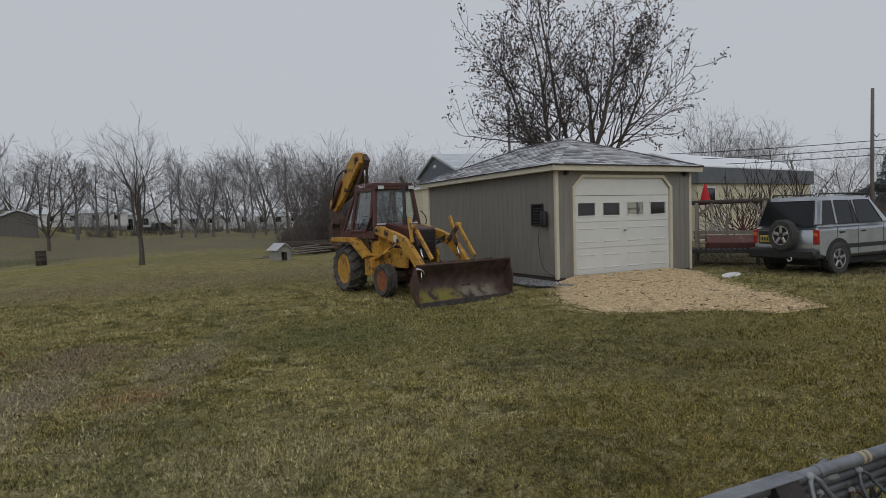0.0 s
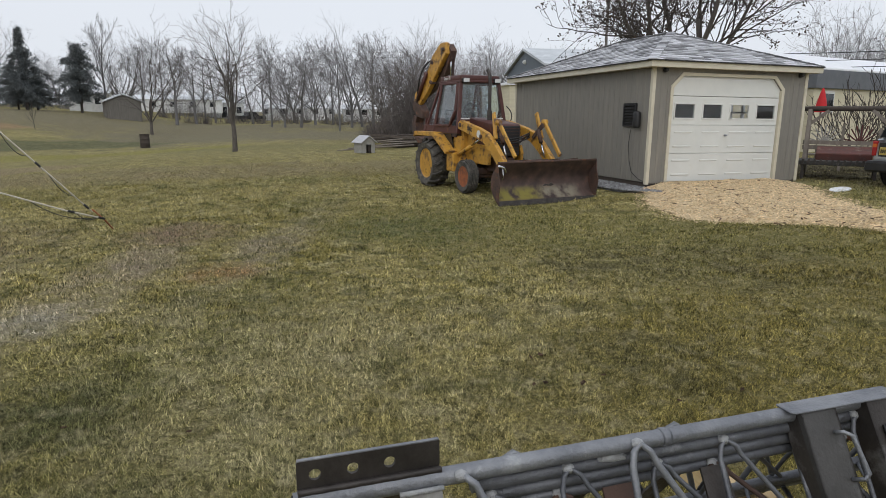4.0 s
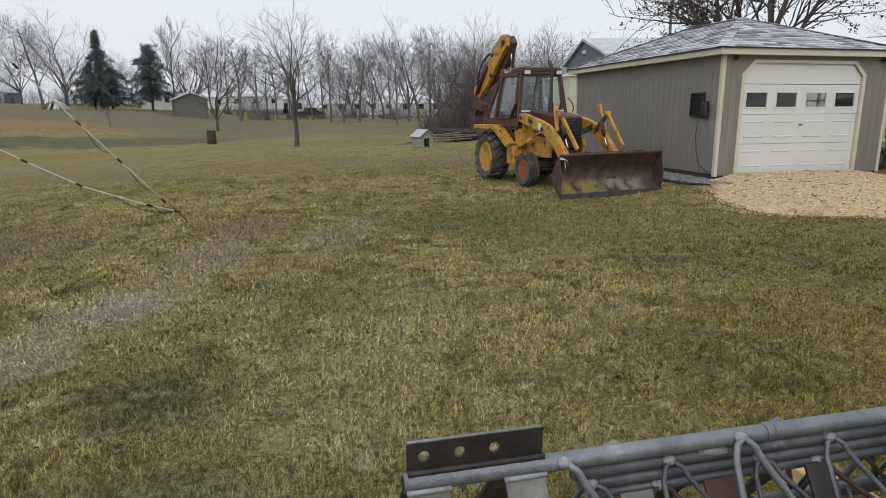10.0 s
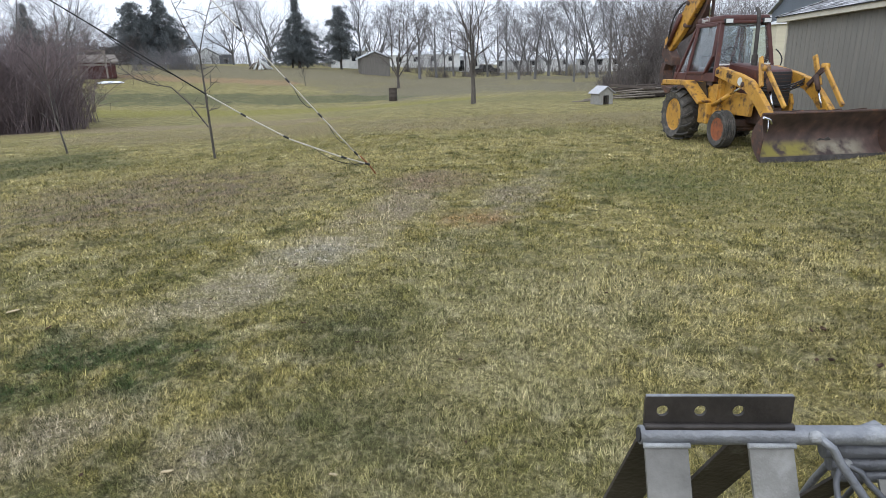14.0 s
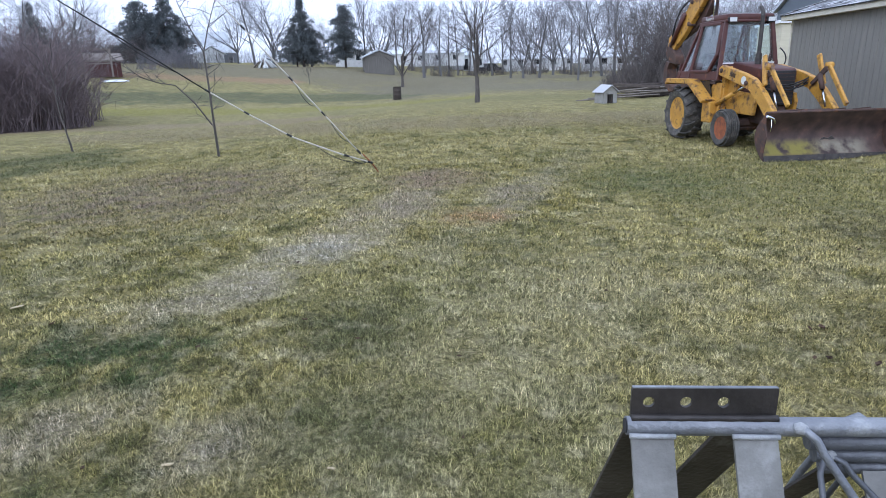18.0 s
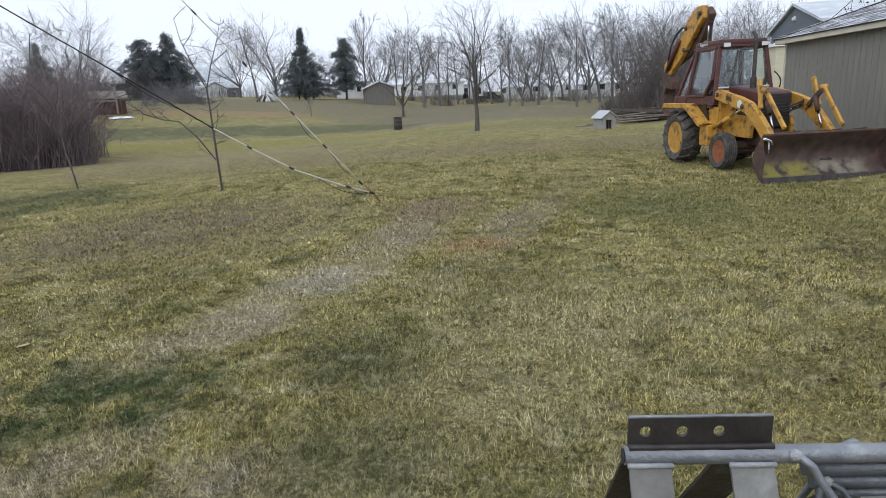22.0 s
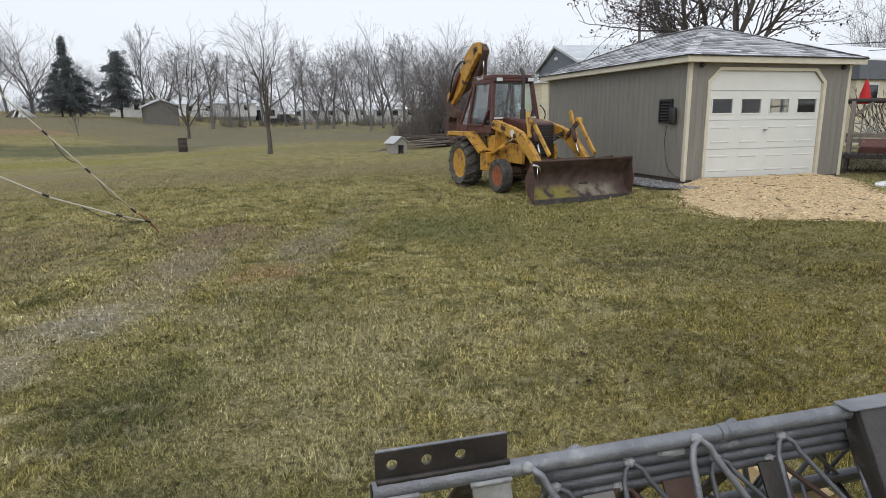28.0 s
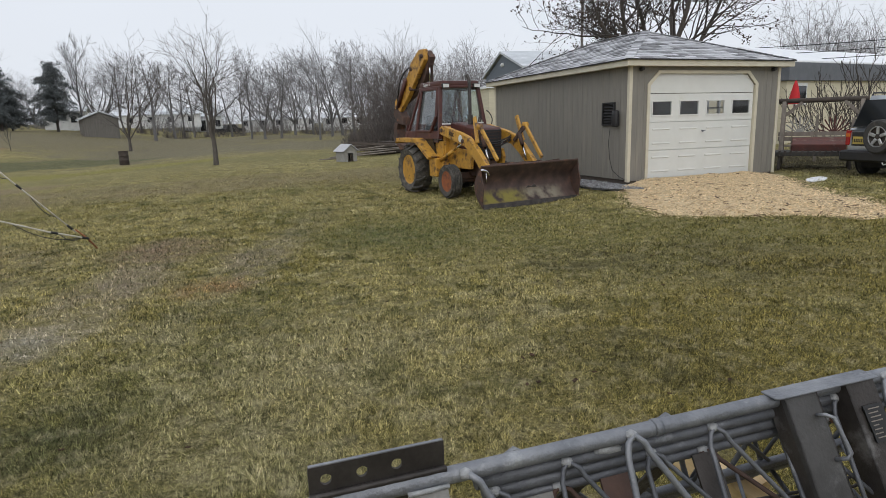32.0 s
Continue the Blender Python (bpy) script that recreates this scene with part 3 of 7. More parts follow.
for r in radii[1:]:
    for k in range(AZ):
        x, y = cx0 + r * math.sin(TAU * k / AZ), cy0 + r * math.cos(TAU * k / AZ)
        z = ground_z(x, y)
        if r < 60:
            z += .018 * noise.noise((x * 1.1, y * 1.1, 0)) * smooth(0, 2, r) + .03 * noise.noise((x * .3, y * .3, 4))
        gv.append((x, y, z))
gf = []
for i in range(1, len(radii) - 1):
    a, b = 1 + (i - 1) * AZ, 1 + i * AZ
    for k in range(AZ):
        j = (k + 1) % AZ
        gf.append((a + k, b + k, b + j, a + j))
bm = B()
bv = [bm.verts.new(v) for v in gv]
for k in range(AZ):
    bm.faces.new((bv[0], bv[1 + k], bv[1 + (k + 1) % AZ]))
for f in gf:
    bm.faces.new([bv[i] for i in f])
bmesh.ops.recalc_face_normals(bm, faces=bm.faces[:])
ground = part("ground", bm, M["lawn"], None, shade=True)
if ground.data.polygons[0].normal.z < 0:
    ground.data.flip_normals()
tagged(ground, "dormant brown and olive lawn with worn wheel tracks", "lawn", kind="structure")


def height(x, y):
    d = math.hypot(x - cx0, y - cy0)
    z = ground_z(x, y)
    return z + (.018 * noise.noise((x * 1.1, y * 1.1, 0)) * smooth(0, 2, d) + .03 * noise.noise((x * .3, y * .3, 4)) if d < 60 else 0)


def glass_material(name, tint=(0.93, 0.97, 0.95), rough=0.02, clear=1.0):
    mat = bpy.data.materials.new(name)
    mat.use_nodes = True
    n, l = mat.node_tree.nodes, mat.node_tree.links
    p = n["Principled BSDF"]
    p.inputs["Base Color"].default_value = (*tint, 1)
    p.inputs["Roughness"].default_value = rough
    p.inputs["Transmission Weight"].default_value = clear
    p.inputs["IOR"].default_value = 1.35
    return mat


M["glass"] = glass_material("dusty_cab_glass", (0.90, 0.97, 0.99), .02, .985)
M["door_glass"] = glass_material("clear_door_glass", (0.95, 0.96, 0.96), .02, .985)
M["car_glass"] = glass_material("tinted_car_glass", (0.10, 0.12, 0.13))


# ---- unseen wall behind the eye, added to block sky light ----
bm = B()
box(bm, (-5.5, -18.0, 1.25), (15, .25, 3.7), bevel=.01)
tagged(part("wall_south", bm, M["siding"]), "plain unseen wall added behind the eye to block sky", "wall", kind="structure")

# ---- garage ----
GW, GL, GH = 3.98, 6.34, 2.36
GARAGE = pose(-.019, .09, 0, -.28, .47, 6.83)
garage = thing("garage", GARAGE, "small taupe panel-sided garage with cream trim and a grey hip roof", "garage")
T = .10
bm = B()
box(bm, (T / 2, GL / 2, GH / 2 + .02), (T, GL, GH - .04))
wall_l = part("side_wall", bm, M["siding"], garage)
bm = B()
# the far side wall has a window that shows through the door's panes
WY0, WY1, WZ0, WZ1 = 1.27, 2.12, 1.15, 1.85
for y0, y1, z0, z1 in ((0, WY0, .04, GH), (WY1, GL, .04, GH), (WY0, WY1, .04, WZ0), (WY0, WY1, WZ1, GH)):
    box(bm, (GW - T / 2, (y0 + y1) / 2, (z0 + z1) / 2), (T, y1 - y0, z1 - z0))
wall_r = part("side_wall", bm, M["siding"], garage)
bm = B()
for y0, y1, z0, z1 in ((WY0, WY1, WZ0, WZ0 + .06), (WY0, WY1, WZ1 - .06, WZ1), (WY0, WY0 + .06, WZ0 + .06, WZ1 - .06), (WY1 - .06, WY1, WZ0 + .06, WZ1 - .06), ((WY0 + WY1) / 2 - .03, (WY0 + WY1) / 2 + .03, WZ0 + .06, WZ1 - .06),
                       (WY0 + .06, (WY0 + WY1) / 2 - .03, 1.48, 1.52), ((WY0 + WY1) / 2 + .03, WY1 - .06, 1.48, 1.52)):
    box(bm, (GW - T / 2, (y0 + y1) / 2, (z0 + z1) / 2), (.06, y1 - y0, z1 - z0))
part("window_frame", bm, M["white"], wall_r, "white window frame in the far wall")
bm = B()
box(bm, (GW / 2, GL - T / 2, GH / 2 + .02), (GW - 2 * T, T, GH - .04))
part("back_wall", bm, M["siding"], garage)
DX0, DX1, DH, CUT = .49, 3.30, 2.18, .24
bm = B()
slab(bm, [(T, .02), (DX0, .02), (DX0, DH - CUT), (DX0 + CUT, DH), (DX1 - CUT, DH), (DX1, DH - CUT), (DX1, .02), (GW - T, .02), (GW - T, GH), (T, GH)], "y", 0, T)
front = part("front_wall", bm, M["siding"], garage)
# grooved panel joints of the siding: thin dark battens set back
y = .30
while y < GL - .1:
    bm = B()
    box(bm, (-.0015, y, GH / 2), (.007, .016, GH - .1))
    part("groove", bm, M["siding"], wall_l)
    y += .203
for gx in (.20, .36, GW - .36, GW - .2):
    bm = B()
    box(bm, (gx, -.0015, GH / 2), (.012, .007, GH - .1))
    part("groove", bm, M["siding"], front)
for cx, cy in ((0, 0), (GW, 0), (0, GL), (GW, GL)):
    sx, sy = (1 if cx == 0 else -1), (1 if cy == 0 else -1)
    bm = B()
    box(bm, (cx + sx * .020, cy - sy * .008, GH / 2), (.073, .02, GH), bevel=.003)
    box(bm, (cx - sx * .008, cy + sy * .031, GH / 2), (.02, .058, GH - .002), bevel=.003)
    part("corner_board", bm, M["trim"], garage)
bm = B()
box(bm, (GW / 2, GL / 2, -.03), (GW - .06, GL - .06, .12))
part("skid", bm, M["wood_dark"], garage)
# roof: hip with overhang
OV = .20
EZ = 2.375
ex0, ex1, ey0, ey1 = -OV, GW + OV, -OV, GL + OV
RIDGE = 3.32
hx = GW / 2
ry0, ry1 = ey0 + (hx + OV) * 1.06, ey1 - (hx + OV) * 1.06
FH = .115
bm = B()
for c, s in (((hx, ey0 + .012, EZ), (ex1 - ex0, .024, FH)), ((hx, ey1 - .012, EZ), (ex1 - ex0, .024, FH)), ((ex0 + .012, GL / 2, EZ), (.024, ey1 - ey0 - .05, FH)), ((ex1 - .012, GL / 2, EZ), (.024, ey1 - ey0 - .05, FH))):
    box(bm, c, s)
fascia = part("fascia", bm, M["trim"], garage)
bm = B()
box(bm, (hx, GL / 2, EZ - FH / 2 + .012), (ex1 - ex0 - .05, ey1 - ey0 - .05, .014))
part("soffit", bm, M["trim"], garage)
E0, R0 = EZ + FH / 2, RIDGE - .02
corners = [Vector((ex0, ey0, E0)), Vector((ex1, ey0, E0)), Vector((ex1, ey1, E0)), Vector((ex0, ey1, E0))]
ra, rb = Vector((hx, ry0, R0)), Vector((hx, ry1, R0))
bm = B()
vs = [bm.verts.new(c) for c in corners] + [bm.verts.new(ra), bm.verts.new(rb)]
for ids in ((0, 1, 4), (1, 2, 5, 4), (2, 3, 5), (3, 0, 4, 5), (3, 2, 1, 0)):
    bm.faces.new([vs[i] for i in ids])
roof = part("roof", bm, M["dark_gap"], garage, "dark felt under the shingles")
bm = B()
for k in range(4):
    a, b = corners[k], corners[(k + 1) % 4]
    d = (b - a).normalized()
    o = Vector((d.y, -d.x, 0)) * .018
    beam(bm, a + o + Vector((0, 0, .008)), b + o + Vector((0, 0, .008)), .045, .018)
part("drip_edge", bm, M["dark_gap"], roof)


def shingle_mesh(w):
    bm = B()
    box(bm, (0, 0, .003), (w - .005, .165, .018))
    for v in bm.verts:
        if v.co.y > 0:
            v.co.z = -.0095 if v.co.z < 0 else -.0035
    me = bpy.data.meshes.new("shingle")
    bm.to_mesh(me)
    bm.free()
    me.materials.append(M["shingle"])
    return me


SHINGLES = []


def plan_shingles(a, b, c, d, near):
    """Rows of shingles on a roof face with eave a to b and top d to c."""
    u = (b - a).normalized()
    up = ((d + c) / 2 - (a + b) / 2)
    up = (up - u * up.dot(u))
    run = up.length
    up.normalize()
    nrm = u.cross(up).normalized()
    if nrm.z < 0:
        nrm = -nrm
    rows = int(run / .145)
    for i in range(rows + 1):
        s = min(.08 + i * .145, run - .03)
        f = s / run
        l, r = a.lerp(d, f), b.lerp(c, f)
        lo, hi = l.dot(u), r.dot(u)
        x = lo + (.0 if i % 2 else -.12) - rnd.random() * .05
        while x < hi:
            w = rnd.choice((.24, .3, .36))
            x0, x1 = max(x, lo), min(x + w, hi)
            if x1 - x0 > .05:
                m = (x0 + x1) / 2
                p = a + u * (m - a.dot(u)) + up * s + nrm * (.012 + .003 * rnd.random())
                SHINGLES.append((near, p, u, up, nrm, x1 - x0))
            x += w


plan_shingles(corners[3], corners[0], ra, rb, 1)
plan_shingles(corners[0], corners[1], ra, ra, 1)
plan_shingles(corners[1], corners[2], rb, ra, 0)
plan_shingles(corners[2], corners[3], rb, rb, 0)
bm = B()
for a, b in ((corners[0], ra), (corners[1], ra), (corners[2], rb), (corners[3], rb), (ra, rb)):
    d = b - a
    n_ = int(d.length / .15)
    for k in range(n_):
        p = a.lerp(b, (k + .5) / n_) + Vector((0, 0, .026))
        q = d.normalized()
        beam(bm, p - q * .09 + Vector((0, 0, .006)), p + q * .09, .19, .012, up=(0, 0, 1))
part("ridge_cap", bm, M["shingle_rest"], roof)
# overhead door
gdoor = thing("garage_door", GARAGE, "white four-section overhead door with four small windows, closed", "garage door")
PITCH = .58
bm = B()
for z0, z1 in ((.02, .05 + 2 * PITCH), (.05 + 3 * PITCH, DH + .06)):
    box(bm, ((DX0 + DX1) / 2, .075, (z0 + z1) / 2), (DX1 - DX0 - .02, .03, z1 - z0))
part("core", bm, M["door_white"], gdoor)
PW = (DX1 - DX0) / 4
for r in range(4):
    z0 = .05 + r * PITCH
    bm = B()
    hgt = (PITCH if r < 3 else DH + .04 - z0) - .010
    if r == 2:
        # window section, with four real openings
        xs = [DX0 + .015]
        for k in range(4):
            c = DX0 + PW * (k + .5)
            xs += [c - .235, c + .235]
        xs.append(DX1 - .015)
        for k in range(0, 10, 2):
            box(bm, ((xs[k] + xs[k + 1]) / 2, .05, z0 + hgt / 2), (xs[k + 1] - xs[k], .03, hgt))
        for k in range(4):
            c = DX0 + PW * (k + .5)
            box(bm, (c, .05, z0 + .065), (.47, .03, .13))
            box(bm, (c, .05, (z0 + .42 + z0 + hgt) / 2), (.47, .03, hgt - .42))
    else:
        box(bm, ((DX0 + DX1) / 2, .05, z0 + hgt / 2), (DX1 - DX0 - .03, .03, hgt), bevel=.004)
    sp = part("section", bm, M["door_white"], gdoor)
    for k in range(4):
        c = DX0 + PW * (k + .5)
        if r == 2:
            bm = B()
            for dz in (.125, .425):
                box(bm, (c, .033, z0 + dz), (.53, .02, .03), bevel=.004)
            for sx in (-.25, .25):
                box(bm, (c + sx, .033, z0 + .275), (.03, .02, .32), bevel=.004)
            fr = part("window_frame", bm, M["door_white"], sp)
            bm = B()
            box(bm, (c, .046, z0 + .275), (.47, .006, .29))
            part("pane", bm, M["door_glass"], sp, "glass pane over the dark interior")
        elif r < 2:
            # pressed panel: a ridge along its top and its foot
            bm = B()
            for dz in (-.145, .145):
                box(bm, (c, .034, z0 + hgt / 2 + dz), (.45, .022, .036), bevel=.009)
            part("raised_panel", bm, M["door_white"], sp)
bm = B()
box(bm, ((DX0 + DX1) / 2 + .02, .02, 1.0), (.06, .012, .03), bevel=.004)
tube(bm, [((DX0 + DX1) / 2 + .02, .03, 1.0), ((DX0 + DX1) / 2 + .02, -.03, 1.0)], .011)
tube(bm, [((DX0 + DX1) / 2 - .03, -.03, .98), ((DX0 + DX1) / 2 + .06, -.03, 1.01)], .009)
part("lock_handle", bm, M["steel"], gdoor, "small grey T-handle")
# door surround with clipped upper corners
bm = B()
W = .062
ins = [(DX0, .0), (DX0, DH - CUT), (DX0 + CUT, DH), (DX1 - CUT, DH), (DX1, DH - CUT), (DX1, .0)]
outs = [(DX0 - W, .0), (DX0 - W, DH - CUT + .035), (DX0 + CUT - .035, DH + W), (DX1 - CUT + .035, DH + W), (DX1 + W, DH - CUT + .035), (DX1 + W, .0)]
slab(bm, outs + ins[::-1], "y", -.022, -.002)
part("door_trim", bm, M["trim"], garage)
for x in (DX0 - .004, DX1 + .004):
    bm = B()
    box(bm, (x, .03, DH / 2 - .1), (.016, .10, DH - .2))
    part("door_jamb", bm, M["trim"], garage)
bm = B()
box(bm, (hx, -.06, .0), (DX1 - DX0 + .3, .14, .045), bevel=.006)
part("door_sill", bm, M["wood_grey"], garage, "bare grey timber sill")
for lx in (.24, GW - .24):
    bm = B()
    lathe(bm, [(-.05, .03), (.0, .045), (.03, .05), (.035, .0)], 12, "y", (lx, -.06, 2.27))
    part("eave_light", bm, M["black_plastic"], garage, "small dark lamp under the eave")
# shuttered vent window and its hinged cover on the side wall
vent = thing("wall_vent", GARAGE @ pose(-.02, .67, 1.40), "dark louvred vent window with an open black cover on the siding", "vent")
bm = B()
for sz in (-.225, .225):
    box(bm, (0, 0, sz), (.05, .42, .03))
for sy in (-.2, .2):
    box(bm, (0, sy, 0), (.05, .03, .45))
part("frame", bm, M["black_plastic"], vent)
for k in range(7):
    bm = B()
    box(bm, (0, 0, -.18 + k * .06), (.045, .38, .012), rot=(0, 35, 0))
    part("louvre", bm, M["dark_gap"], vent)
bm = B()
box(bm, (.015, 0, 0), (.01, .40, .44))
part("backing", bm, M["dark_gap"], vent)
bm = B()
box(bm, (-.07, -.34, -.10), (.11, .17, .34), bevel=.045, seg=3)
smart(part("hood", bm, M["black_plastic"], vent))
cord = thing("power_cord", GARAGE, "thin black cord hanging down the siding", "cord")
bm = B()
tube(bm, [(-.012, .62, 1.1), (-.014, .66, .8), (-.014, .60, .45), (-.014, .50, .22), (-.02, .25, .1), (-.05, .02, .06)], .006, 6)
part("wire", bm, M["black_plastic"], cord)


# ---- trees ----
class Limbs:
    """Collects tapered limbs and turns them into one mesh."""

    def __init__(self):
        self.v, self.f, self.n = [], [], 0

    def add(self, pts, rads, k):
        pts = np.asarray(pts, float)
        d = np.gradient(pts, axis=0)
        d /= np.linalg.norm(d, axis=1)[:, None] + 1e-9
        ref = np.array([0.31, 0.87, 0.38]) if abs(d[0] @ [0.31, 0.87, 0.38]) < .9 else np.array([.9, -.3, .3])
        x = np.cross(d, ref)
        x /= np.linalg.norm(x, axis=1)[:, None] + 1e-9
        y = np.cross(d, x)
        a = np.arange(k) * TAU / k
        ring = pts[:, None] + (x[:, None] * np.cos(a)[None, :, None] + y[:, None] * np.sin(a)[None, :, None]) * np.asarray(rads)[:, None, None]
        m = len(pts)
        i = np.arange(m - 1)[:, None] * k + np.arange(k)[None]
        j = np.arange(m - 1)[:, None] * k + (np.arange(k)[None] + 1) % k
        self.f.append(np.stack([i, j, j + k, i + k], -1).reshape(-1, 4) + self.n)
        self.v.append(ring.reshape(-1, 3))
        self.n += m * k

    def ob(self, name, mat, parent):
        return mesh_from(name, np.concatenate(self.v), np.concatenate(self.f), mat, parent, flat=False)


def grow(rg, trunk, crown, start, way, length, radius, level, top, tips, spread=.6, up=.25, kids=(5, 5, 5), wob=.12, trunk_levels=1, first=.25, thin=.012):
    """A limb and, from it, the next finer ones. Limbs of the first levels go to the trunk mesh."""
    steps = max(2 if level >= top and thin >= .013 else 4, min(9, int(length / (.75 if thin >= .013 else .35))))
    pts, rads, p, d = [np.array(start)], [radius], np.array(start), np.array(way) / np.linalg.norm(way)
    for s in range(steps):
        d = d + rg.normal(0, wob, 3) * (1 if level else .35) + np.array([0, 0, up * .25])
        d /= np.linalg.norm(d)
        p = p + d * length / steps
        pts.append(p)
        rads.append(radius * (1 - .82 * (s + 1) / steps))
    target = trunk if level < trunk_levels else crown
    target.add(pts, np.maximum(rads, thin * (.5 if level >= top else 1)), 7 if level == 0 else 5 if level == 1 else 3)
    if level >= top:
        tips.append(pts[-1])
        tips.append(pts[len(pts) // 2])
        return
    number = kids[min(level, len(kids) - 1)]
    for c in range(number):
        t = first + (1 - first) * (c + rg.random() * .8) / number if level == 0 else .2 + .78 * (c + rg.random() * .8) / number
        t = min(t, .98)
        i = min(int(t * steps), steps - 1)
        q = pts[i] + (pts[i + 1] - pts[i]) * (t * steps - i)
        axis = pts[i + 1] - pts[i]
        axis /= np.linalg.norm(axis)
        side = np.cross(axis, rg.normal(0, 1, 3))
        side /= np.linalg.norm(side) + 1e-9
        nd = axis * (1 - spread * .5) + side * spread + np.array([0, 0, up])
        nl = length * (.62 - .30 * t) * rg.uniform(.75, 1.25) if level else length * (.60 - .32 * t) * rg.uniform(.8, 1.2)
        nr = max(thin * .7, (radius * (1 - .82 * t)) * .58)
        grow(rg, trunk, crown, q, nd, nl, nr, level + 1, top, tips, spread, up, kids, wob, trunk_levels, first, thin)


def bare_tree(name, x, y, tall, label, seed, mats=("bark", "twig"), spread=.6, up=.25, kids=(9, 5, 4), girth=.022, first=.25, top=3, thin=.012, group="", z=None, wob=.12, forks=None, leans=(.2, 1.45)):
    rg = np.random.default_rng(seed)
    t = thing(name, pose(x, y, (height(x, y) if z is None else z) - .05), label, "tree", group)
    trunk, crown, tips = Limbs(), Limbs(), []
    if forks:
        low = tall * first
        trunk.add([(0, 0, 0), (0.02, 0, low * .5), (0, 0.03, low)], [tall * girth * 1.25, tall * girth, tall * girth * .9], 9)
        for k in range(forks):
            a = TAU * (k + rg.random() * .5) / forks
            lean = rg.uniform(*leans)
            grow(rg, trunk, crown, (0, 0, low * rg.uniform(.75, 1)), (math.cos(a) * lean, math.sin(a) * lean, 1), (tall - low) * rg.uniform(.85, 1.08) / math.sqrt(1 + lean * lean * .3),
                 tall * girth * rg.uniform(.42, .6), 1, top, tips, spread, up, kids, wob, 2, first, thin)
    else:
        grow(rg, trunk, crown, (0, 0, 0), (rg.normal(0, .03), rg.normal(0, .03), 1), tall * .82, tall * girth, 0, top, tips, spread, up, kids, wob, 1, first, thin)
    trunk.ob("trunk", M[mats[0]], t)
    crown.ob("crown", M[mats[1]], t)
    return t, tips


def scatter_leaves(name, pts, size, count, spread, mat, parent, seed, droop=0.0):
    """Small folded leaves round the given places, as one mesh."""
    rg = np.random.default_rng(seed)
    pts = np.asarray(pts)
    c = pts[rg.integers(0, len(pts), count)] + rg.normal(0, spread, (count, 3))
    c[:, 2] -= droop
    a = rg.normal(0, 1, (count, 3))
    a /= np.linalg.norm(a, axis=1)[:, None]
    b = np.cross(a, rg.normal(0, 1, (count, 3)))
    b /= np.linalg.norm(b, axis=1)[:, None]
    s = rg.uniform(.6, 1.4, (count, 1)) * size
    v = np.stack([c - a * s, c + b * s * .5, c + a * s, c - b * s * .5], 1).reshape(-1, 3)
    f = np.arange(count * 4).reshape(-1, 4)
    return mesh_from(name, v, f, mat, parent)


def conifer(x, y, tall, wide, label, seed, group="", narrow=1.0, z=None, bare=.08):
    """A fir: drooping boughs in uneven lumps round a stem that is bare low down, with needle sprays and gaps."""
    rg = np.random.default_rng(seed)
    t = thing("conifer_tree", pose(x, y, (height(x, y) if z is None else z) - .05), label, "tree", group)
    trunk = Limbs()
    trunk.add([(0, 0, 0), (.06, 0, tall * .5), (0, .04, tall * .98)], [tall * .02, tall * .012, .015], 7)
    leaves, hh = [], tall * bare
    while hh < tall * .98:
        f = hh / tall
        full = min(1.0, .55 + 2.2 * (f - bare))
        for k in range(int(6 + 5 * (1 - f))):
            a = rg.random() * TAU
            lump = max(.28, 1 + 1.15 * noise.noise((math.cos(a) * 1.1, math.sin(a) * 1.1, hh * .75 + seed * 3.1)))
            r = (1.35 * wide * (1 - f) ** narrow * full * lump + .10) * rg.uniform(.5, 1.1)
            end = np.array([math.cos(a) * r, math.sin(a) * r, hh - r * .16 + rg.normal(0, .12)])
            st = np.array([0, 0, hh + r * .05])
            trunk.add([st, (st + end) / 2 + np.array([0, 0, r * .08]), end], [.03, .02, .008], 3)
            m = max(3, int(r * 9))
            for q in rg.random(m) ** .62:
                leaves.append(st + (end - st) * q + np.array([0, 0, r * .08 * 4 * q * (1 - q)]))
        hh += tall * .034 * rg.uniform(.7, 1.3)
    trunk.ob("trunk", M["twig_dark"], t)
    lv = np.array(leaves)
    scatter_leaves("crown", lv, tall * .0105, len(lv) * 10, tall * .019, M["needle"], t, seed + 1, droop=tall * .004)
    return t


maple, tips = bare_tree("maple_tree", 6.7, 9.9, 10.4, "bare spreading maple with dead leaf clusters behind the garage", 4, ("bark", "twig_dark"), spread=.66, up=.10, kids=(6, 10, 7, 4),
                        girth=.021, first=.22, top=4, thin=.011, forks=8, wob=.13, leans=(.1, 1.0))
scatter_leaves("foliage", tips, .055, 11000, .07, M["dead_leaf"], maple, 5)
lawn_tree, _ = bare_tree("lawn_tree", -10.23, 19.97, 6.5, "bare upright lawn tree with a short grey trunk", 11, ("bark", "twig"), spread=.78, up=.07, kids=(9, 9, 7), wob=.13, girth=.0165, first=.20, top=3, thin=.0075, forks=6, leans=(.03, .36))
lawn_tree2, _ = bare_tree("lawn_tree", -20.4, 48.8, 8.6, "bare multi-stemmed lawn tree beyond the burn barrel", 12, ("bark", "twig"), spread=.80, up=.07, kids=(7, 9, 7), wob=.15, girth=.0145, first=.14, top=3, thin=.011, forks=7, leans=(.1, .8))


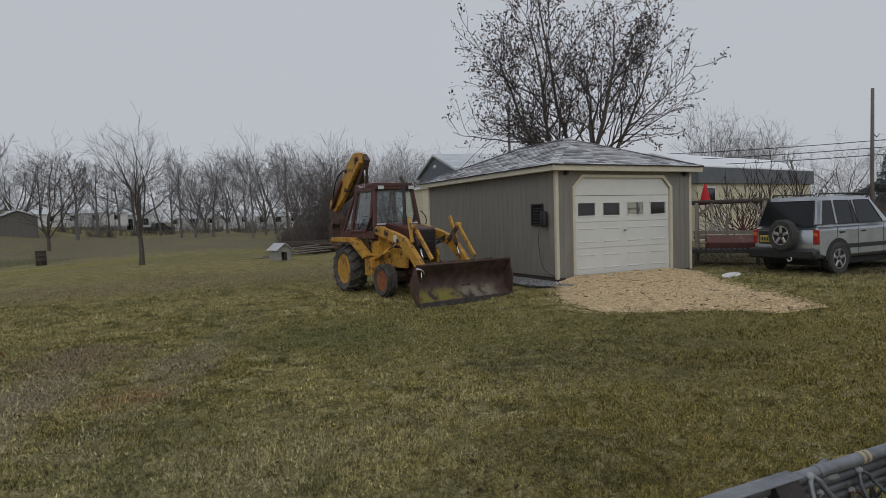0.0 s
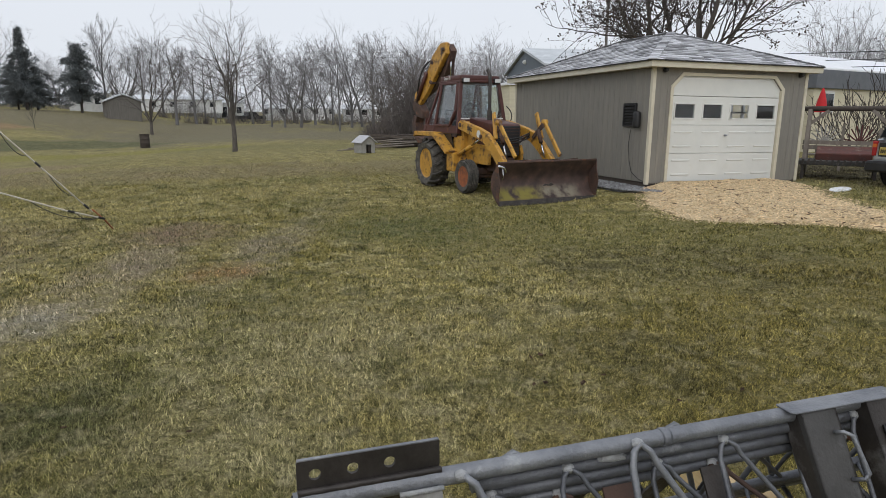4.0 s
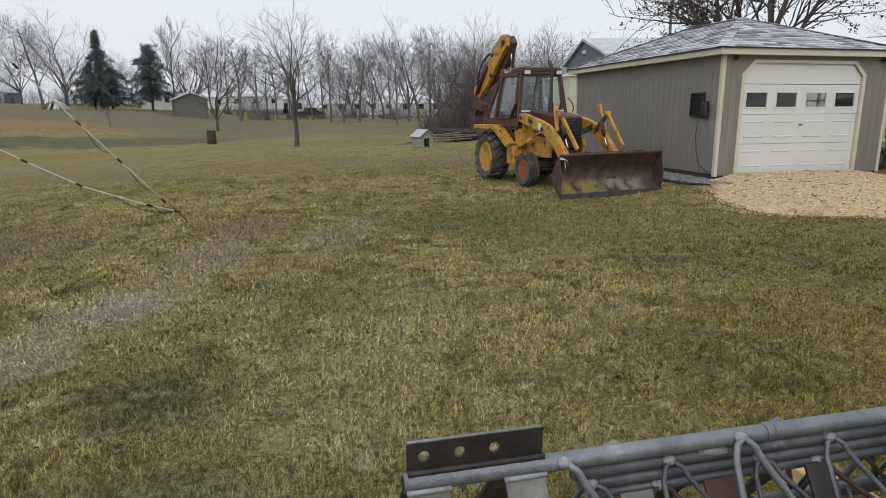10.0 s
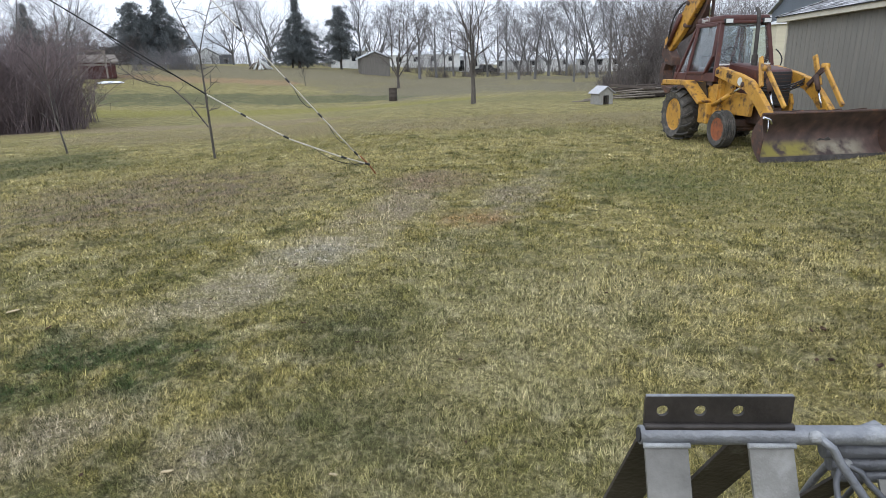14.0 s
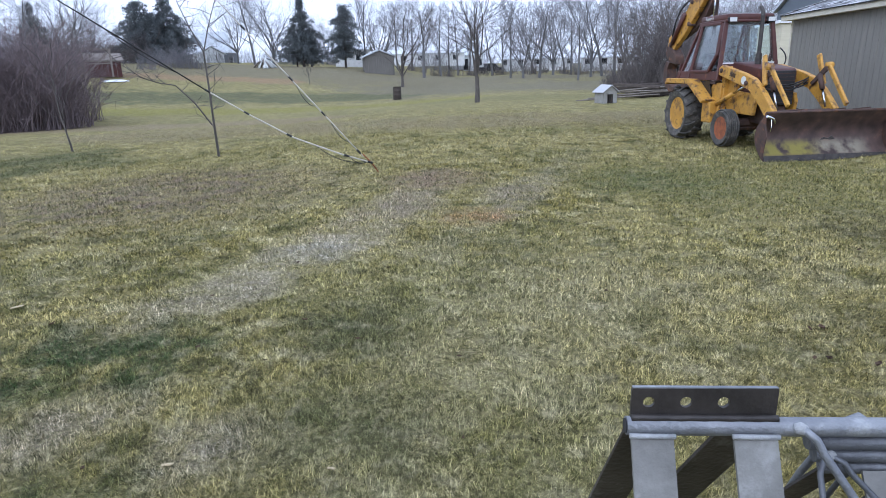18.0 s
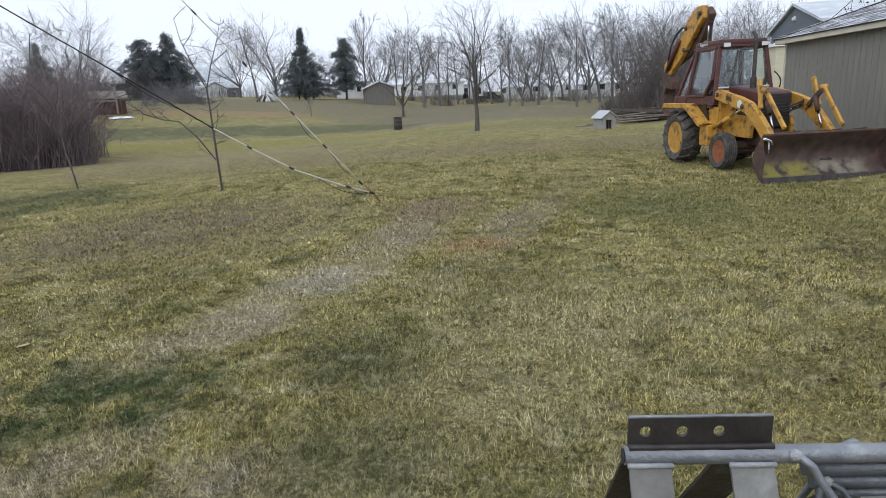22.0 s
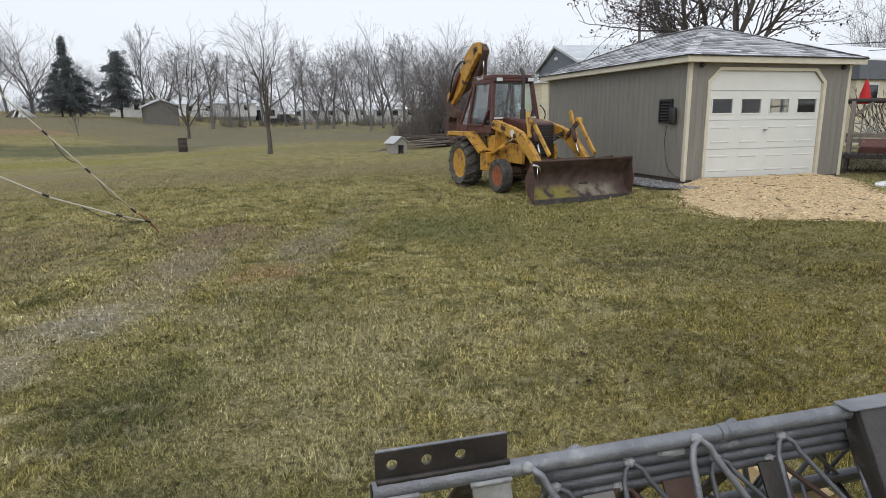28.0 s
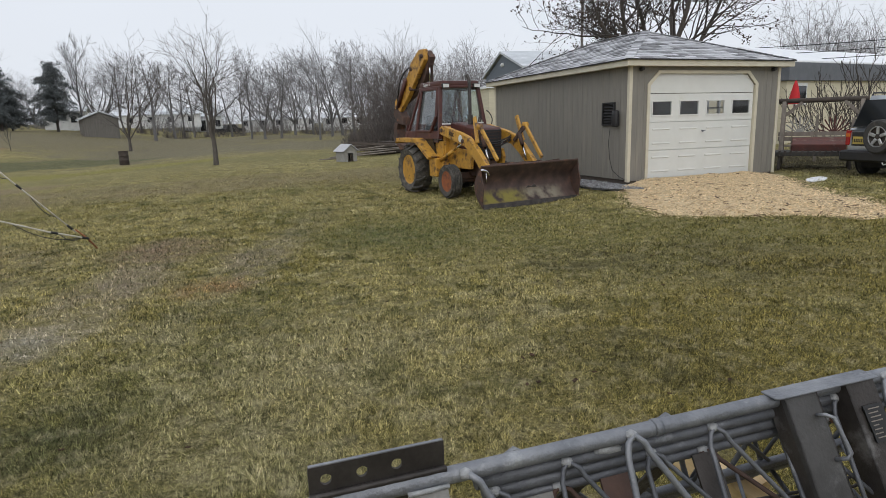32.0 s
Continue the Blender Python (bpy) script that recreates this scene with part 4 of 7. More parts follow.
def pane(name, pts, thick, mat, parent, label=""):
    """A glass pane through four corners, with thickness."""
    bm = B()
    pts = [Vector(p) for p in pts]
    nrm = (pts[1] - pts[0]).cross(pts[-1] - pts[0]).normalized() * thick
    a, b = [bm.verts.new(p) for p in pts], [bm.verts.new(p + nrm) for p in pts]
    bm.faces.new(a)
    bm.faces.new(b[::-1])
    k = len(pts)
    for i in range(k):
        bm.faces.new((a[(i + 1) % k], a[i], b[i], b[(i + 1) % k]))
    bmesh.ops.recalc_face_normals(bm, faces=bm.faces[:])
    ob = part(name, bm, mat, parent, label)
    ob.visible_shadow = False
    return ob


def frame_bars(bm, pts, w, d=.05):
    for i in range(len(pts)):
        beam(bm, pts[i], pts[(i + 1) % len(pts)], w, d, bevel=.006)
    return bm


def lettering(name, text, size, m, mat, parent, depth=.002):
    """Raised letters in the built-in font, made into a mesh part."""
    cu = bpy.data.curves.new(name, "FONT")
    cu.body, cu.size, cu.extrude = text, size, depth
    tmp = bpy.data.objects.new(name, cu)
    scene.collection.objects.link(tmp)
    bpy.context.view_layer.update()
    me = bpy.data.meshes.new_from_object(tmp.evaluated_get(bpy.context.evaluated_depsgraph_get()))
    bpy.data.objects.remove(tmp)
    bpy.data.curves.remove(cu)
    me.materials.clear()
    me.materials.append(mat)
    ob = new(name, me)
    ob.parent, ob.matrix_local = parent, m
    return ob


# ---- backhoe loader: x ahead, the worn side towards the lawn is -y ----
tractor = thing("backhoe_loader", pose(-3.293, 3.655, -.268, 0, 0, -75.06), "old yellow and maroon backhoe loader with a rusty blade", "backhoe loader")


def tractor_wheel(c, R, W, rim, lugs, rim_mat, side):
    x, y, z = c
    bm = B()
    h = W / 2
    lathe(bm, [(-h * .70, rim), (-h * .95, rim + (R - rim) * .35), (-h, R - (R - rim) * .28), (-h * .8, R - .035), (-h * .35, R - .012), (h * .35, R - .012), (h * .8, R - .035), (h, R - (R - rim) * .28),
               (h * .95, rim + (R - rim) * .35), (h * .70, rim)], 40, "y", c, close=True)
    tyre = part("tyre", bm, M["muddy_rubber"], tractor, "worn black tyre with mud on the tread")
    smart(tyre, 50)
    if lugs:
        for k in range(lugs):
            a = TAU * k / lugs
            for s in (-1, 1):
                bm = B()
                b = a + (TAU / lugs * .5 if s > 0 else 0)
                p = []
                for f, da in ((.04, .16), (.5, .05), (1.0, -.06)):
                    rr = R + .004 if f < .9 else R - .05
                    p.append(Vector((x + math.cos(b + da) * rr, y + s * h * f, z + math.sin(b + da) * rr)))
                for q0, q1 in zip(p, p[1:]):
                    beam(bm, q0, q1, .045, .05, up=((q0 + q1) / 2 - Vector(c)))
                part("tread_lug", bm, M["muddy_rubber"], tyre)
    else:
        for k in range(5):
            bm = B()
            yy = (-.6 + .3 * k) * h
            lathe(bm, [(yy - .014, R - .02), (yy - .012, R + .002), (yy + .012, R + .002), (yy + .014, R - .02)], 40, "y", c, close=True)
            part("tread_rib", bm, M["muddy_rubber"], tyre)
    bm = B()
    o = side * h
    lathe(bm, [(o * .72, rim + .02), (o * .78, rim + .012), (o * .72, rim - .02), (o * .25, rim - .05), (o * .22, rim * .55), (o * .42, rim * .45), (o * .45, rim * .2), (o * .47, 0.0)], 32, "y", c)
    r = smart(part("rim", bm, rim_mat, tractor))
    for k in range(8):
        bm = B()
        a = TAU * k / 8
        lathe(bm, [(o * .2, .017), (o * .34, .017), (o * .36, .0)], 6, "y", (x + math.cos(a) * rim * .62, y, z + math.sin(a) * rim * .62))
        part("wheel_nut", bm, M["rust"], r)


for s in (-1, 1):
    tractor_wheel((.27, s * .66, .53), .54, .44, .33, 14, M["yellow"], s)
    tractor_wheel((1.98, s * .66, .355), .36, .25, .21, 0, M["rust_orange"] if "rust_orange" in M else M["yellow"], s)
# chassis, engine bay and side boxes
bm = B()
box(bm, (1.15, 0, .62), (2.7, .46, .34), bevel=.03)
part("chassis", bm, M["rust"], tractor, "dark greasy frame")
bm = B()
tube(bm, [(1.98, -.58, .36), (1.98, .58, .36)], .06, 10)
box(bm, (1.98, 0, .46), (.22, .9, .14), bevel=.02)
part("front_axle", bm, M["rust"], tractor)
bm = B()
tube(bm, [(.27, -.5, .53), (.27, .5, .53)], .13, 12)
part("rear_axle", bm, M["rust"], tractor)
bm = B()
slab(bm, [(1.45, .85), (2.52, .85), (2.55, 1.42), (2.5, 1.47), (1.45, 1.60)], "y", -.32, .32, bevel=.02)
hood = smart(part("hood", bm, M["maroon"], tractor, "faded maroon engine hood"))
bm = B()
box(bm, (2.545, 0, 1.12), (.03, .58, .62), bevel=.008)
grille = part("grille", bm, M["black_plastic"], tractor, "black radiator grille")
for k in range(9):
    bm = B()
    box(bm, (2.566, 0, .85 + k * .066), (.012, .54, .012))
    part("grille_bar", bm, M["rust"], grille)
for s in (-1, 1):
    bm = B()
    slab(bm, [(1.30, .50), (1.92, .50), (1.92, .62), (2.48, .62), (2.52, .86), (2.45, 1.02), (1.86, 1.05), (1.86, 1.42), (1.62, 1.42), (1.56, 1.05), (1.30, 1.05)], "y", s * .40 - .035, s * .40 + .035, bevel=.008)
    part("loader_frame", bm, M["yellow"], tractor)
    bm = B()
    box(bm, (1.24, s * .55, .62), (.32, .30, .42), bevel=.02)
    part("step_box", bm, M["yellow"], tractor)
    bm = B()
    box(bm, (1.52, s * .47, .98), (.10, .12, 1.0), bevel=.01)
    part("loader_tower", bm, M["yellow"], tractor)
    bm = B()
    tube(bm, [(1.64, s * .48, 1.38), (1.64, s * .48, 1.52)], .055, 12)
    part("pivot_cap", bm, M["yellow"], tractor)
    # lift cylinder
    bm = B()
    tube(bm, [(1.42, s * .56, .78), (2.02, s * .56, 1.02)], .045, 12)
    cyl = part("lift_cylinder", bm, M["yellow"], tractor)
    bm = B()
    tube(bm, [(2.02, s * .56, 1.02), (2.36, s * .56, 1.16)], .022, 10)
    part("piston_rod", bm, M["chrome"], cyl)
    # loader arm
    bm = B()
    slab(bm, [(1.50, 1.36), (1.52, 1.50), (1.62, 1.54), (2.36, 1.40), (2.72, 1.30), (3.02, 1.10), (3.36, .80), (3.44, .66), (3.36, .58), (3.22, .62), (2.90, .90), (2.60, 1.10), (2.30, 1.18)],
         "y", s * .58 - .055, s * .58 + .055, bevel=.01)
    arm = part("loader_arm", bm, M["yellow"], tractor)
    for px, pz in ((1.62, 1.44), (2.52, 1.22), (3.34, .68)):
        bm = B()
        lathe(bm, [(-.075, 0), (-.075, .045), (.075, .045), (.075, 0)], 14, "y", (px, s * .58, pz))
        part("pivot_pin", bm, M["rust"], arm)
    bm = B()
    slab(bm, [(2.70, 1.20), (2.76, 1.16), (3.12, 1.42), (3.09, 1.49), (3.04, 1.49)], "y", s * .50 - .014, s * .50 + .014, bevel=.004)
    part("bell_crank", bm, M["rust"], tractor, "dark greasy bell crank")
    bm = B()
    beam(bm, (2.74, s * .52 + .05, 1.70), (2.98, s * .56, 1.18), .05, .10, up=(1, 0, .5), bevel=.01)
    part("link_post", bm, M["yellow"], tractor)
    bm = B()
    beam(bm, (3.04, s * .55, 1.54), (3.66, s * .53, .86), .055, .085, up=(1, 0, 1), bevel=.012)
    lathe(bm, [(-.05, 0), (-.05, .06), (.05, .06), (.05, 0)], 14, "y", (3.06, s * .56, 1.51))
    part("dump_strut", bm, M["yellow"], tractor)
    bm = B()
    tube(bm, [(2.98, s * .46, 1.36), (3.10, s * .46, 1.10)], .042, 12)
    cyl = part("dump_cylinder", bm, M["rust"], tractor)
    bm = B()
    tube(bm, [(3.10, s * .46, 1.10), (3.24, s * .46, .80)], .02, 10)
    part("piston_rod", bm, M["chrome"], cyl, "bright chrome piston rod")
    # tank panel between the fender and the loader tower
    bm = B()
    slab(bm, [(.98, .56), (1.50, .56), (1.56, 1.20), (1.22, 1.20), (1.02, .92)], "y", s * .54 - .025, s * .54 + .025, bevel=.008)
    part("side_panel", bm, M["yellow"], tractor)
    # rear fender
    bm = B()
    slab(bm, [(-.42, 1.16), (-.34, 1.27), (.70, 1.27), (.82, 1.20), (1.36, .86), (1.30, .80), (.78, 1.10), (.64, 1.17), (-.34, 1.17), (-.36, 1.14)], "y", s * .65 - .2, s * .65 + .2, bevel=.008)
    part("fender", bm, M["yellow"], tractor)
bm = B()
tube(bm, [(3.3, -.5, .72), (3.3, .5, .72)], .06, 12)
box(bm, (3.52, 0, .70), (.36, .95, .10), bevel=.01)
part("cross_tube", bm, M["rust"], tractor, "rusty red cross tube between the arms")
for k, dz in enumerate((0, .05, .09)):
    bm = B()
    tube(bm, arc((2.6, -.5, 1.16 + dz), (2.75, 0, .98 + dz), (2.6, .52, 1.2 + dz), 10), .014, 7)
    part("hydraulic_hose", bm, M["black_plastic"], tractor)
for k in range(3):
    bm = B()
    tube(bm, arc((1.35, -.42, 1.2), (1.32 + .05 * k, -.47, .85), (1.5 + .08 * k, -.44, .6), 8), .012, 6)
    part("hydraulic_hose", bm, M["black_plastic"], tractor)
# blade: curved mouldboard with D-shaped end plates
prof = [(3.72 + .30 * (2 * t - 1) ** 2 - (.06 if t > .92 else 0), .80 * t) for t in [k / 10 for k in range(11)]]
bm = B()
n0 = len(prof)
inner = [(x + .02, z) for x, z in prof]
slab(bm, prof + inner[::-1], "y", -1.10, 1.20)
blade = smart(part("blade", bm, M["blade"] if "blade" in M else M["rust"], tractor, "wide rusty steel blade with faded yellow low down"))
for yy in (-1.11, 1.20):
    bm = B()
    slab(bm, [(x, z) for x, z in prof] + [(3.98, .6), (4.04, .4), (3.99, .12)], "y", yy, yy + .02)
    part("end_plate", bm, M["rust"], blade)
bm = B()
box(bm, (4.02, .05, .035), (.03, 2.30, .10), rot=(0, -12, 0))
part("cutting_edge", bm, M["dark_steel"], blade)
bm = B()
tube(bm, [(3.96, -1.1, .79), (3.96, 1.2, .79)], .022, 8)
part("top_roll", bm, M["rust"], blade)
bm = B()
slab(bm, [(.05, .29), (.12, .34), (.20, .32), (.27, .36), (.33, .30), (.24, .285), (.16, .30)], "x", 3.735, 3.765, bevel=.004)
part("weld_lump", bm, M["dark_steel"], blade)
bm = B()
tube(bm, [(4.02, -1.12, .74), (3.98, -.98, .70), (3.99, -.94, .62)], .022, 8)
tube(bm, [(3.99, -1.02, .70), (4.0, -1.01, .56), (4.0, -1.03, .48)], .010, 6)
part("hitch_hook", bm, M["chrome"], blade, "bright chain hook on the blade corner")
for yy in (-.45, .3, .75):
    bm = B()
    beam(bm, (3.5, yy, .75), (3.8, yy + .1, .80), .06, .05)
    part("lug", bm, M["rust"], blade)
# cab
HB, HT, ZB, ZT = .62, .475, 1.27, 2.40
XF0, XF1, XR0, XR1 = 1.48, 1.34, -.18, .40


def cab_pt(x0, x1, s, f):
    """A point on the cab's side s at height share f."""
    return Vector((x0 + (x1 - x0) * f, s * (HB + (HT - HB) * f), ZB + (ZT - ZB) * f))


bm = B()
box(bm, (.87, 0, 2.45), (1.02, 1.0, .13), bevel=.035, seg=2)
box(bm, (.87, 0, 2.38), (1.08, 1.04, .05), bevel=.01)
roof_c = smart(part("cab_roof", bm, M["maroon"], tractor))
for s in (-1, 1):
    for (a0, a1, w) in ((XF0, XF1, .085), (.28, .45, .07), (XR0, XR1, .06)):
        bm = B()
        beam(bm, cab_pt(a0, a1, s, -.02), cab_pt(a0, a1, s, 1.0), w, .06, up=(1, 0, 0) if s else (0, 1, 0), bevel=.01)
        part("cab_post", bm, M["maroon"], tractor)
    bm = B()
    slab(bm, [(-.34, 1.25), (1.50, 1.25), (1.47, 1.42), (-.25, 1.42)], "y", s * .61 - .02, s * .61 + .02, bevel=.006)
    part("cab_skirt", bm, M["maroon"], tractor)
    # door with its own frame and glass
    d = [cab_pt(.34, .48, s, .16), cab_pt(.86, .82, s, .16), cab_pt(1.02, .86, s, .34), cab_pt(.86, .82, s, .94), cab_pt(.34, .48, s, .94)]
    d = [cab_pt(.34, .50, s, .13), cab_pt(1.10, 1.0, s, .13), cab_pt(1.32, 1.26, s, .42), cab_pt(1.34, 1.26, s, .95), cab_pt(.34, .50, s, .95)]
    off = Vector((0, s * .02, 0))
    bm = B()
    frame_bars(bm, [p + off for p in d], .075, .05)
    dr = part("cab_door", bm, M["maroon"], tractor)
    pane("door_glass", d, .006 * s, M["glass"], dr)
    bm = B()
    beam(bm, d[0].lerp(d[4], .35) + off * 2.2, d[0].lerp(d[4], .5) + off * 2.2, .02, .03)
    part("door_handle", bm, M["black_plastic"], dr)
    q = [cab_pt(XR0, XR1, s, .13), cab_pt(.26, .42, s, .13), cab_pt(.26, .42, s, .95), cab_pt(XR0, XR1, s, .95)]
    pane("side_glass", q, .006 * s, M["glass"], tractor)
    bm = B()
    slab(bm, [(.52, 1.24), (1.14, 1.24), (1.28, .88), (.86, 1.10)], "y", s * .60 - .012, s * .60 + .012)
    part("lower_glass", bm, M["glass_dark"], tractor, "dark green lower window")
wf = [cab_pt(XF0, XF1, s, f) for s, f in ((-1, .26), (1, .26), (1, .97), (-1, .97))]
pane("windscreen", wf, .006, M["glass"], tractor)
bm = B()
beam(bm, wf[0], wf[1], .05, .05)
part("windscreen_sill", bm, M["white"], tractor)
bm = B()
slab(bm, [(-.57, 1.25), (.57, 1.25), (.57, 1.56), (-.57, 1.56)], "x", 1.44, 1.47)
part("cowl", bm, M["maroon"], tractor)
rg_ = [cab_pt(XR0, XR1, s, f) for s, f in ((-1, .3), (1, .3), (1, .96), (-1, .96))]
pane("rear_glass", rg_, -.006, M["glass"], tractor)
bm = B()
slab(bm, [(-.6, 1.25), (.6, 1.25), (.58, 1.58), (-.58, 1.58)], "x", -.28, -.25)
part("rear_panel", bm, M["maroon"], tractor)
bm = B()
box(bm, (.55, 0, 1.2), (1.6, 1.2, .06))
part("cab_floor", bm, M["rust"], tractor)
bm = B()
box(bm, (.30, 0, 1.45), (.5, .52, .14), bevel=.04)
box(bm, (.08, 0, 1.62), (.12, .44, .30), rot=(0, -10, 0), bevel=.04)
smart(part("seat", bm, M["black_plastic"], tractor, "black vinyl seat"))
bm = B()
tube(bm, [Vector((1.02, 0, 1.72)) + Vector((.08 * math.sin(TAU * k / 20) * -1, .20 * math.cos(TAU * k / 20), .19 * math.sin(TAU * k / 20))) for k in range(21)], .013, 6)
for k in range(3):
    a = TAU * k / 3 + .5
    tube(bm, [(1.02, 0, 1.72), (1.02 - .08 * math.sin(a), .2 * math.cos(a), 1.72 + .19 * math.sin(a))], .009, 5)
part("steering_wheel", bm, M["black_plastic"], tractor)
bm = B()
tube(bm, [(1.04, 0, 1.70), (1.30, 0, 1.35)], .04, 10)
part("steering_column", bm, M["black_plastic"], tractor)
for s in (-1, 1):
    bm = B()
    box(bm, (1.40, s * .40, 2.40), (.10, .17, .10), bevel=.015)
    lamp_ = part("work_light", bm, M["black_plastic"], tractor)
    bm = B()
    box(bm, (1.455, s * .40, 2.40), (.012, .14, .075))
    part("lens", bm, M["white"], lamp_, "clear lamp lens")
bm = B()
tube(bm, [(1.85, -.04, 1.45), (1.85, -.04, 1.75)], .06, 12)
tube(bm, [(1.85, -.04, 1.70), (1.85, -.04, 2.42), (1.83, -.04, 2.52), (1.75, -.04, 2.60)], .038, 12)
smart(part("exhaust_pipe", bm, M["dark_steel"], tractor, "dark brown exhaust pipe"))
bm = B()
tube(bm, arc((1.45, .60, 1.35), (1.62, .86, 1.62), (1.48, .62, 1.85), 10), .013, 6)
part("grab_rail", bm, M["black_plastic"], tractor)
lettering("roof_lettering", "Super E", .105, Matrix.Translation((.56, -.503, 2.425)) @ Euler((radians(90), 0, 0)).to_matrix().to_4x4(), M["white"], tractor)
lettering("arm_lettering", "580E", .115, Matrix.Translation((1.92, -.638, 1.345)) @ Euler((radians(90), radians(11), 0)).to_matrix().to_4x4(), M["black_plastic"], tractor)
bm = B()
tube(bm, [(2.42, -.636, 1.27), (2.42, -.642, 1.27)], .075, 20)
part("round_decal", bm, M["white"], tractor, "worn pale round decal")
# folded digging boom behind the cab
before_boom = set(tractor.children)
bm = B()
slab(bm, [(-2.22, 1.98), (-2.0, 1.84), (-1.30, 2.26), (-.40, 2.88), (-.06, 3.10), (-.02, 3.36), (-.30, 3.36), (-.82, 3.10), (-1.05, 2.86), (-1.75, 2.38), (-2.15, 2.2)], "y", -.155, -.03, bevel=.015)
boom = part("boom", bm, M["yellow"], tractor)
bm = B()
slab(bm, [(-1.75, 2.12), (-1.0, 2.36), (-.36, 2.70), (-.08, 3.0), (-.12, 3.26), (-.5, 2.98), (-1.2, 2.62), (-1.78, 2.28)], "y", -.01, .10, bevel=.015)
dip = part("dipper_arm", bm, M["rust"], tractor, "greasy rust-brown dipper arm")
bm = B()
slab(bm, [(-.28, 2.78), (.04, 3.16), (-.08, 3.33), (-.22, 3.28), (-.16, 3.12), (-.46, 2.62)], "y", -.05, .11)
part("dipper_plate", bm, M["rust"], dip, "dark greasy dipper end")
lettering("boom_lettering", "580E", .13, Matrix.Translation((-.62, -.159, 3.04)) @ Euler((radians(90), radians(-33), 0)).to_matrix().to_4x4(), M["black_plastic"], boom)
for a, b, r, mt in (((-.21, .12, 3.06), (-.48, .12, 2.2), .04, "rust"), ((-1.9, -.2, 2.05), (-1.18, -.2, 2.70), .05, "maroon"), ((-.11, .02, 3.16), (-.31, .02, 2.4), .02, "chrome")):
    bm = B()
    tube(bm, [a, b], r, 10)
    part("boom_cylinder", bm, M[mt], tractor)
for k in range(3):
    bm = B()
    tube(bm, arc((-1.95, -.19 + .03 * k, 2.02), (-1.6, -.26, 2.75 + .05 * k), (-.9, -.18, 2.98), 10), .014, 6)
    part("hydraulic_hose", bm, M["black_plastic"], tractor)
for px, pz in ((-2.05, 2.02), (-.85, 2.94), (-1.05, 2.46), (-.16, 3.2)):
    bm = B()
    lathe(bm, [(-.19, 0), (-.19, .05), (.12, .05), (.12, 0)], 14, "y", (px, 0, pz))
    part("boom_pin", bm, M["rust"], tractor)
bm = B()
slab(bm, [(-2.28, 2.02), (-1.95, 1.95), (-1.70, 1.75), (-1.70, 1.55), (-2.05, 1.60), (-2.30, 1.80)], "y", -.17, .05, bevel=.02)
part("swing_bracket", bm, M["rust"], tractor)
bm = B()
slab(bm, [(-2.18, 1.64), (-2.30, 1.44), (-2.28, 1.2), (-2.14, 1.02), (-1.92, .90), (-1.70, .92), (-1.62, 1.02), (-1.88, 1.05), (-2.05, 1.2), (-2.10, 1.45), (-2.0, 1.6)], "y", -.19, .06, bevel=.01)
bucket = part("digging_bucket", bm, M["rust"], tractor, "rust-brown digging bucket tucked up")
for k in range(4):
    bm = B()
    box(bm, (-1.58, -.16 + .065 * k, 1.02), (.16, .04, .05), rot=(0, -30, 0))
    part("tooth", bm, M["dark_steel"], bucket)
bm = B()
box(bm, (-.75, 0, .95), (.9, .5, .9), bevel=.04)
part("backhoe_frame", bm, M["rust"], tractor, "dark frame behind the cab")
bm = B()
box(bm, (-1.15, 0, .62), (.14, 1.1, .2), bevel=.01)
part("stabiliser_beam", bm, M["rust"], tractor)

for ob in set(tractor.children) - before_boom:
    ob.location = (.22, .06, 0)
    for o in (ob, *ob.children):
        for v in o.data.vertices:
            v.co.x -= .28 * max(0, v.co.z - 2.0)


# ---- crank-up lattice mast lying on trestles ----
mast = thing("lattice_mast", pose(-6.467, -10.44, .688, 0, 0, 6.0), "galvanised nested lattice mast lying on its side near the camera", "mast")
LEN0, LEN1 = -.30, 4.4
nested = [(.0190, 0.0, 0.0, .21, .36), (.0165, .012, -.040, .185, .335), (.0150, .018, -.074, .165, .312), (.0140, .022, -.105, .145, .292)]
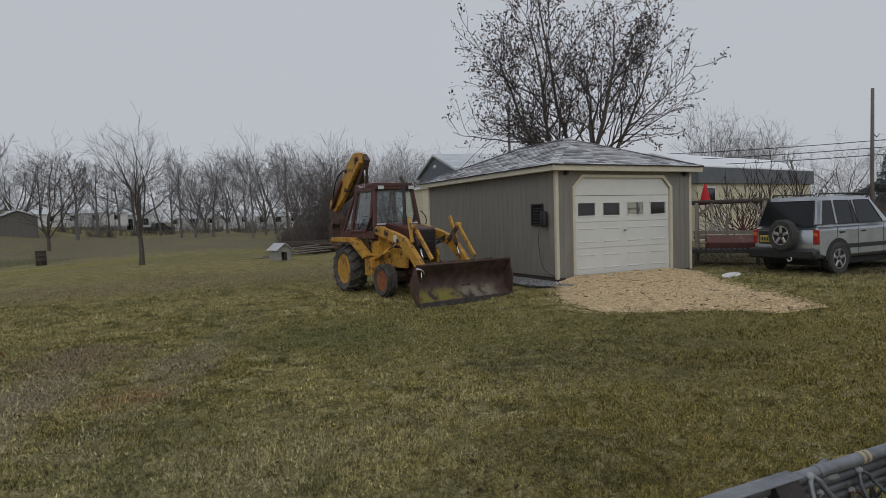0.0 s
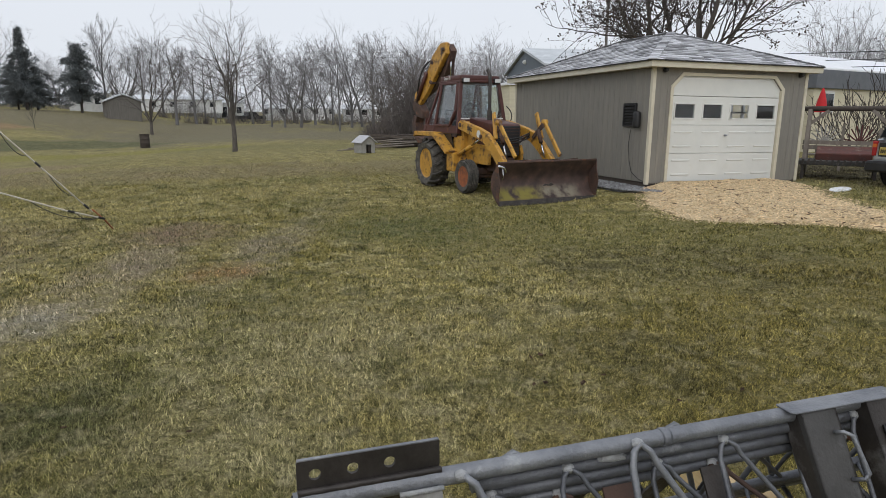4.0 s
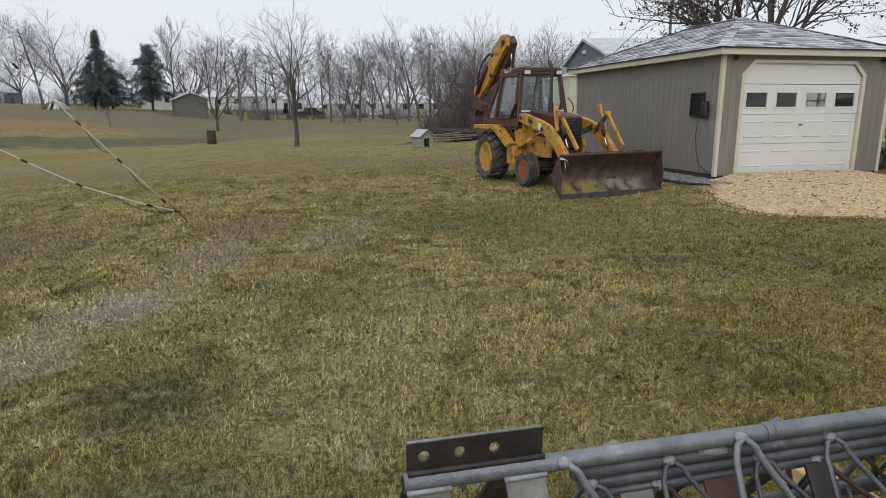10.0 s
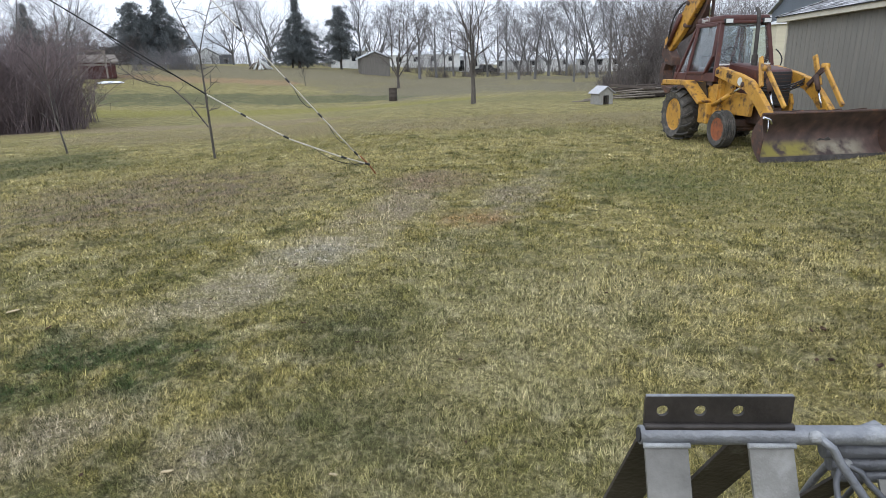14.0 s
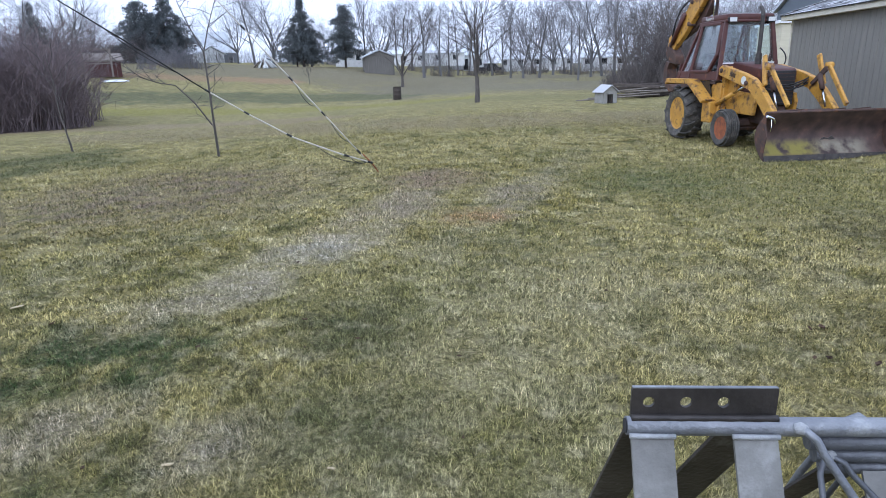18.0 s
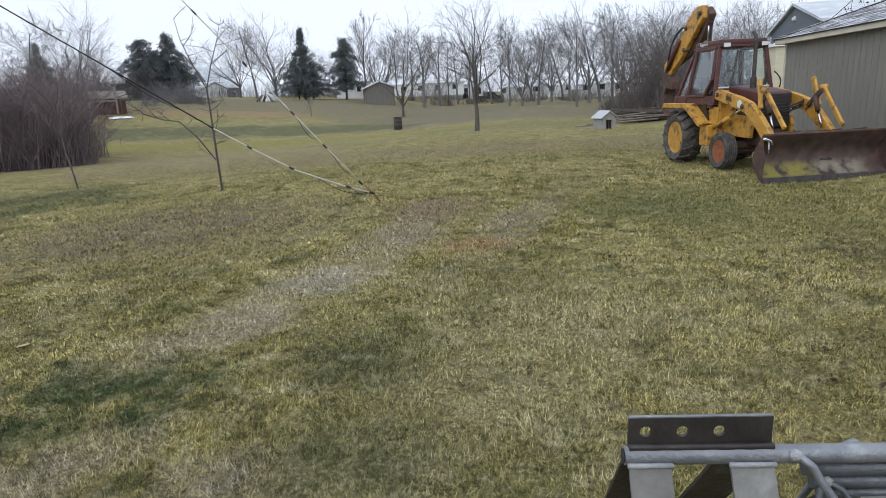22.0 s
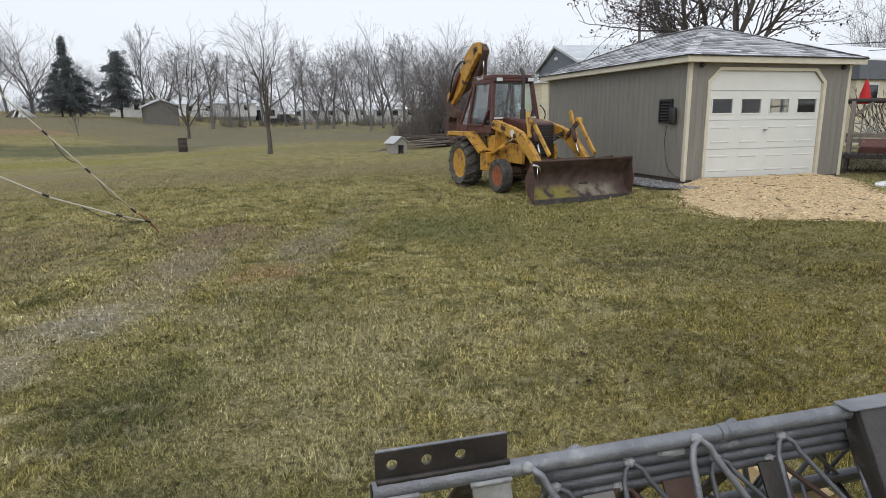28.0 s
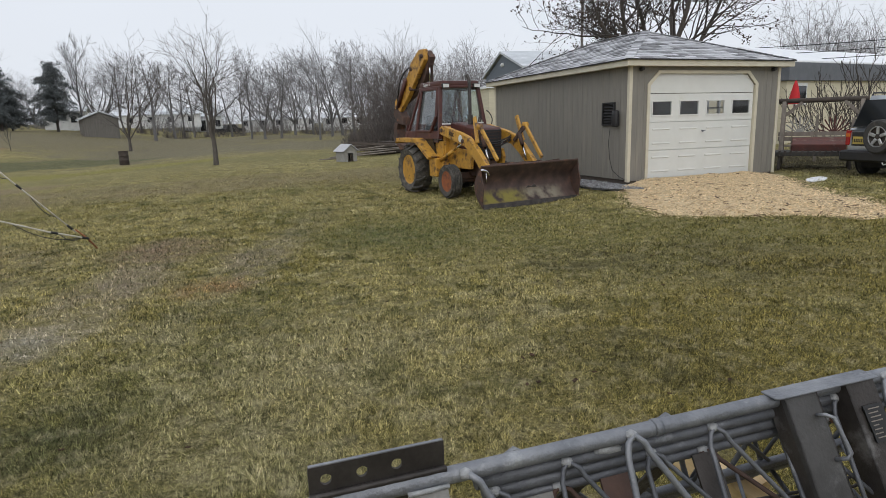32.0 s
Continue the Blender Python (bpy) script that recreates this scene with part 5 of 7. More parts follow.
for k, (r, ay, az_, half, low) in enumerate(nested):
    end = LEN0 if k == 0 else .04 + .02 * k
    for y, z in ((ay, az_), (-half, -low), (half, -low)):
        bm = B()
        pts = [(end + (LEN1 - .1 * k - end) * q / 12, y, z) for q in range(13)]
        tube(bm, pts, r if z > -.2 else r * .9, 14)
        part("rail", bm, M["steel"] if k == 0 else M["shaded_zinc"], mast)
    # bent lacing rods, one loop at a time
    pitch, rod = .41, .0080 if k == 0 else .0060
    s0 = (.025, .275, .10, .26)[k]
    for side in (-1, 1):
        s = s0 + (0 if side < 0 else .13)
        while s < LEN1 - .5:
            if not (k == 0 and side < 0 and .82 < s < .92):
                top = Vector((s, ay + side * (r + rod * .6), az_ + .004))
                ft = Vector((s - .03, side * half, -low))
                ft2 = Vector((s + pitch * .62, side * half, -low))
                bm = B()
                a = top.lerp(ft, .10) + Vector((-.018, 0, 0))
                b = top.lerp(ft2, .10) + Vector((.014, 0, 0))
                loop = [ft, ft.lerp(a, .5) + Vector((-.004, side * .004, 0)), a, a.lerp(top, .6) + Vector((-.004, 0, .006)), top + Vector((.004, 0, .006)), b.lerp(top, .5) + Vector((.008, 0, .006)), b, b.lerp(ft2, .5), ft2]
                if k == 0 and side < 0 and s < .1:
                    loop = loop[4:]
                tube(bm, loop, rod, 8)
                lp = part("lacing_rod", bm, M["rust"] if k == 3 and side < 0 else M["steel"] if k == 0 else M["shaded_zinc"], mast)
                if side < 0:
                    bm = B()
                    lathe(bm, [(-.012, 0), (-.008, .010), (.004, .013), (.014, .007), (.016, 0)], 8, "x", top + Vector((0, .004, .004)))
                    part("weld", bm, M["weld"], lp, "pale zinc-sprayed weld")
            s += pitch
    # rods across the lower face
    s = .1 + .07 * k
    while s < LEN1 - .4:
        bm = B()
        tube(bm, [(s, -half, -low), (s + pitch * .5, half, -low)], rod * .9, 6)
        part("cross_rod", bm, M["shaded_zinc"], mast)
        s += pitch * .5 if k == 0 else pitch
for s in (.52, 1.32, 2.2):
    bm = B()
    lathe(bm, [(-.012, .0192), (-.006, .0215), (.006, .0215), (.012, .0192)], 16, "x", (s, 0, 0), close=True)
    part("collar", bm, M["steel"], mast)
for s in (.155, .93 + .22):
    bm = B()
    tube(bm, [(s + .2, .0, -.02), (s + .3, .012, -.045)], .012, 8)
    part("weld", bm, M["weld"], mast)
# end bracket with three bolt holes
bm = B()
ox0, ox1, oz0, oz1 = -.292, -.012, .013, .081
edges = []


def loop_edges(pts):
    vs = [bm.verts.new((x, .002, z)) for x, z in pts]
    for i in range(len(vs)):
        edges.append(bm.edges.new((vs[i], vs[(i + 1) % len(vs)])))


loop_edges([(ox0, oz0), (ox1 - .004, oz0), (ox1, oz0 + .01), (ox1, oz1), (ox0 + .003, oz1), (ox0, oz1 - .004)])
for hx_ in (-.258, -.186, -.114):
    loop_edges([(hx_ + .0116 * math.cos(TAU * q / 18), .051 + .0116 * math.sin(TAU * q / 18)) for q in range(18)])
bmesh.ops.triangle_fill(bm, use_beauty=True, use_dissolve=False, edges=edges)
ext = bmesh.ops.extrude_face_region(bm, geom=bm.faces[:])
for v in ext["geom"]:
    if isinstance(v, bmesh.types.BMVert):
        v.co.y += .0075
bmesh.ops.recalc_face_normals(bm, faces=bm.faces[:])
bracket = part("end_bracket", bm, M["dark_steel"], mast, "dark steel bracket plate with three bolt holes")
bm = B()
tube(bm, [(ox0 + .282 * q / 12, -.004 + .0012 * (q % 2), .0195) for q in range(13)], .0075, 7)
part("weld_bead", bm, M["dark_steel"], bracket)
bm = B()
box(bm, ((ox0 + ox1) / 2, .0058, oz1 + .0012), (.277, .008, .0024))
part("bright_edge", bm, M["steel"], bracket, "bright steel strip along the top edge")
for x0, x1 in ((-.294, -.212), (-.097, -.014)):
    bm = B()
    xc, w = (x0 + x1) / 2, x1 - x0
    vs = [(xc - w / 2, -.021, -.012), (xc + w / 2, -.021, -.012), (xc + w / 2, -.235, -.39), (xc - w / 2, -.235, -.39)]
    a = [bm.verts.new(v) for v in vs]
    b = [bm.verts.new((v[0], v[1] + .007, v[2] - .004)) for v in vs]
    bm.faces.new(a)
    bm.faces.new(b[::-1])
    for i in range(4):
        bm.faces.new((a[(i + 1) % 4], a[i], b[i], b[(i + 1) % 4]))
    bmesh.ops.recalc_face_normals(bm, faces=bm.faces[:])
    st = part("strut_plate", bm, M["steel_plate"], mast, "flat grey strut plate")
    bm = B()
    tube(bm, [(xc - w / 2 - .003, -.022, -.010), (xc, -.024, -.009), (xc + w / 2 + .003, -.022, -.010)], .0055, 7)
    part("weld_bead", bm, M["weld"], st, "pale weld bead")
for sgn, x0, x1, wide in ((1, -.275, -.300, .085), (1, -.082, -.165, .095)):
    bm = B()
    beam(bm, (x0 + .02, .02, -.02), (x1, .22, -.40), wide, .008, up=(0, 1, .6))
    part("brace_plate", bm, M["dark_steel"], mast, "dark diagonal brace")
# dark disc on the closed tube end, painted for the shade inside
bm = B()
tube(bm, [(-.303, 0, 0), (-.3005, 0, 0)], .0145, 12)
part("tube_mouth", bm, M["dark_gap"], mast, "dark disc for the shaded hollow of the tube")
# end struts of the inner sections
for k, (x0, x1, mt) in enumerate(((.16, .235, "steel_plate"), (.36, .44, "rust"), (.62, .69, "dark_steel"))):
    bm = B()
    beam(bm, ((x0 + x1) / 2, -.012, -.09), ((x0 + x1) / 2, -.165, -.33), x1 - x0, .006, up=(0, -.8, .5))
    part("inner_strut", bm, M[mt], mast)
    bm = B()
    beam(bm, (x0 - .01, .03, -.10), (x0 - .10, .15, -.32), .06, .006, up=(0, 1, .6))
    part("brace_plate", bm, M["dark_steel"], mast)
# mid plate with box struts, handle and rating label
bm = B()
slab(bm, [(.855, -.032), (.866, -.038), (1.205, -.038), (1.205, .016), (.855, .016)], "z", .018, .024, bevel=.002)
part("cap_plate", bm, M["steel"], mast, "wet grey cap plate on the rail")


def face_strut(x0, x1, depth, mat, name, label):
    bm = B()
    vs = [(x0, -.030, .015), (x1, -.030, .015), (x1 + .02, -.235, -.38), (x0 + .02, -.235, -.38)]
    a = [bm.verts.new(v) for v in vs]
    b = [bm.verts.new((v[0], v[1] + depth, v[2] - .01)) for v in vs]
    bm.faces.new(a)
    bm.faces.new(b[::-1])
    for i in range(4):
        bm.faces.new((a[(i + 1) % 4], a[i], b[i], b[(i + 1) % 4]))
    bmesh.ops.recalc_face_normals(bm, faces=bm.faces[:])
    return part(name, bm, mat, mast, label)


ch = face_strut(.885, .995, .008, M["shaded_plate"], "channel_strut", "grey channel strut")
face_strut(.885, .891, .06, M["dark_steel"], "channel_web", "")
face_strut(.989, .995, .06, M["dark_steel"], "channel_web", "")
ch2 = face_strut(1.095, 1.195, .008, M["dark_steel"], "channel_strut", "dark channel strut with a label")
face_strut(1.095, 1.101, .06, M["dark_steel"], "channel_web", "")


def on_face(x, down, out=.004):
    """A point on the leaning near face, down from the rail."""
    d = Vector((0, -.215, -.415)).normalized()
    n_ = Vector((0, -.415, .215)).normalized()
    return Vector((x + .048 * down, -.030, .015)) + d * down + n_ * out


bm = B()
tube(bm, [on_face(.965, .055), on_face(.965, .055, .03), on_face(.98, .065, .036), on_face(.99, .13, .036), on_face(.996, .155, .034), on_face(.985, .165, .03), on_face(.978, .167, .0)], .0055, 8)
part("grab_handle", bm, M["steel"], ch, "bent rod handle")
bm = B()
q = [on_face(1.118, .06), on_face(1.180, .06), on_face(1.184, .155), on_face(1.122, .155)]
a = [bm.verts.new(v) for v in q]
b = [bm.verts.new(on_face(0, 0, .007) - on_face(0, 0, .004) + Vector(v)) for v in q]
bm.faces.new(a[::-1])
bm.faces.new(b)
for i in range(4):
    bm.faces.new((a[i], a[(i + 1) % 4], b[(i + 1) % 4], b[i]))
lab = part("rating_label", bm, M["black_tape"], ch2, "black rating label with pale unreadable lines")
bm = B()
for k in range(8):
    dn = .070 + k * .0105
    x0 = 1.124 + rnd.uniform(0, .012)
    beam(bm, on_face(x0, dn, .0085), on_face(x0 + rnd.uniform(.018, .042), dn, .0085), .0028, .001, up=(0, -.415, .215))
part("text_bars", bm, M["wood_grey"], lab, "pale bars in place of small print")
bm = B()
for s in (1.52, 1.545):
    lathe(bm, [(-.008, .0194), (0, .0202), (.008, .0194)], 12, "x", (s, 0, 0), close=True)
part("tape_mark", bm, M["bone"], mast, "torn pale tape mark")
# pulley cable along the mast
for yy, zz in ((-.05, -.20), (.03, -.25)):
    bm = B()
    tube(bm, [(.05 + q * .35, yy + .03 * math.sin(q * 1.7), zz - .05 + .02 * math.sin(q * 1.1)) for q in range(12)], .0045, 6)
    part("steel_cable", bm, M["dark_steel"], mast)
M["pine"] = material("fresh_pine", (0.66, 0.50, 0.28), 0.7, color2=(0.54, 0.38, 0.19), scale=5, stretch=(8, .6, 8), bump=.1)
for s in (1.08, 3.3):
    wx = Vector((-6.465, -10.44, 0)) + Vector((math.cos(radians(6)), math.sin(radians(6)), 0)) * s
    gz = height(wx.x, wx.y)
    tr = thing("trestle", pose(wx.x, wx.y, gz, 0, 0, 6), "fresh yellow pine trestle under the mast", "trestle", "trestles under the mast")
    topz = .688 - .36 - .018 - gz
    bm = B()
    box(bm, (-.07, .16, topz - .045), (.09, .92, .09), bevel=.005)
    part("beam", bm, M["pine"], tr)
    for sx in (-1, 1):
        for sy in (-1, 1):
            bm = B()
            beam(bm, (sx * .03, sy * .24, topz - .05), (sx * .16, sy * .26, -.02), .07, .035, up=(0, 1, 0))
            part("leg", bm, M["pine"], tr)

# ---- small silver four-wheel-drive car ----
car = thing("car", pose(5.60, -1.14, -.105, 0, 0, 6.0), "silver compact four-door off-road car with a spare wheel on its tail", "car")

car.scale = (1, .93, 1.02)


def soften(ob, w, seg=2):
    return smart(ob, 35)


bm = B()
slab(bm, [(-.66, .42), (-.70, .56), (-.69, .98), (-.62, 1.02), (1.95, 1.02), (2.05, 1.0), (3.05, .92), (3.28, .82), (3.32, .45), (3.2, .36), (-.5, .36)], "y", -.82, .82, bevel=.07)
body = smart(part("body", bm, M["silver"], car))
bm = B()
lo = [(-.67, .80), (2.05, .80), (2.05, -.80), (-.67, -.80)]
hi = [(-.45, .66), (1.36, .66), (1.36, -.66), (-.45, -.66)]
a = [bm.verts.new((x, y, 1.0)) for x, y in lo]
b = [bm.verts.new((x, y, 1.66)) for x, y in hi]
bm.faces.new(b)
bm.faces.new(a[::-1])
for i in range(4):
    bm.faces.new((a[i], a[(i + 1) % 4], b[(i + 1) % 4], b[i]))
bmesh.ops.recalc_face_normals(bm, faces=bm.faces[:])
bmesh.ops.bevel(bm, geom=bm.edges[:], offset=.085, segments=4, affect="EDGES")
cabin = smart(part("cabin", bm, M["silver"], car))


def on_side(x, f, s, out=.006):
    """A point on the cabin side at height share f."""
    y = .80 + (.66 - .80) * f
    return Vector((x, s * (y + out), 1.0 + .66 * f))


for s in (-1, 1):
    for x0, x1, x2, x3 in ((-.50, -.06, -.08, -.34), (.04, .56, .52, .02), (.56, .72, .60, .58), (.76, 1.62, 1.24, .70)):
        q = [on_side(x0, .13, s), on_side(x1, .13, s), on_side(x2, .86, s), on_side(x3, .86, s)]
        bm = B()
        frame_bars(bm, q, .025, .012)
        fr = part("window_frame", bm, M["black_plastic"], car)
        pane("side_window", q, .004 * s, M["car_glass_flat"], fr)
    bm = B()
    box(bm, (1.3, s * .832, .60), (2.3, .016, .09), bevel=.006)
    part("side_moulding", bm, M["black_plastic"], body)
    for x0 in (-.02, .70, 1.62):
        bm = B()
        beam(bm, (x0, s * .8215, .42), (x0 - .02, s * .8215, 1.0), .008, .004, up=(0, 1, 0))
        part("door_seam", bm, M["dark_gap"], body)
    for x0 in (.12, .86):
        bm = B()
        box(bm, (x0, s * .835, .90), (.16, .03, .035), bevel=.01)
        part("door_handle", bm, M["black_plastic"], body)
    bm = B()
    box(bm, (1.72, s * .93, 1.06), (.10, .18, .14), bevel=.03)
    smart(part("door_mirror", bm, M["black_plastic"], body))
    bm = B()
    tube(bm, [(-.34, s * .58, 1.65), (-.30, s * .58, 1.715), (1.1, s * .58, 1.715), (1.22, s * .58, 1.65)], .017, 8)
    part("roof_rail", bm, M["black_plastic"], car)
    bm = B()
    box(bm, (-.665, s * .765, .82), (.09, .115, .30), bevel=.015)
    tl = part("tail_light", bm, M["red_lens"], body)
    bm = B()
    box(bm, (-.69, s * .765, .875), (.05, .105, .075), bevel=.008)
    part("amber_lens", bm, M["amber"], tl, "amber indicator band")
    bm = B()
    box(bm, (3.28, s * .62, .72), (.08, .26, .16), bevel=.02)
    part("headlight", bm, M["car_glass_flat"], body)
    for xw in (0, 2.48):
        c = (xw, s * .75, .345)
        bm = B()
        lathe(bm, [(-.09, .2), (-.105, .25), (-.10, .315), (-.07, .338), (.07, .338), (.10, .315), (.105, .25), (.09, .2)], 32, "y", c, close=True)
        wheel = smart(part("tyre", bm, M["rubber"], car))
        bm = B()
        lathe(bm, [(s * .06, .215), (s * .095, .205), (s * .05, .18), (s * .04, .06), (s * .075, .05), (s * .08, 0)], 28, "y", c)
        rim = smart(part("rim", bm, M["dark_steel"], wheel))
        for k in range(5):
            a = TAU * k / 5 + .3
            bm = B()
            beam(bm, (c[0] + .04 * math.cos(a), c[1] + s * .078, c[2] + .04 * math.sin(a)), (c[0] + .195 * math.cos(a), c[1] + s * .086, c[2] + .195 * math.sin(a)), .06, .025, up=(0, 1, 0), bevel=.008)
            part("spoke", bm, M["alloy"], wheel)
        bm = B()
        lathe(bm, [(s * .085, .19), (s * .10, .205), (s * .09, .215)], 28, "y", c, close=True)
        part("rim_ring", bm, M["alloy"], wheel)
        bm = B()
        pts = [(xw + .40 * math.cos(a), s * .80, .345 + .40 * math.sin(a)) for a in [math.pi * q / 14 for q in range(15)]]
        for p0, p1 in zip(pts, pts[1:]):
            beam(bm, p0, p1, .07, .05, up=(0, 1, 0))
        part("wheel_arch", bm, M["black_plastic"], body)
        # dark disc proud of the body, stands in for the wheel-well shade
        bm = B()
        lathe(bm, [(s * .80 - c[1], .0), (s * .80 - c[1], .37), (s * .8235 - c[1], .37), (s * .8235 - c[1], .0)], 24, "y", (xw, c[1], .36))
        part("arch_recess", bm, M["dark_gap"], body)
bm = B()
box(bm, (-.74, 0, .46), (.22, 1.70, .22), bevel=.04)
smart(part("rear_bumper", bm, M["black_plastic"], car))
bm = B()
box(bm, (3.33, 0, .46), (.2, 1.66, .24), bevel=.04)
smart(part("front_bumper", bm, M["black_plastic"], car))
# tail: window, spare wheel, number plate recess
q = [Vector((-.664 + .22 * f, y * (1 if f < .5 else .86), 1.0 + .66 * f)) + Vector((-.014, 0, .004)) for f, y in ((.06, .70), (.06, -.70), (.86, -.70), (.86, .70))]
bm = B()
frame_bars(bm, q, .03, .014)
rw_ = part("tail_window_frame", bm, M["black_plastic"], car)
pane("tail_window", q, .004, M["car_glass_flat"], rw_)
bm = B()
tube(bm, [q[0].lerp(q[1], .60) + Vector((-.02, 0, .02)), q[0].lerp(q[1], .3) + Vector((-.01, 0, .13))], .008, 6)
part("wiper", bm, M["black_plastic"], rw_)
SPY = -.10
bm = B()
lathe(bm, [(-.10, .19), (-.115, .24), (-.11, .305), (-.075, .335), (.06, .335), (.10, .30), (.10, .19)], 32, "x", (-.84, SPY, .86), close=True)
spare = smart(part("spare_tyre", bm, M["rubber"], car, "black spare tyre on the tail"))
bm = B()
lathe(bm, [(-.05, .205), (-.10, .2), (-.06, .175), (-.05, .07), (-.09, .05), (-.095, 0)], 28, "x", (-.84, SPY, .86))
smart(part("spare_rim", bm, M["dark_steel"], spare))
for k in range(5):
    a = TAU * k / 5 + math.pi / 2
    bm = B()
    beam(bm, (-.925, SPY + .05 * math.cos(a), .86 + .05 * math.sin(a)), (-.935, SPY + .185 * math.cos(a), .86 + .185 * math.sin(a)), .065, .03, up=(1, 0, 0), bevel=.01)
    part("spoke", bm, M["alloy"], spare)
bm = B()
lathe(bm, [(-.095, .185), (-.112, .20), (-.10, .212)], 28, "x", (-.84, SPY, .86), close=True)
part("rim_ring", bm, M["alloy"], spare)
bm = B()
box(bm, (-.705, .46, .80), (.02, .40, .28), bevel=.008)
part("plate_recess", bm, M["black_plastic"], body)
bm = B()
box(bm, (-.722, .47, .77), (.012, .31, .155), bevel=.006)
np_ = part("number_plate", bm, M["plate_yellow"], body, "yellowish number plate with plain bars")
bm = B()
for k in range(6):
    box(bm, (-.730, .36 + k * .044, .77), (.004, .026, .07))
part("plate_bars", bm, M["dark_gap"], np_)
bm = B()
tube(bm, [(-.86, -.3, .40), (-.84, -.3, .34), (-.86, -.24, .31), (-.88, -.22, .36)], .012, 8)
part("tow_hook", bm, M["white"], body)
for sy in (-.3, .3):
    for xs in (.35, 1.15):
        bm = B()
        box(bm, (xs, sy, .95), (.16, .46, .8), rot=(0, -8, 0), bevel=.06)
        box(bm, (xs - .06, sy, 1.4), (.10, .24, .18), bevel=.04)
        smart(part("seat", bm, M["black_plastic"], car))
bm = B()
box(bm, (1.3, 0, .28), (3.4, 1.3, .16), bevel=.02)
part("underbody", bm, M["dark_gap"], car)


# ---- surroundings ----
def polar(az, d):
    """A place at an azimuth (degrees east of north) and distance from the viewer's corner of the lawn."""
    return cx0 + d * math.sin(radians(az)), cy0 + d * math.cos(radians(az))


# leaning antenna elements whose tips meet on the lawn
def rod(pts, r0, r1, label, bands, wires, dark_end=None):
    t = thing("antenna_element", pose(0, 0, 0), label, "antenna rod", "antenna elements leaning over the lawn")
    bm = B()
    n_ = len(pts)
    tube(bm, pts, [r0 + (r1 - r0) * k / (n_ - 1) for k in range(n_)], 8)
    part("pole", bm, M["fibreglass"], t)
    if dark_end:
        bm = B()
        tube(bm, dark_end, r1 * 1.15, 8)
        part("dark_end", bm, M["black_tape"], t, "dark bare end of the rod")
    vp = [Vector(p) for p in pts]
    for f in bands:
        i = min(int(f * (n_ - 1)), n_ - 2)
        p, d = vp[i].lerp(vp[i + 1], f * (n_ - 1) - i), (vp[i + 1] - vp[i]).normalized()
        rr = r0 + (r1 - r0) * f + .006
        bm = B()
        tube(bm, [p - d * .045, p + d * .045], rr, 8)
        part("tape_band", bm, M["black_tape"], t)
    for f0, f1, sag in wires:
        p, q = [vp[min(int(f * (n_ - 1)), n_ - 2)].lerp(vp[min(int(f * (n_ - 1)), n_ - 2) + 1], f * (n_ - 1) - min(int(f * (n_ - 1)), n_ - 2)) for f in (f0, f1)]
        bm = B()
        tube(bm, arc(p, (p + q) / 2 - Vector((0, 0, sag)), q, 10), .006, 5)
        part("wire", bm, M["black_tape"], t)
    return t


tipz = height(-9.64, -1.45)
A0, A1 = Vector((-9.88, -1.60, -.02)), Vector((-12.12, -2.56, 2.90))
rod([A0 + (A1 - A0) * (k / 8) * 1.45 for k in range(9)], .011, .008, "pale fibreglass antenna rod with black tape bands", (.02, .17, .30, .48, .66), ((.06, .14, .16), (.20, .28, .2)))
rod([(-9.78, -1.56, -.12), (-10.2, -1.72, .03), (-10.91, -1.98, .34), (-11.5, -2.15, .70), (-12.08, -2.31, 1.08), (-13.2, -2.95, 2.0), (-14.39, -3.59, 2.96)], .012, .009,
    "bowed pale antenna rod darkening towards its end", (.0, .14, .35, .52, .67, .82), ((.02, .26, .22), (.02, .12, .14), (.72, .84, .12)),
    [(-12.08, -2.31, 1.08), (-13.2, -2.95, 2.0), (-14.39, -3.59, 2.96), (-15.4, -4.1, 3.75)])
stake = thing("guy_stake", pose(-9.64, -1.45, tipz), "rusty orange stake where the rods meet", "stake")
bm = B()
tube(bm, [(0, 0, -.05), (-.12, -.07, .16), (-.24, -.15, .32)], .011, 6)
part("rod_tip", bm, M["rust_orange"], stake)

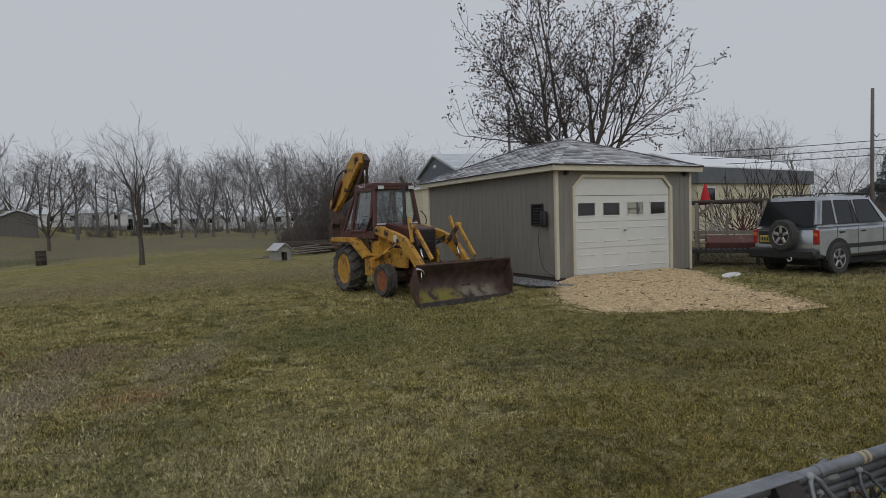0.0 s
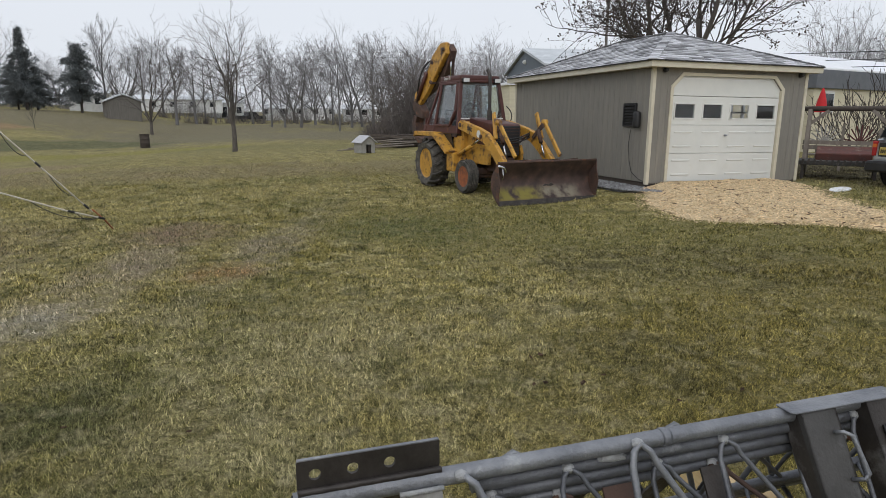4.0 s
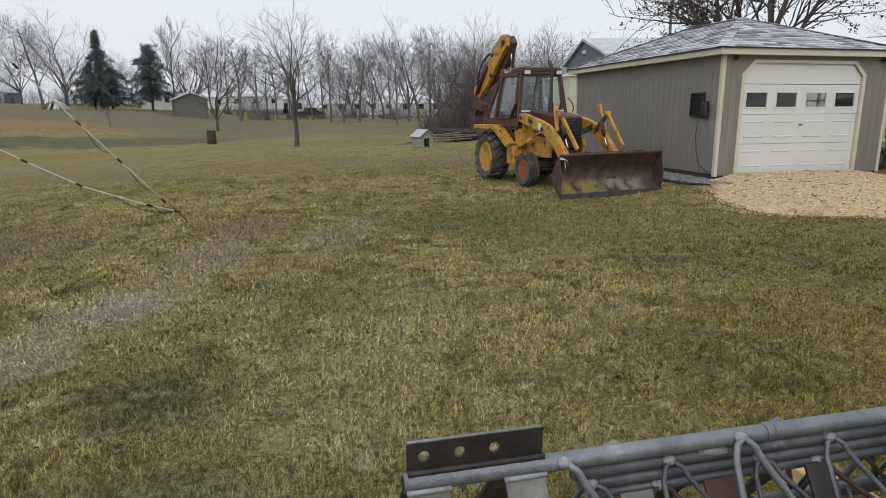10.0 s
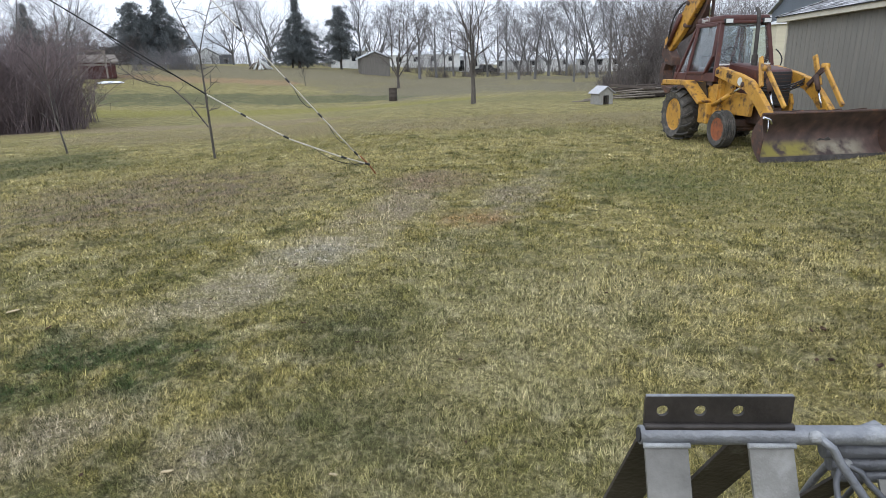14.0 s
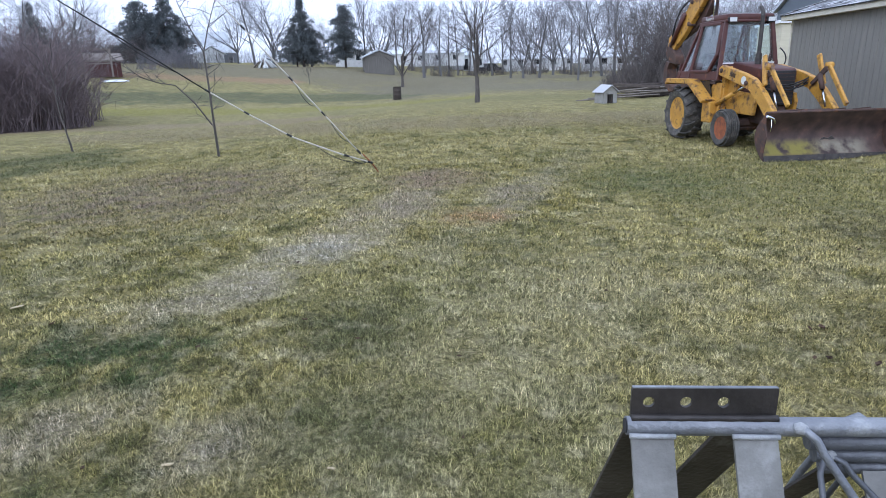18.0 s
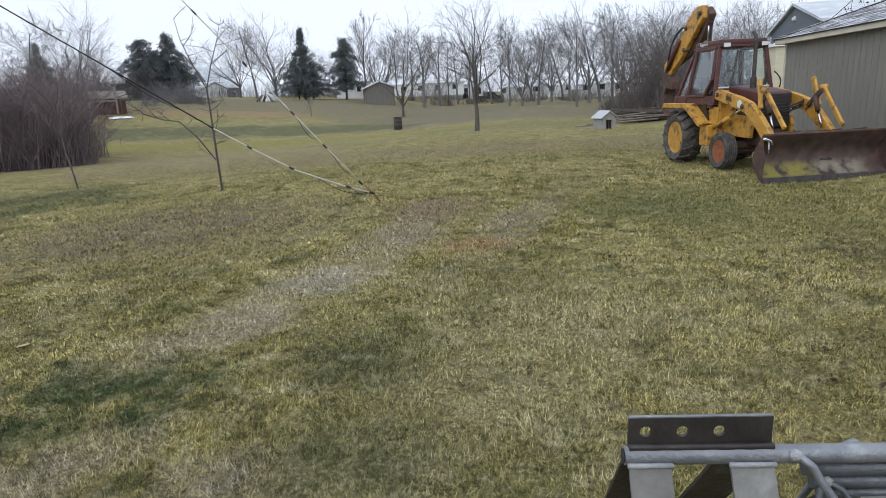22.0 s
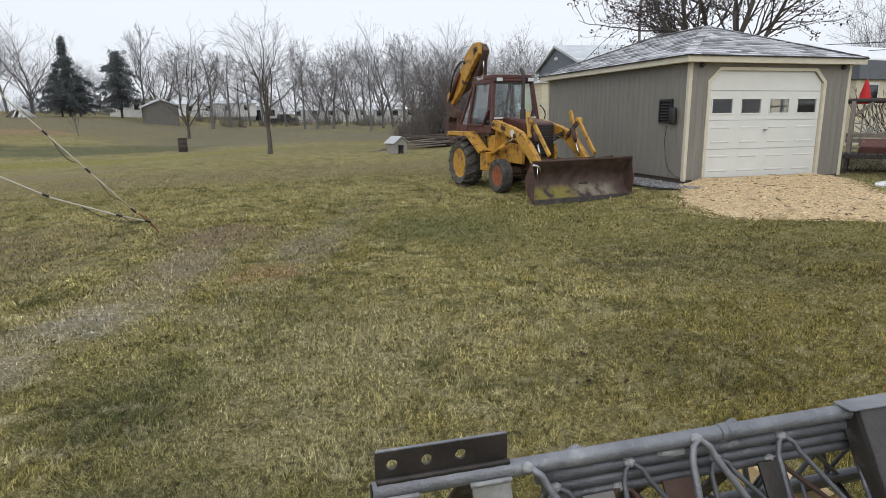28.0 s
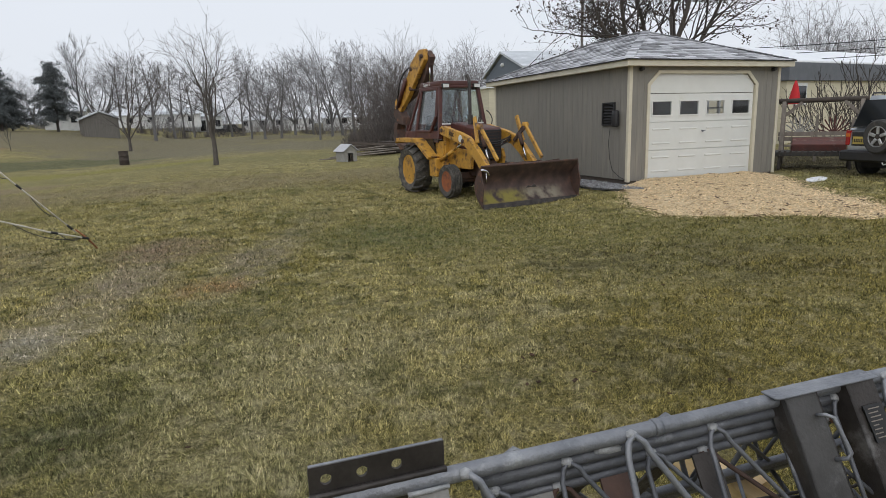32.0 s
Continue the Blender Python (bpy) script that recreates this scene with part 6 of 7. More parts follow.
# saplings
def forked_sapling(x, y, seed):
    """A slim stem that forks high up, with one long limb low on one side."""
    rg = np.random.default_rng(seed)
    t = thing("sapling", pose(x, y, height(x, y) - .05, 0, 0, 28.9), "thin bare sapling, forked high up with one long low limb", "tree", "saplings on the lawn")
    trunk, crown = Limbs(), Limbs()
    runs = [([(0, 0), (-.02, .8), (-.03, 1.5), (-.05, 2.35)], .030, .018), ([(-.05, 2.3), (-.27, 2.8), (-.45, 3.3), (-.52, 3.75)], .014, .005), ([(-.05, 2.3), (.10, 2.8), (.28, 3.3), (.38, 3.65)], .014, .005),
            ([(-.05, .75), (-.36, 1.25), (-.70, 1.63), (-1.05, 1.70), (-1.32, 1.80), (-1.85, 2.2)], .018, .005)]
    for k, (pts, r0, r1) in enumerate(runs):
        p3 = [np.array((u, rg.normal(0, .05), z)) for u, z in pts]
        trunk.add(p3, np.linspace(r0, r1, len(p3)), 7)
        for _ in range((14, 9, 9, 14)[k]):
            i = rg.integers(0, len(p3) - 1)
            q = p3[i] + (p3[i + 1] - p3[i]) * rg.random()
            if q[2] < .9 and k == 0:
                continue
            w = np.array((rg.choice((-1, 1)) * rg.uniform(.3, 1), rg.normal(0, .6), rg.uniform(.1, .9)))
            n_ = rg.uniform(.25, .65)
            e1 = q + w * n_ * .5
            e2 = e1 + (w + rg.normal(0, .3, 3)) * n_ * .5
            crown.add([q, e1, e2], [.008, .006, .003], 4)
            for _ in range(2):
                f = q + (e2 - q) * rg.uniform(.3, .9)
                crown.add([f, f + rg.normal(0, .13, 3) + np.array((0, 0, .1))], [.005, .003], 3)
    trunk.ob("trunk", M["bark"], t)
    crown.ob("crown", M["twig"], t)


forked_sapling(-14.15, 1.5, 21)
for x, y, tall, seed, lab in ((-19.31, 3.33, 3.0, 22, "small bare sapling in front of the thicket"),):
    bare_tree("sapling", x, y, tall, lab, seed, ("bark", "twig"), spread=.75, up=.30, kids=(9, 5), girth=.009, first=.22, top=2, thin=.006, group="saplings on the lawn", wob=.16)
bare_tree("sapling", -28.75, 46.34, 2.2, "tiny bare sapling on the far slope", 23, ("bark", "twig"), spread=.6, up=.3, kids=(8, 4), girth=.012, top=2, thin=.012, group="saplings on the lawn")

# burn barrel
barrel = thing("burn_barrel", pose(-17.2, 32.6, height(-17.2, 32.6)), "rusty dark brown burn barrel on the lawn", "barrel")
bm = B()
lathe(bm, [(0, .28), (.02, .295), (.28, .29), (.30, .305), (.32, .29), (.56, .29), (.58, .305), (.60, .29), (.86, .29), (.88, .30), (.88, .27), (.6, .265)], 24, "z")
smart(part("drum", bm, M["wood_dark"], barrel))
bm = B()
lathe(bm, [(.60, .264), (.60, .0)], 20, "z")
part("ash", bm, M["dark_gap"], barrel)

# doghouse
dog = thing("doghouse", pose(-4.35, 16.55, height(-4.35, 16.55) - .03, 0, 0, -66) @ Matrix.Diagonal((.80, .80, .88, 1)), "small white clapboard doghouse with a grey roof and dark doorway", "doghouse")
bm = B()
for yy in (-.38, .38):
    box(bm, (0, yy, .30), (.92, .03, .60))
part("side_wall", bm, M["old_white"], dog)
for k in range(5):
    bm = B()
    box(bm, (0, -.40, .07 + k * .12), (.94, .014, .112), rot=(4, 0, 0))
    part("clapboard", bm, M["old_white"], dog)
for xx in (-.455, .455):
    bm = B()
    if xx < 0:
        slab(bm, [(-.38, 0), (.38, 0), (.38, .60), (0, .86), (-.38, .60)], "x", xx - .015, xx + .015)
    else:
        slab(bm, [(-.38, 0), (-.18, 0), (-.18, .46), (.16, .46), (.16, 0), (.38, 0), (.38, .60), (0, .86), (-.38, .60)], "x", xx - .015, xx + .015)
    part("end_wall", bm, M["old_white"], dog)
for s in (-1, 1):
    bm = B()
    slab(bm, [(0, .87), (s * .52, .53), (s * .52, .56), (0, .905)], "x", -.58, .58)
    part("roof_panel", bm, M["shingle"], dog)
bm = B()
box(bm, (0, 0, .02), (.90, .74, .04))
part("floor", bm, M["wood_dark"], dog)
for s in (-.12, .02, .12):
    bm = B()
    box(bm, (.40, s, .22), (.02, .05, .40), rot=(6, 0, 3))
    part("door_flap", bm, M["wood_dark"], dog, "dark hanging door strip")

# stacked dark timber behind the doghouse
for k in range(26):
    x, y = -2.3 + rnd.uniform(-.7, 1.3), 20.4 + rnd.uniform(-.6, .6)
    lg = thing("timber", pose(x, y, height(x, y) + .07 + .085 * (k // 4), rnd.uniform(-8, 8), rnd.uniform(-9, 9), rnd.uniform(-35, 25)), "dark weathered timber in a loose stack", "timber", "stacked timbers")
    bm = B()
    box(bm, (0, 0, 0), (rnd.uniform(.8, 2.3), rnd.uniform(.08, .17), rnd.uniform(.07, .14)), bevel=.012)
    part("baulk", bm, M["wood_dark"], lg)
for k in range(4):
    x, y = -3.6 + .5 * k, 18.9 + .22 * k
    lg = thing("fence_rail", pose(x, y, height(x, y) + .10 + .12 * k, 0, rnd.uniform(-4, 1), 6 + 5 * k), "long weathered grey rail lying by the timber stack", "rail", "grey rails on the ground")
    bm = B()
    tube(bm, [(-1.9, 0, 0), (0, .02, .02), (1.9, 0, 0)], [.035, .04, .03], 8)
    part("pole", bm, M["wood_grey"], lg)

# distant bare trees: six shapes, repeated at their own places
far_spec = [("tall bare tree in the distant hedgerow", 12.5, .70, .14, (6, 9, 8), 31, 9, (.05, .75), .17), ("broad bare tree in the distant hedgerow", 11.5, .80, .08, (6, 9, 8), 32, 9, (.15, 1.1), .18),
            ("slender bare tree in the distant hedgerow", 12.5, .62, .18, (6, 9, 8), 33, 7, (.05, .55), .24), ("forked bare tree in the distant hedgerow", 11.0, .75, .10, (6, 9, 8), 34, 8, (.15, 1.0), .14), ("crooked bare tree in the distant hedgerow", 10.0, .9, .04, (6, 9, 7), 35, 8, (.1, 1.3), .15)]
far_models = []
for lab, tall, sp, up_, kids, seed, fk, ln_, low_ in far_spec:
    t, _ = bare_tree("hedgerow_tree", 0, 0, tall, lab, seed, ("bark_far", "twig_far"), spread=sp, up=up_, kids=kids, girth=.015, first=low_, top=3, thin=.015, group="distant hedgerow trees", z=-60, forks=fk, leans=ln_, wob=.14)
    far_models.append((t, tall))
for lab, tall, sp, up_, kids, seed in (("tall clear-trunked bare tree in the hedgerow", 12.5, .62, .22, (13, 8, 6), 131), ("rounded bare tree with a clear trunk", 11.0, .85, .10, (14, 8, 6), 132), ("thin straight bare tree in the hedgerow", 11.5, .5, .26, (11, 6, 5), 133)):
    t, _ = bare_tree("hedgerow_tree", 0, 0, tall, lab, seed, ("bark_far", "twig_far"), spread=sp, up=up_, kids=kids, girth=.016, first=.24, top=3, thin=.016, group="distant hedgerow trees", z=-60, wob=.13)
    far_models.append((t, tall))


def far_tree(i, az, d, tall, sink=0.0):
    tall *= .90
    t, h0 = far_models[i]
    x, y = polar(az, d)
    k = tall / h0
    m = pose(x, y, height(x, y) - .1 - sink, 0, 0, rnd.uniform(0, 360))
    c = copy_thing(t, m)
    c.scale = (k * rnd.uniform(.8, 1.25), k * rnd.uniform(.8, 1.25), k * rnd.uniform(.86, 1.12))


HEDGEROW = [(5, -15.8, 88, 12.1), (1, -14.7, 92, 11.1), (6, -14.1, 95, 10.5), (5, -10.7, 78, 12.5), (7, -9.2, 85, 11.6), (6, -8.5, 88, 9.8), (5, -3.1, 72, 10.5), (3, -2, 70, 8.6),
            (6, -0.6, 70, 10.1), (1, 0.6, 85, 10.1), (7, 2.7, 62, 8.2), (0, 3.8, 72, 10.8), (6, 4.7, 74, 11.4), (5, 5.7, 70, 10.7), (1, 6.5, 66, 9), (6, 7, 60, 7.9),
            (7, -13, 96, 9.9), (6, -11.7, 100, 11.3), (6, -7.7, 96, 10.7), (7, -6.7, 100, 10), (6, -4.7, 92, 10.1), (7, -3.8, 98, 11.4), (1, -1.2, 95, 11.4), (6, 1.6, 96, 12),
            (7, 2.1, 90, 9.9), (6, -41.8, 60, 10.8), (0, -38.5, 66, 9.3), (1, -26.4, 95, 11.4), (6, -25.1, 92, 12.4), (0, -23.5, 96, 12.1), (3, -37.1, 85, 6.7), (1, -39.8, 80, 7),
            (4, -48, 70, 10), (1, -50.5, 80, 12), (2, -53, 86, 13), (3, -57, 80, 11), (3, 8, 58, 9), (0, 8.8, 56, 8.6), (1, 10.2, 60, 8.5), (2, 12, 58, 7.5), (3, 13.5, 62, 9),
            (1, 16.3, 64, 9.6), (3, 17.2, 66, 9.2), (4, 18.2, 70, 8.2), (1, -30, 125, 9), (3, -34, 120, 9), (0, -20, 128, 9.5), (1, -19, 120, 9), (3, -23, 130, 9), (1, 57, 72, 9),
            (3, 52.5, 78, 8.2), (1, 62, 70, 8.5), (0, 66, 74, 8), (1, 43, 62, 9.6), (3, 45.5, 60, 9), (0, 44.2, 66, 9.8), (1, 47, 62, 7.6), (3, 50.5, 90, 7)]
for i, az, d, tall in HEDGEROW:
    far_tree(i, az, d, tall)
for t, _ in far_models:
    for o in (*t.children_recursive, t):
        bpy.data.objects.remove(o)


# thickets: many thin stems with side twigs, one mesh each
def thicket(name, az0, az1, d0, d1, tall, count, label, mat, seed, curve=.3, lumps=9):
    rg = np.random.default_rng(seed)
    L = Limbs()
    domes = [(az0 + (az1 - az0) * (k + rg.random()) / lumps, rg.uniform(d0, d1), rg.uniform(.6, 1.05)) for k in range(lumps)]
    for k in range(count):
        az, d, big = domes[rg.integers(0, len(domes))]
        x, y = polar(az, d)
        wide_a, off = rg.random() * TAU, math.sqrt(rg.random()) * big
        x, y = x + math.cos(wide_a) * off * tall * .5, y + math.sin(wide_a) * off * tall * .5
        z = height(x, y) - .05
        h = tall * rg.uniform(.40, 1.12) * big * math.sqrt(1.06 - (off / big) ** 2 * .75)
        lean = rg.normal(0, curve, 2)
        bow = rg.normal(0, .25, 2)
        p = np.array([x, y, z])
        pts = [p + np.array([lean[0] * h * q * q + bow[0] * h * q * (1 - q) + rg.normal(0, .05), lean[1] * h * q * q + bow[1] * h * q * (1 - q) + rg.normal(0, .05), h * q * (1 - .12 * abs(lean[0]) * q)]) for q in (0, .3, .55, .8, 1)]
        L.add(pts, [.022, .017, .012, .009, .005], 3)
        for j in range(8 if d0 < 50 else 6):
            q = rg.uniform(.2, .98)
            i = min(int(q * 4), 3)
            s = pts[i] + (pts[i + 1] - pts[i]) * (q * 4 - i)
            e = s + rg.normal(0, 1, 3) * h * .15 + np.array([0, 0, h * .07])
            L.add([s, e], [.009, .004], 3)
    ob = L.ob(name, mat, None)
    return tagged(ob, label, "thicket", kind="stuff")


thicket("thicket", -63, -39.8, 34.5, 42, 5.2, 5600, "dense brown leafless thicket at the lawn edge", M["twig_brown"], 41, .45, 13)
thicket("far_thicket", -42, -34, 78, 86, 4.6, 900, "leafless brush behind the red shed", M["twig_far_brown"], 42, .3, 7)
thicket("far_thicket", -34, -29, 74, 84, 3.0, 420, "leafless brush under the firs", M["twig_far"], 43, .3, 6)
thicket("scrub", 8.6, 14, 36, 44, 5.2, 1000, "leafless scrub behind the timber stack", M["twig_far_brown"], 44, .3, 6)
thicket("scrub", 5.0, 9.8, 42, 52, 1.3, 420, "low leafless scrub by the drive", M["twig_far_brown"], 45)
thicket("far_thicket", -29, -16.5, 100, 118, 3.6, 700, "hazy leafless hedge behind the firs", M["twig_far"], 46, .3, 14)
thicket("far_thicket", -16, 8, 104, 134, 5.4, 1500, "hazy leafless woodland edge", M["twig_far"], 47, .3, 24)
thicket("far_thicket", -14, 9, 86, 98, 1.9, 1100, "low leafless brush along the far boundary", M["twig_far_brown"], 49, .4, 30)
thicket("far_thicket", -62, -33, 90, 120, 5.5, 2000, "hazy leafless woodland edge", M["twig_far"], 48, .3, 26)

# firs
conifer(*polar(-33.6, 85), 6.9, 3.2, "broad dark fir by the far house", 51, "far firs", narrow=.6)
conifer(*polar(-31.8, 86), 7.9, 3.1, "dark fir beside the far house", 52, "far firs", narrow=.75)
conifer(*polar(-32.7, 88), 5.8, 3.4, "lower dark fir between two taller firs", 56, "far firs", narrow=.6)
conifer(*polar(-21.05, 85), 9.1, 2.0, "dark fir with a thin open top", 53, "far firs", narrow=1.1, bare=.16)
conifer(*polar(-21.6, 86), 5.2, 2.9, "low broad dark fir", 57, "far firs", narrow=.45, bare=.14)
conifer(*polar(-20.4, 87), 4.8, 2.4, "low dark fir beside a taller one", 61, "far firs", narrow=.45, bare=.14)
conifer(*polar(-17.5, 85), 7.7, 2.1, "dark columnar fir near the grey shed", 54, "far firs", narrow=.42, bare=.20)
conifer(*polar(-40.8, 80), 6.2, 2.2, "dark fir behind the red shed", 55, "far firs")
thicket("far_thicket", 52.5, 60, 44, 52, 2.4, 500, "brown leafless hedge beyond the car", M["twig_brown"], 50, .3, 9)
conifer(*polar(56.0, 50), 6.2, 3.2, "dark fir beyond the parked car", 60, "far firs")
conifer(*polar(61.5, 47), 5.2, 2.8, "dark fir behind the parked car", 58, "far firs")
conifer(*polar(64.5, 50), 6.4, 3.2, "dark fir behind the parked car", 59, "far firs")


# buildings
def house(name, x, y, rot, w, l, wall_h, rise, wall, roof_m, label, windows=(), over=.3, z=None, doors=(), lean=None):
    """A gabled building: gable ends on the local x faces, ridge along x."""
    t = thing(name, pose(x, y, (height(x, y) if z is None else z) - .1, 0, 0, rot), label, "building")
    for s in (-1, 1):
        bm = B()
        box(bm, (0, s * (w / 2 - .08), wall_h / 2), (l, .16, wall_h))
        part("wall", bm, wall, t)
        bm = B()
        slab(bm, [(-w / 2 + .16, 0), (w / 2 - .16, 0), (w / 2 - .16, wall_h), (0, wall_h + rise * (1 - .32 / w)), (-w / 2 + .16, wall_h)], "x", s * l / 2 - .08, s * l / 2 + .08)
        part("gable_wall", bm, wall, t)
        bm = B()
        k = rise / (w / 2)
        e = w / 2 + over
        slab(bm, [(0, wall_h + rise), (s * e, wall_h + rise - k * e), (s * e, wall_h + rise - k * e + .12), (0, wall_h + rise + .13)], "x", -l / 2 - over, l / 2 + over)
        part("roof", bm, roof_m, t)
    for face, a, b, ww, hh in windows:
        wd = B()
        if face in "lr":
            s = 1 if face == "l" else -1
            box(wd, (a, s * (w / 2 + .02), b), (ww, .06, hh))
            ob = part("window", wd, M["white"], t)
            g = B()
            box(g, (a, s * (w / 2 + .055), b), (ww - .14, .02, hh - .14))
        else:
            s = 1 if face == "f" else -1
            box(wd, (s * (l / 2 + .10), a, b), (.06, ww, hh))
            ob = part("window", wd, M["white"], t)
            g = B()
            box(g, (s * (l / 2 + .135), a, b), (.02, ww - .14, hh - .14))
        part("pane", g, M["glass_dark"], ob)
    return t


M["far_white"] = material("white_house_siding", (0.66, 0.67, 0.68), 0.7, color2=(0.55, 0.56, 0.57), scale=2, bump=.1, spot=(.40, .40, .39), spot_scale=1.5, spot_at=(.58, .8))
hx_, hy_ = polar(-28.4, 122)
house("farmhouse", hx_, hy_, -112, 5.6, 6.4, 4.0, 3.2, M["slate"], M["roof_snowy"], "grey gabled farmhouse with a pale snowy roof", (("f", 0, 4.6, .9, 1.2), ("l", -1.6, 2.4, 1, 1.3), ("l", 1.6, 2.4, 1, 1.3)), z=.9)
hx_, hy_ = polar(-29.6, 116)
house("farmhouse_wing", hx_, hy_, -25, 5, 7.5, 2.7, 1.1, M["far_white"], M["roof_snowy"], "low white farmhouse wing", (("r", -2, 1.5, 1, 1), ("r", 1.5, 1.5, 1, 1)), z=1.6)
hx_, hy_ = polar(-14.7, 80)
house("garden_shed", hx_, hy_, -69, 3.5, 3.4, 2.20, .72, M["shed_grey"], M["roof_snowy"], "plain grey-brown gabled shed in the distance", (), z=height(hx_, hy_) - .22)
hx_, hy_ = polar(-11.6, 122)
house("mobile_home", hx_, hy_, 6, 4.2, 19, 2.3, .6, M["far_white"], M["roof_snowy"], "long white mobile home with a pale roof", tuple(("r", -8 + 3.2 * k, 1.5, 1.1, 1.0) for k in range(6)))
hx_, hy_ = polar(-16.8, 96)
house("mobile_home", hx_, hy_, 8, 3.6, 4.5, 2.4, .5, M["far_white"], M["roof_snowy"], "small white trailer beside the firs", (("r", -1, 1.4, .8, .9), ("r", 1, 1.4, .8, .9)))
hx_, hy_ = polar(-6.9, 128)
house("white_house", hx_, hy_, 4, 6, 6.5, 3.0, 1.6, M["far_white"], M["roof_snowy"], "white two-storey house behind the trees", (("r", -3, 1.6, 1, 1.3), ("r", 0, 1.2, 1.1, 2.1), ("r", 2.6, 1.6, 1, 1.3)))
hx_, hy_ = polar(-.8, 124)
house("mobile_home", hx_, hy_, 2, 4.2, 12, 2.2, .6, M["far_white"], M["roof_snowy"], "long white mobile home behind bare trees", tuple(("r", -6 + 3.0 * k, 1.6, 1.1, 1.0) for k in range(5)))
hx_, hy_ = polar(5.6, 112)
house("mobile_home", hx_, hy_, -4, 4.2, 10, 2.2, .7, M["far_white"], M["roof_snowy"], "white mobile home at the end of the drive", tuple(("r", -4 + 2.6 * k, 1.6, 1.1, 1.0) for k in range(4)))
hx_, hy_ = polar(-50, 108)
house("farmhouse", hx_, hy_, 45, 6, 10, 3.2, 2.0, M["far_white"], M["roof_snowy"], "white house behind the thicket", (("r", -2, 1.8, 1, 1.2), ("r", 2, 1.8, 1, 1.2)), z=2.4)
hx_, hy_ = polar(-36.6, 68)
rs = house("red_shed", hx_, hy_, 45, 2.2, 2.6, 1.5, .5, M["red_shed"], M["wood_grey"], "small red boarded shed with a weathered grey roof", ())
for k, (a, b) in enumerate((((-1.9, -2.0, 0), (-1.9, -2.0, 2.4)), ((.4, -2.2, 0), (.4, -2.2, 2.4)), ((-1.9, -2.0, .1), (.4, -2.2, 2.3)), ((-1.9, -2.1, 2.4), (.5, -2.1, 2.4)), ((-1.9, -2.1, 1.2), (.5, -2.1, 1.2)))):
    bm = B()
    beam(bm, a, b, .14, .14)
    part("porch_post", bm, M["wood_grey"], rs)
for dx, dy in ((2.6, -2.4), (-1.0, -3.4)):
    x, y = hx_ + dx, hy_ + dy
    sn = thing("snow_patch", pose(x, y, height(x, y) + .06), "pale sheet of snow on the grass", "snow")
    bm = B()
    lathe(bm, [(-.1, 1.1), (.0, 1.0), (.06, .7), (.09, 0)], 14, "z")
    for v in bm.verts:
        v.co.x *= 1.0 + .25 * math.sin(3 * v.co.y)
    smart(part("sheet", bm, M["snow"], sn))

# pale brush pile
px_, py_ = polar(-24.4, 80)
for k in range(26):
    a = rnd.uniform(0, TAU)
    b = thing("cut_branch", pose(px_ + math.cos(a) * .35, py_ + math.sin(a) * .35, height(px_, py_)), "pale cut branch in a heaped pile", "branch", "brush pile branches")
    bm = B()
    r = rnd.uniform(.4, 1.25)
    tube(bm, [(math.cos(a) * r, math.sin(a) * r, -.02), (math.cos(a + .3) * r * .3, math.sin(a + .3) * r * .3, rnd.uniform(.4, .8)), (-math.cos(a) * .2, -math.sin(a) * .2, rnd.uniform(.7, 1.2))], [.09, .07, .05], 6)
    part("limb", bm, M["white"] if k % 3 else M["wood_grey"], b)
# far dark pickup
cx_, cy_ = polar(-4.9, 112)
pk = thing("pickup_truck", pose(cx_, cy_, height(cx_, cy_), 0, 0, 28), "dark pickup truck parked under far trees", "truck")
bm = B()
slab(bm, [(-2.4, .45), (2.4, .45), (2.45, .95), (1.2, 1.05), (.7, 1.65), (-.6, 1.65), (-.8, 1.05), (-2.4, 1.05)], "y", -.9, .9, bevel=.06)
part("body", bm, M["black_plastic"], pk)
for xw in (-1.5, 1.6):
    for s in (-.8, .8):
        bm = B()
        lathe(bm, [(-.1, .2), (-.1, .36), (.1, .36), (.1, .2)], 16, "y", (xw, s, .36), close=True)
        part("wheel", bm, M["rubber"], pk)

# poles and wires
def pole(x, y, tall, label, lean=0):
    t = thing("utility_pole", pose(x, y, height(x, y) - .3, 0, lean, 0), label, "utility pole", "utility poles")
    bm = B()
    tube(bm, [(0, 0, 0), (0, 0, tall * .5), (0, 0, tall)], [.085, .075, .065], 10)
    part("shaft", bm, M["wood_pole"], t)
    return t


p1 = pole(19.12, 7.1, 6.5, "grey wooden utility pole with insulators and cables")
for zz in (4.6, 2.6):
    bm = B()
    tube(bm, [(.1, 0, zz), (.25, 0, zz - .12), (.42, 0, zz + .02)], .018, 6)
    part("insulator_arm", bm, M["black_plastic"], p1)
bm = B()
box(bm, (-.35, .2, 2.15), (.5, .12, .09), bevel=.02)
part("splice_box", bm, M["black_plastic"], p1)
p2 = pole(8.4, 19.6, 7.9, "grey wooden utility pole behind the maple")
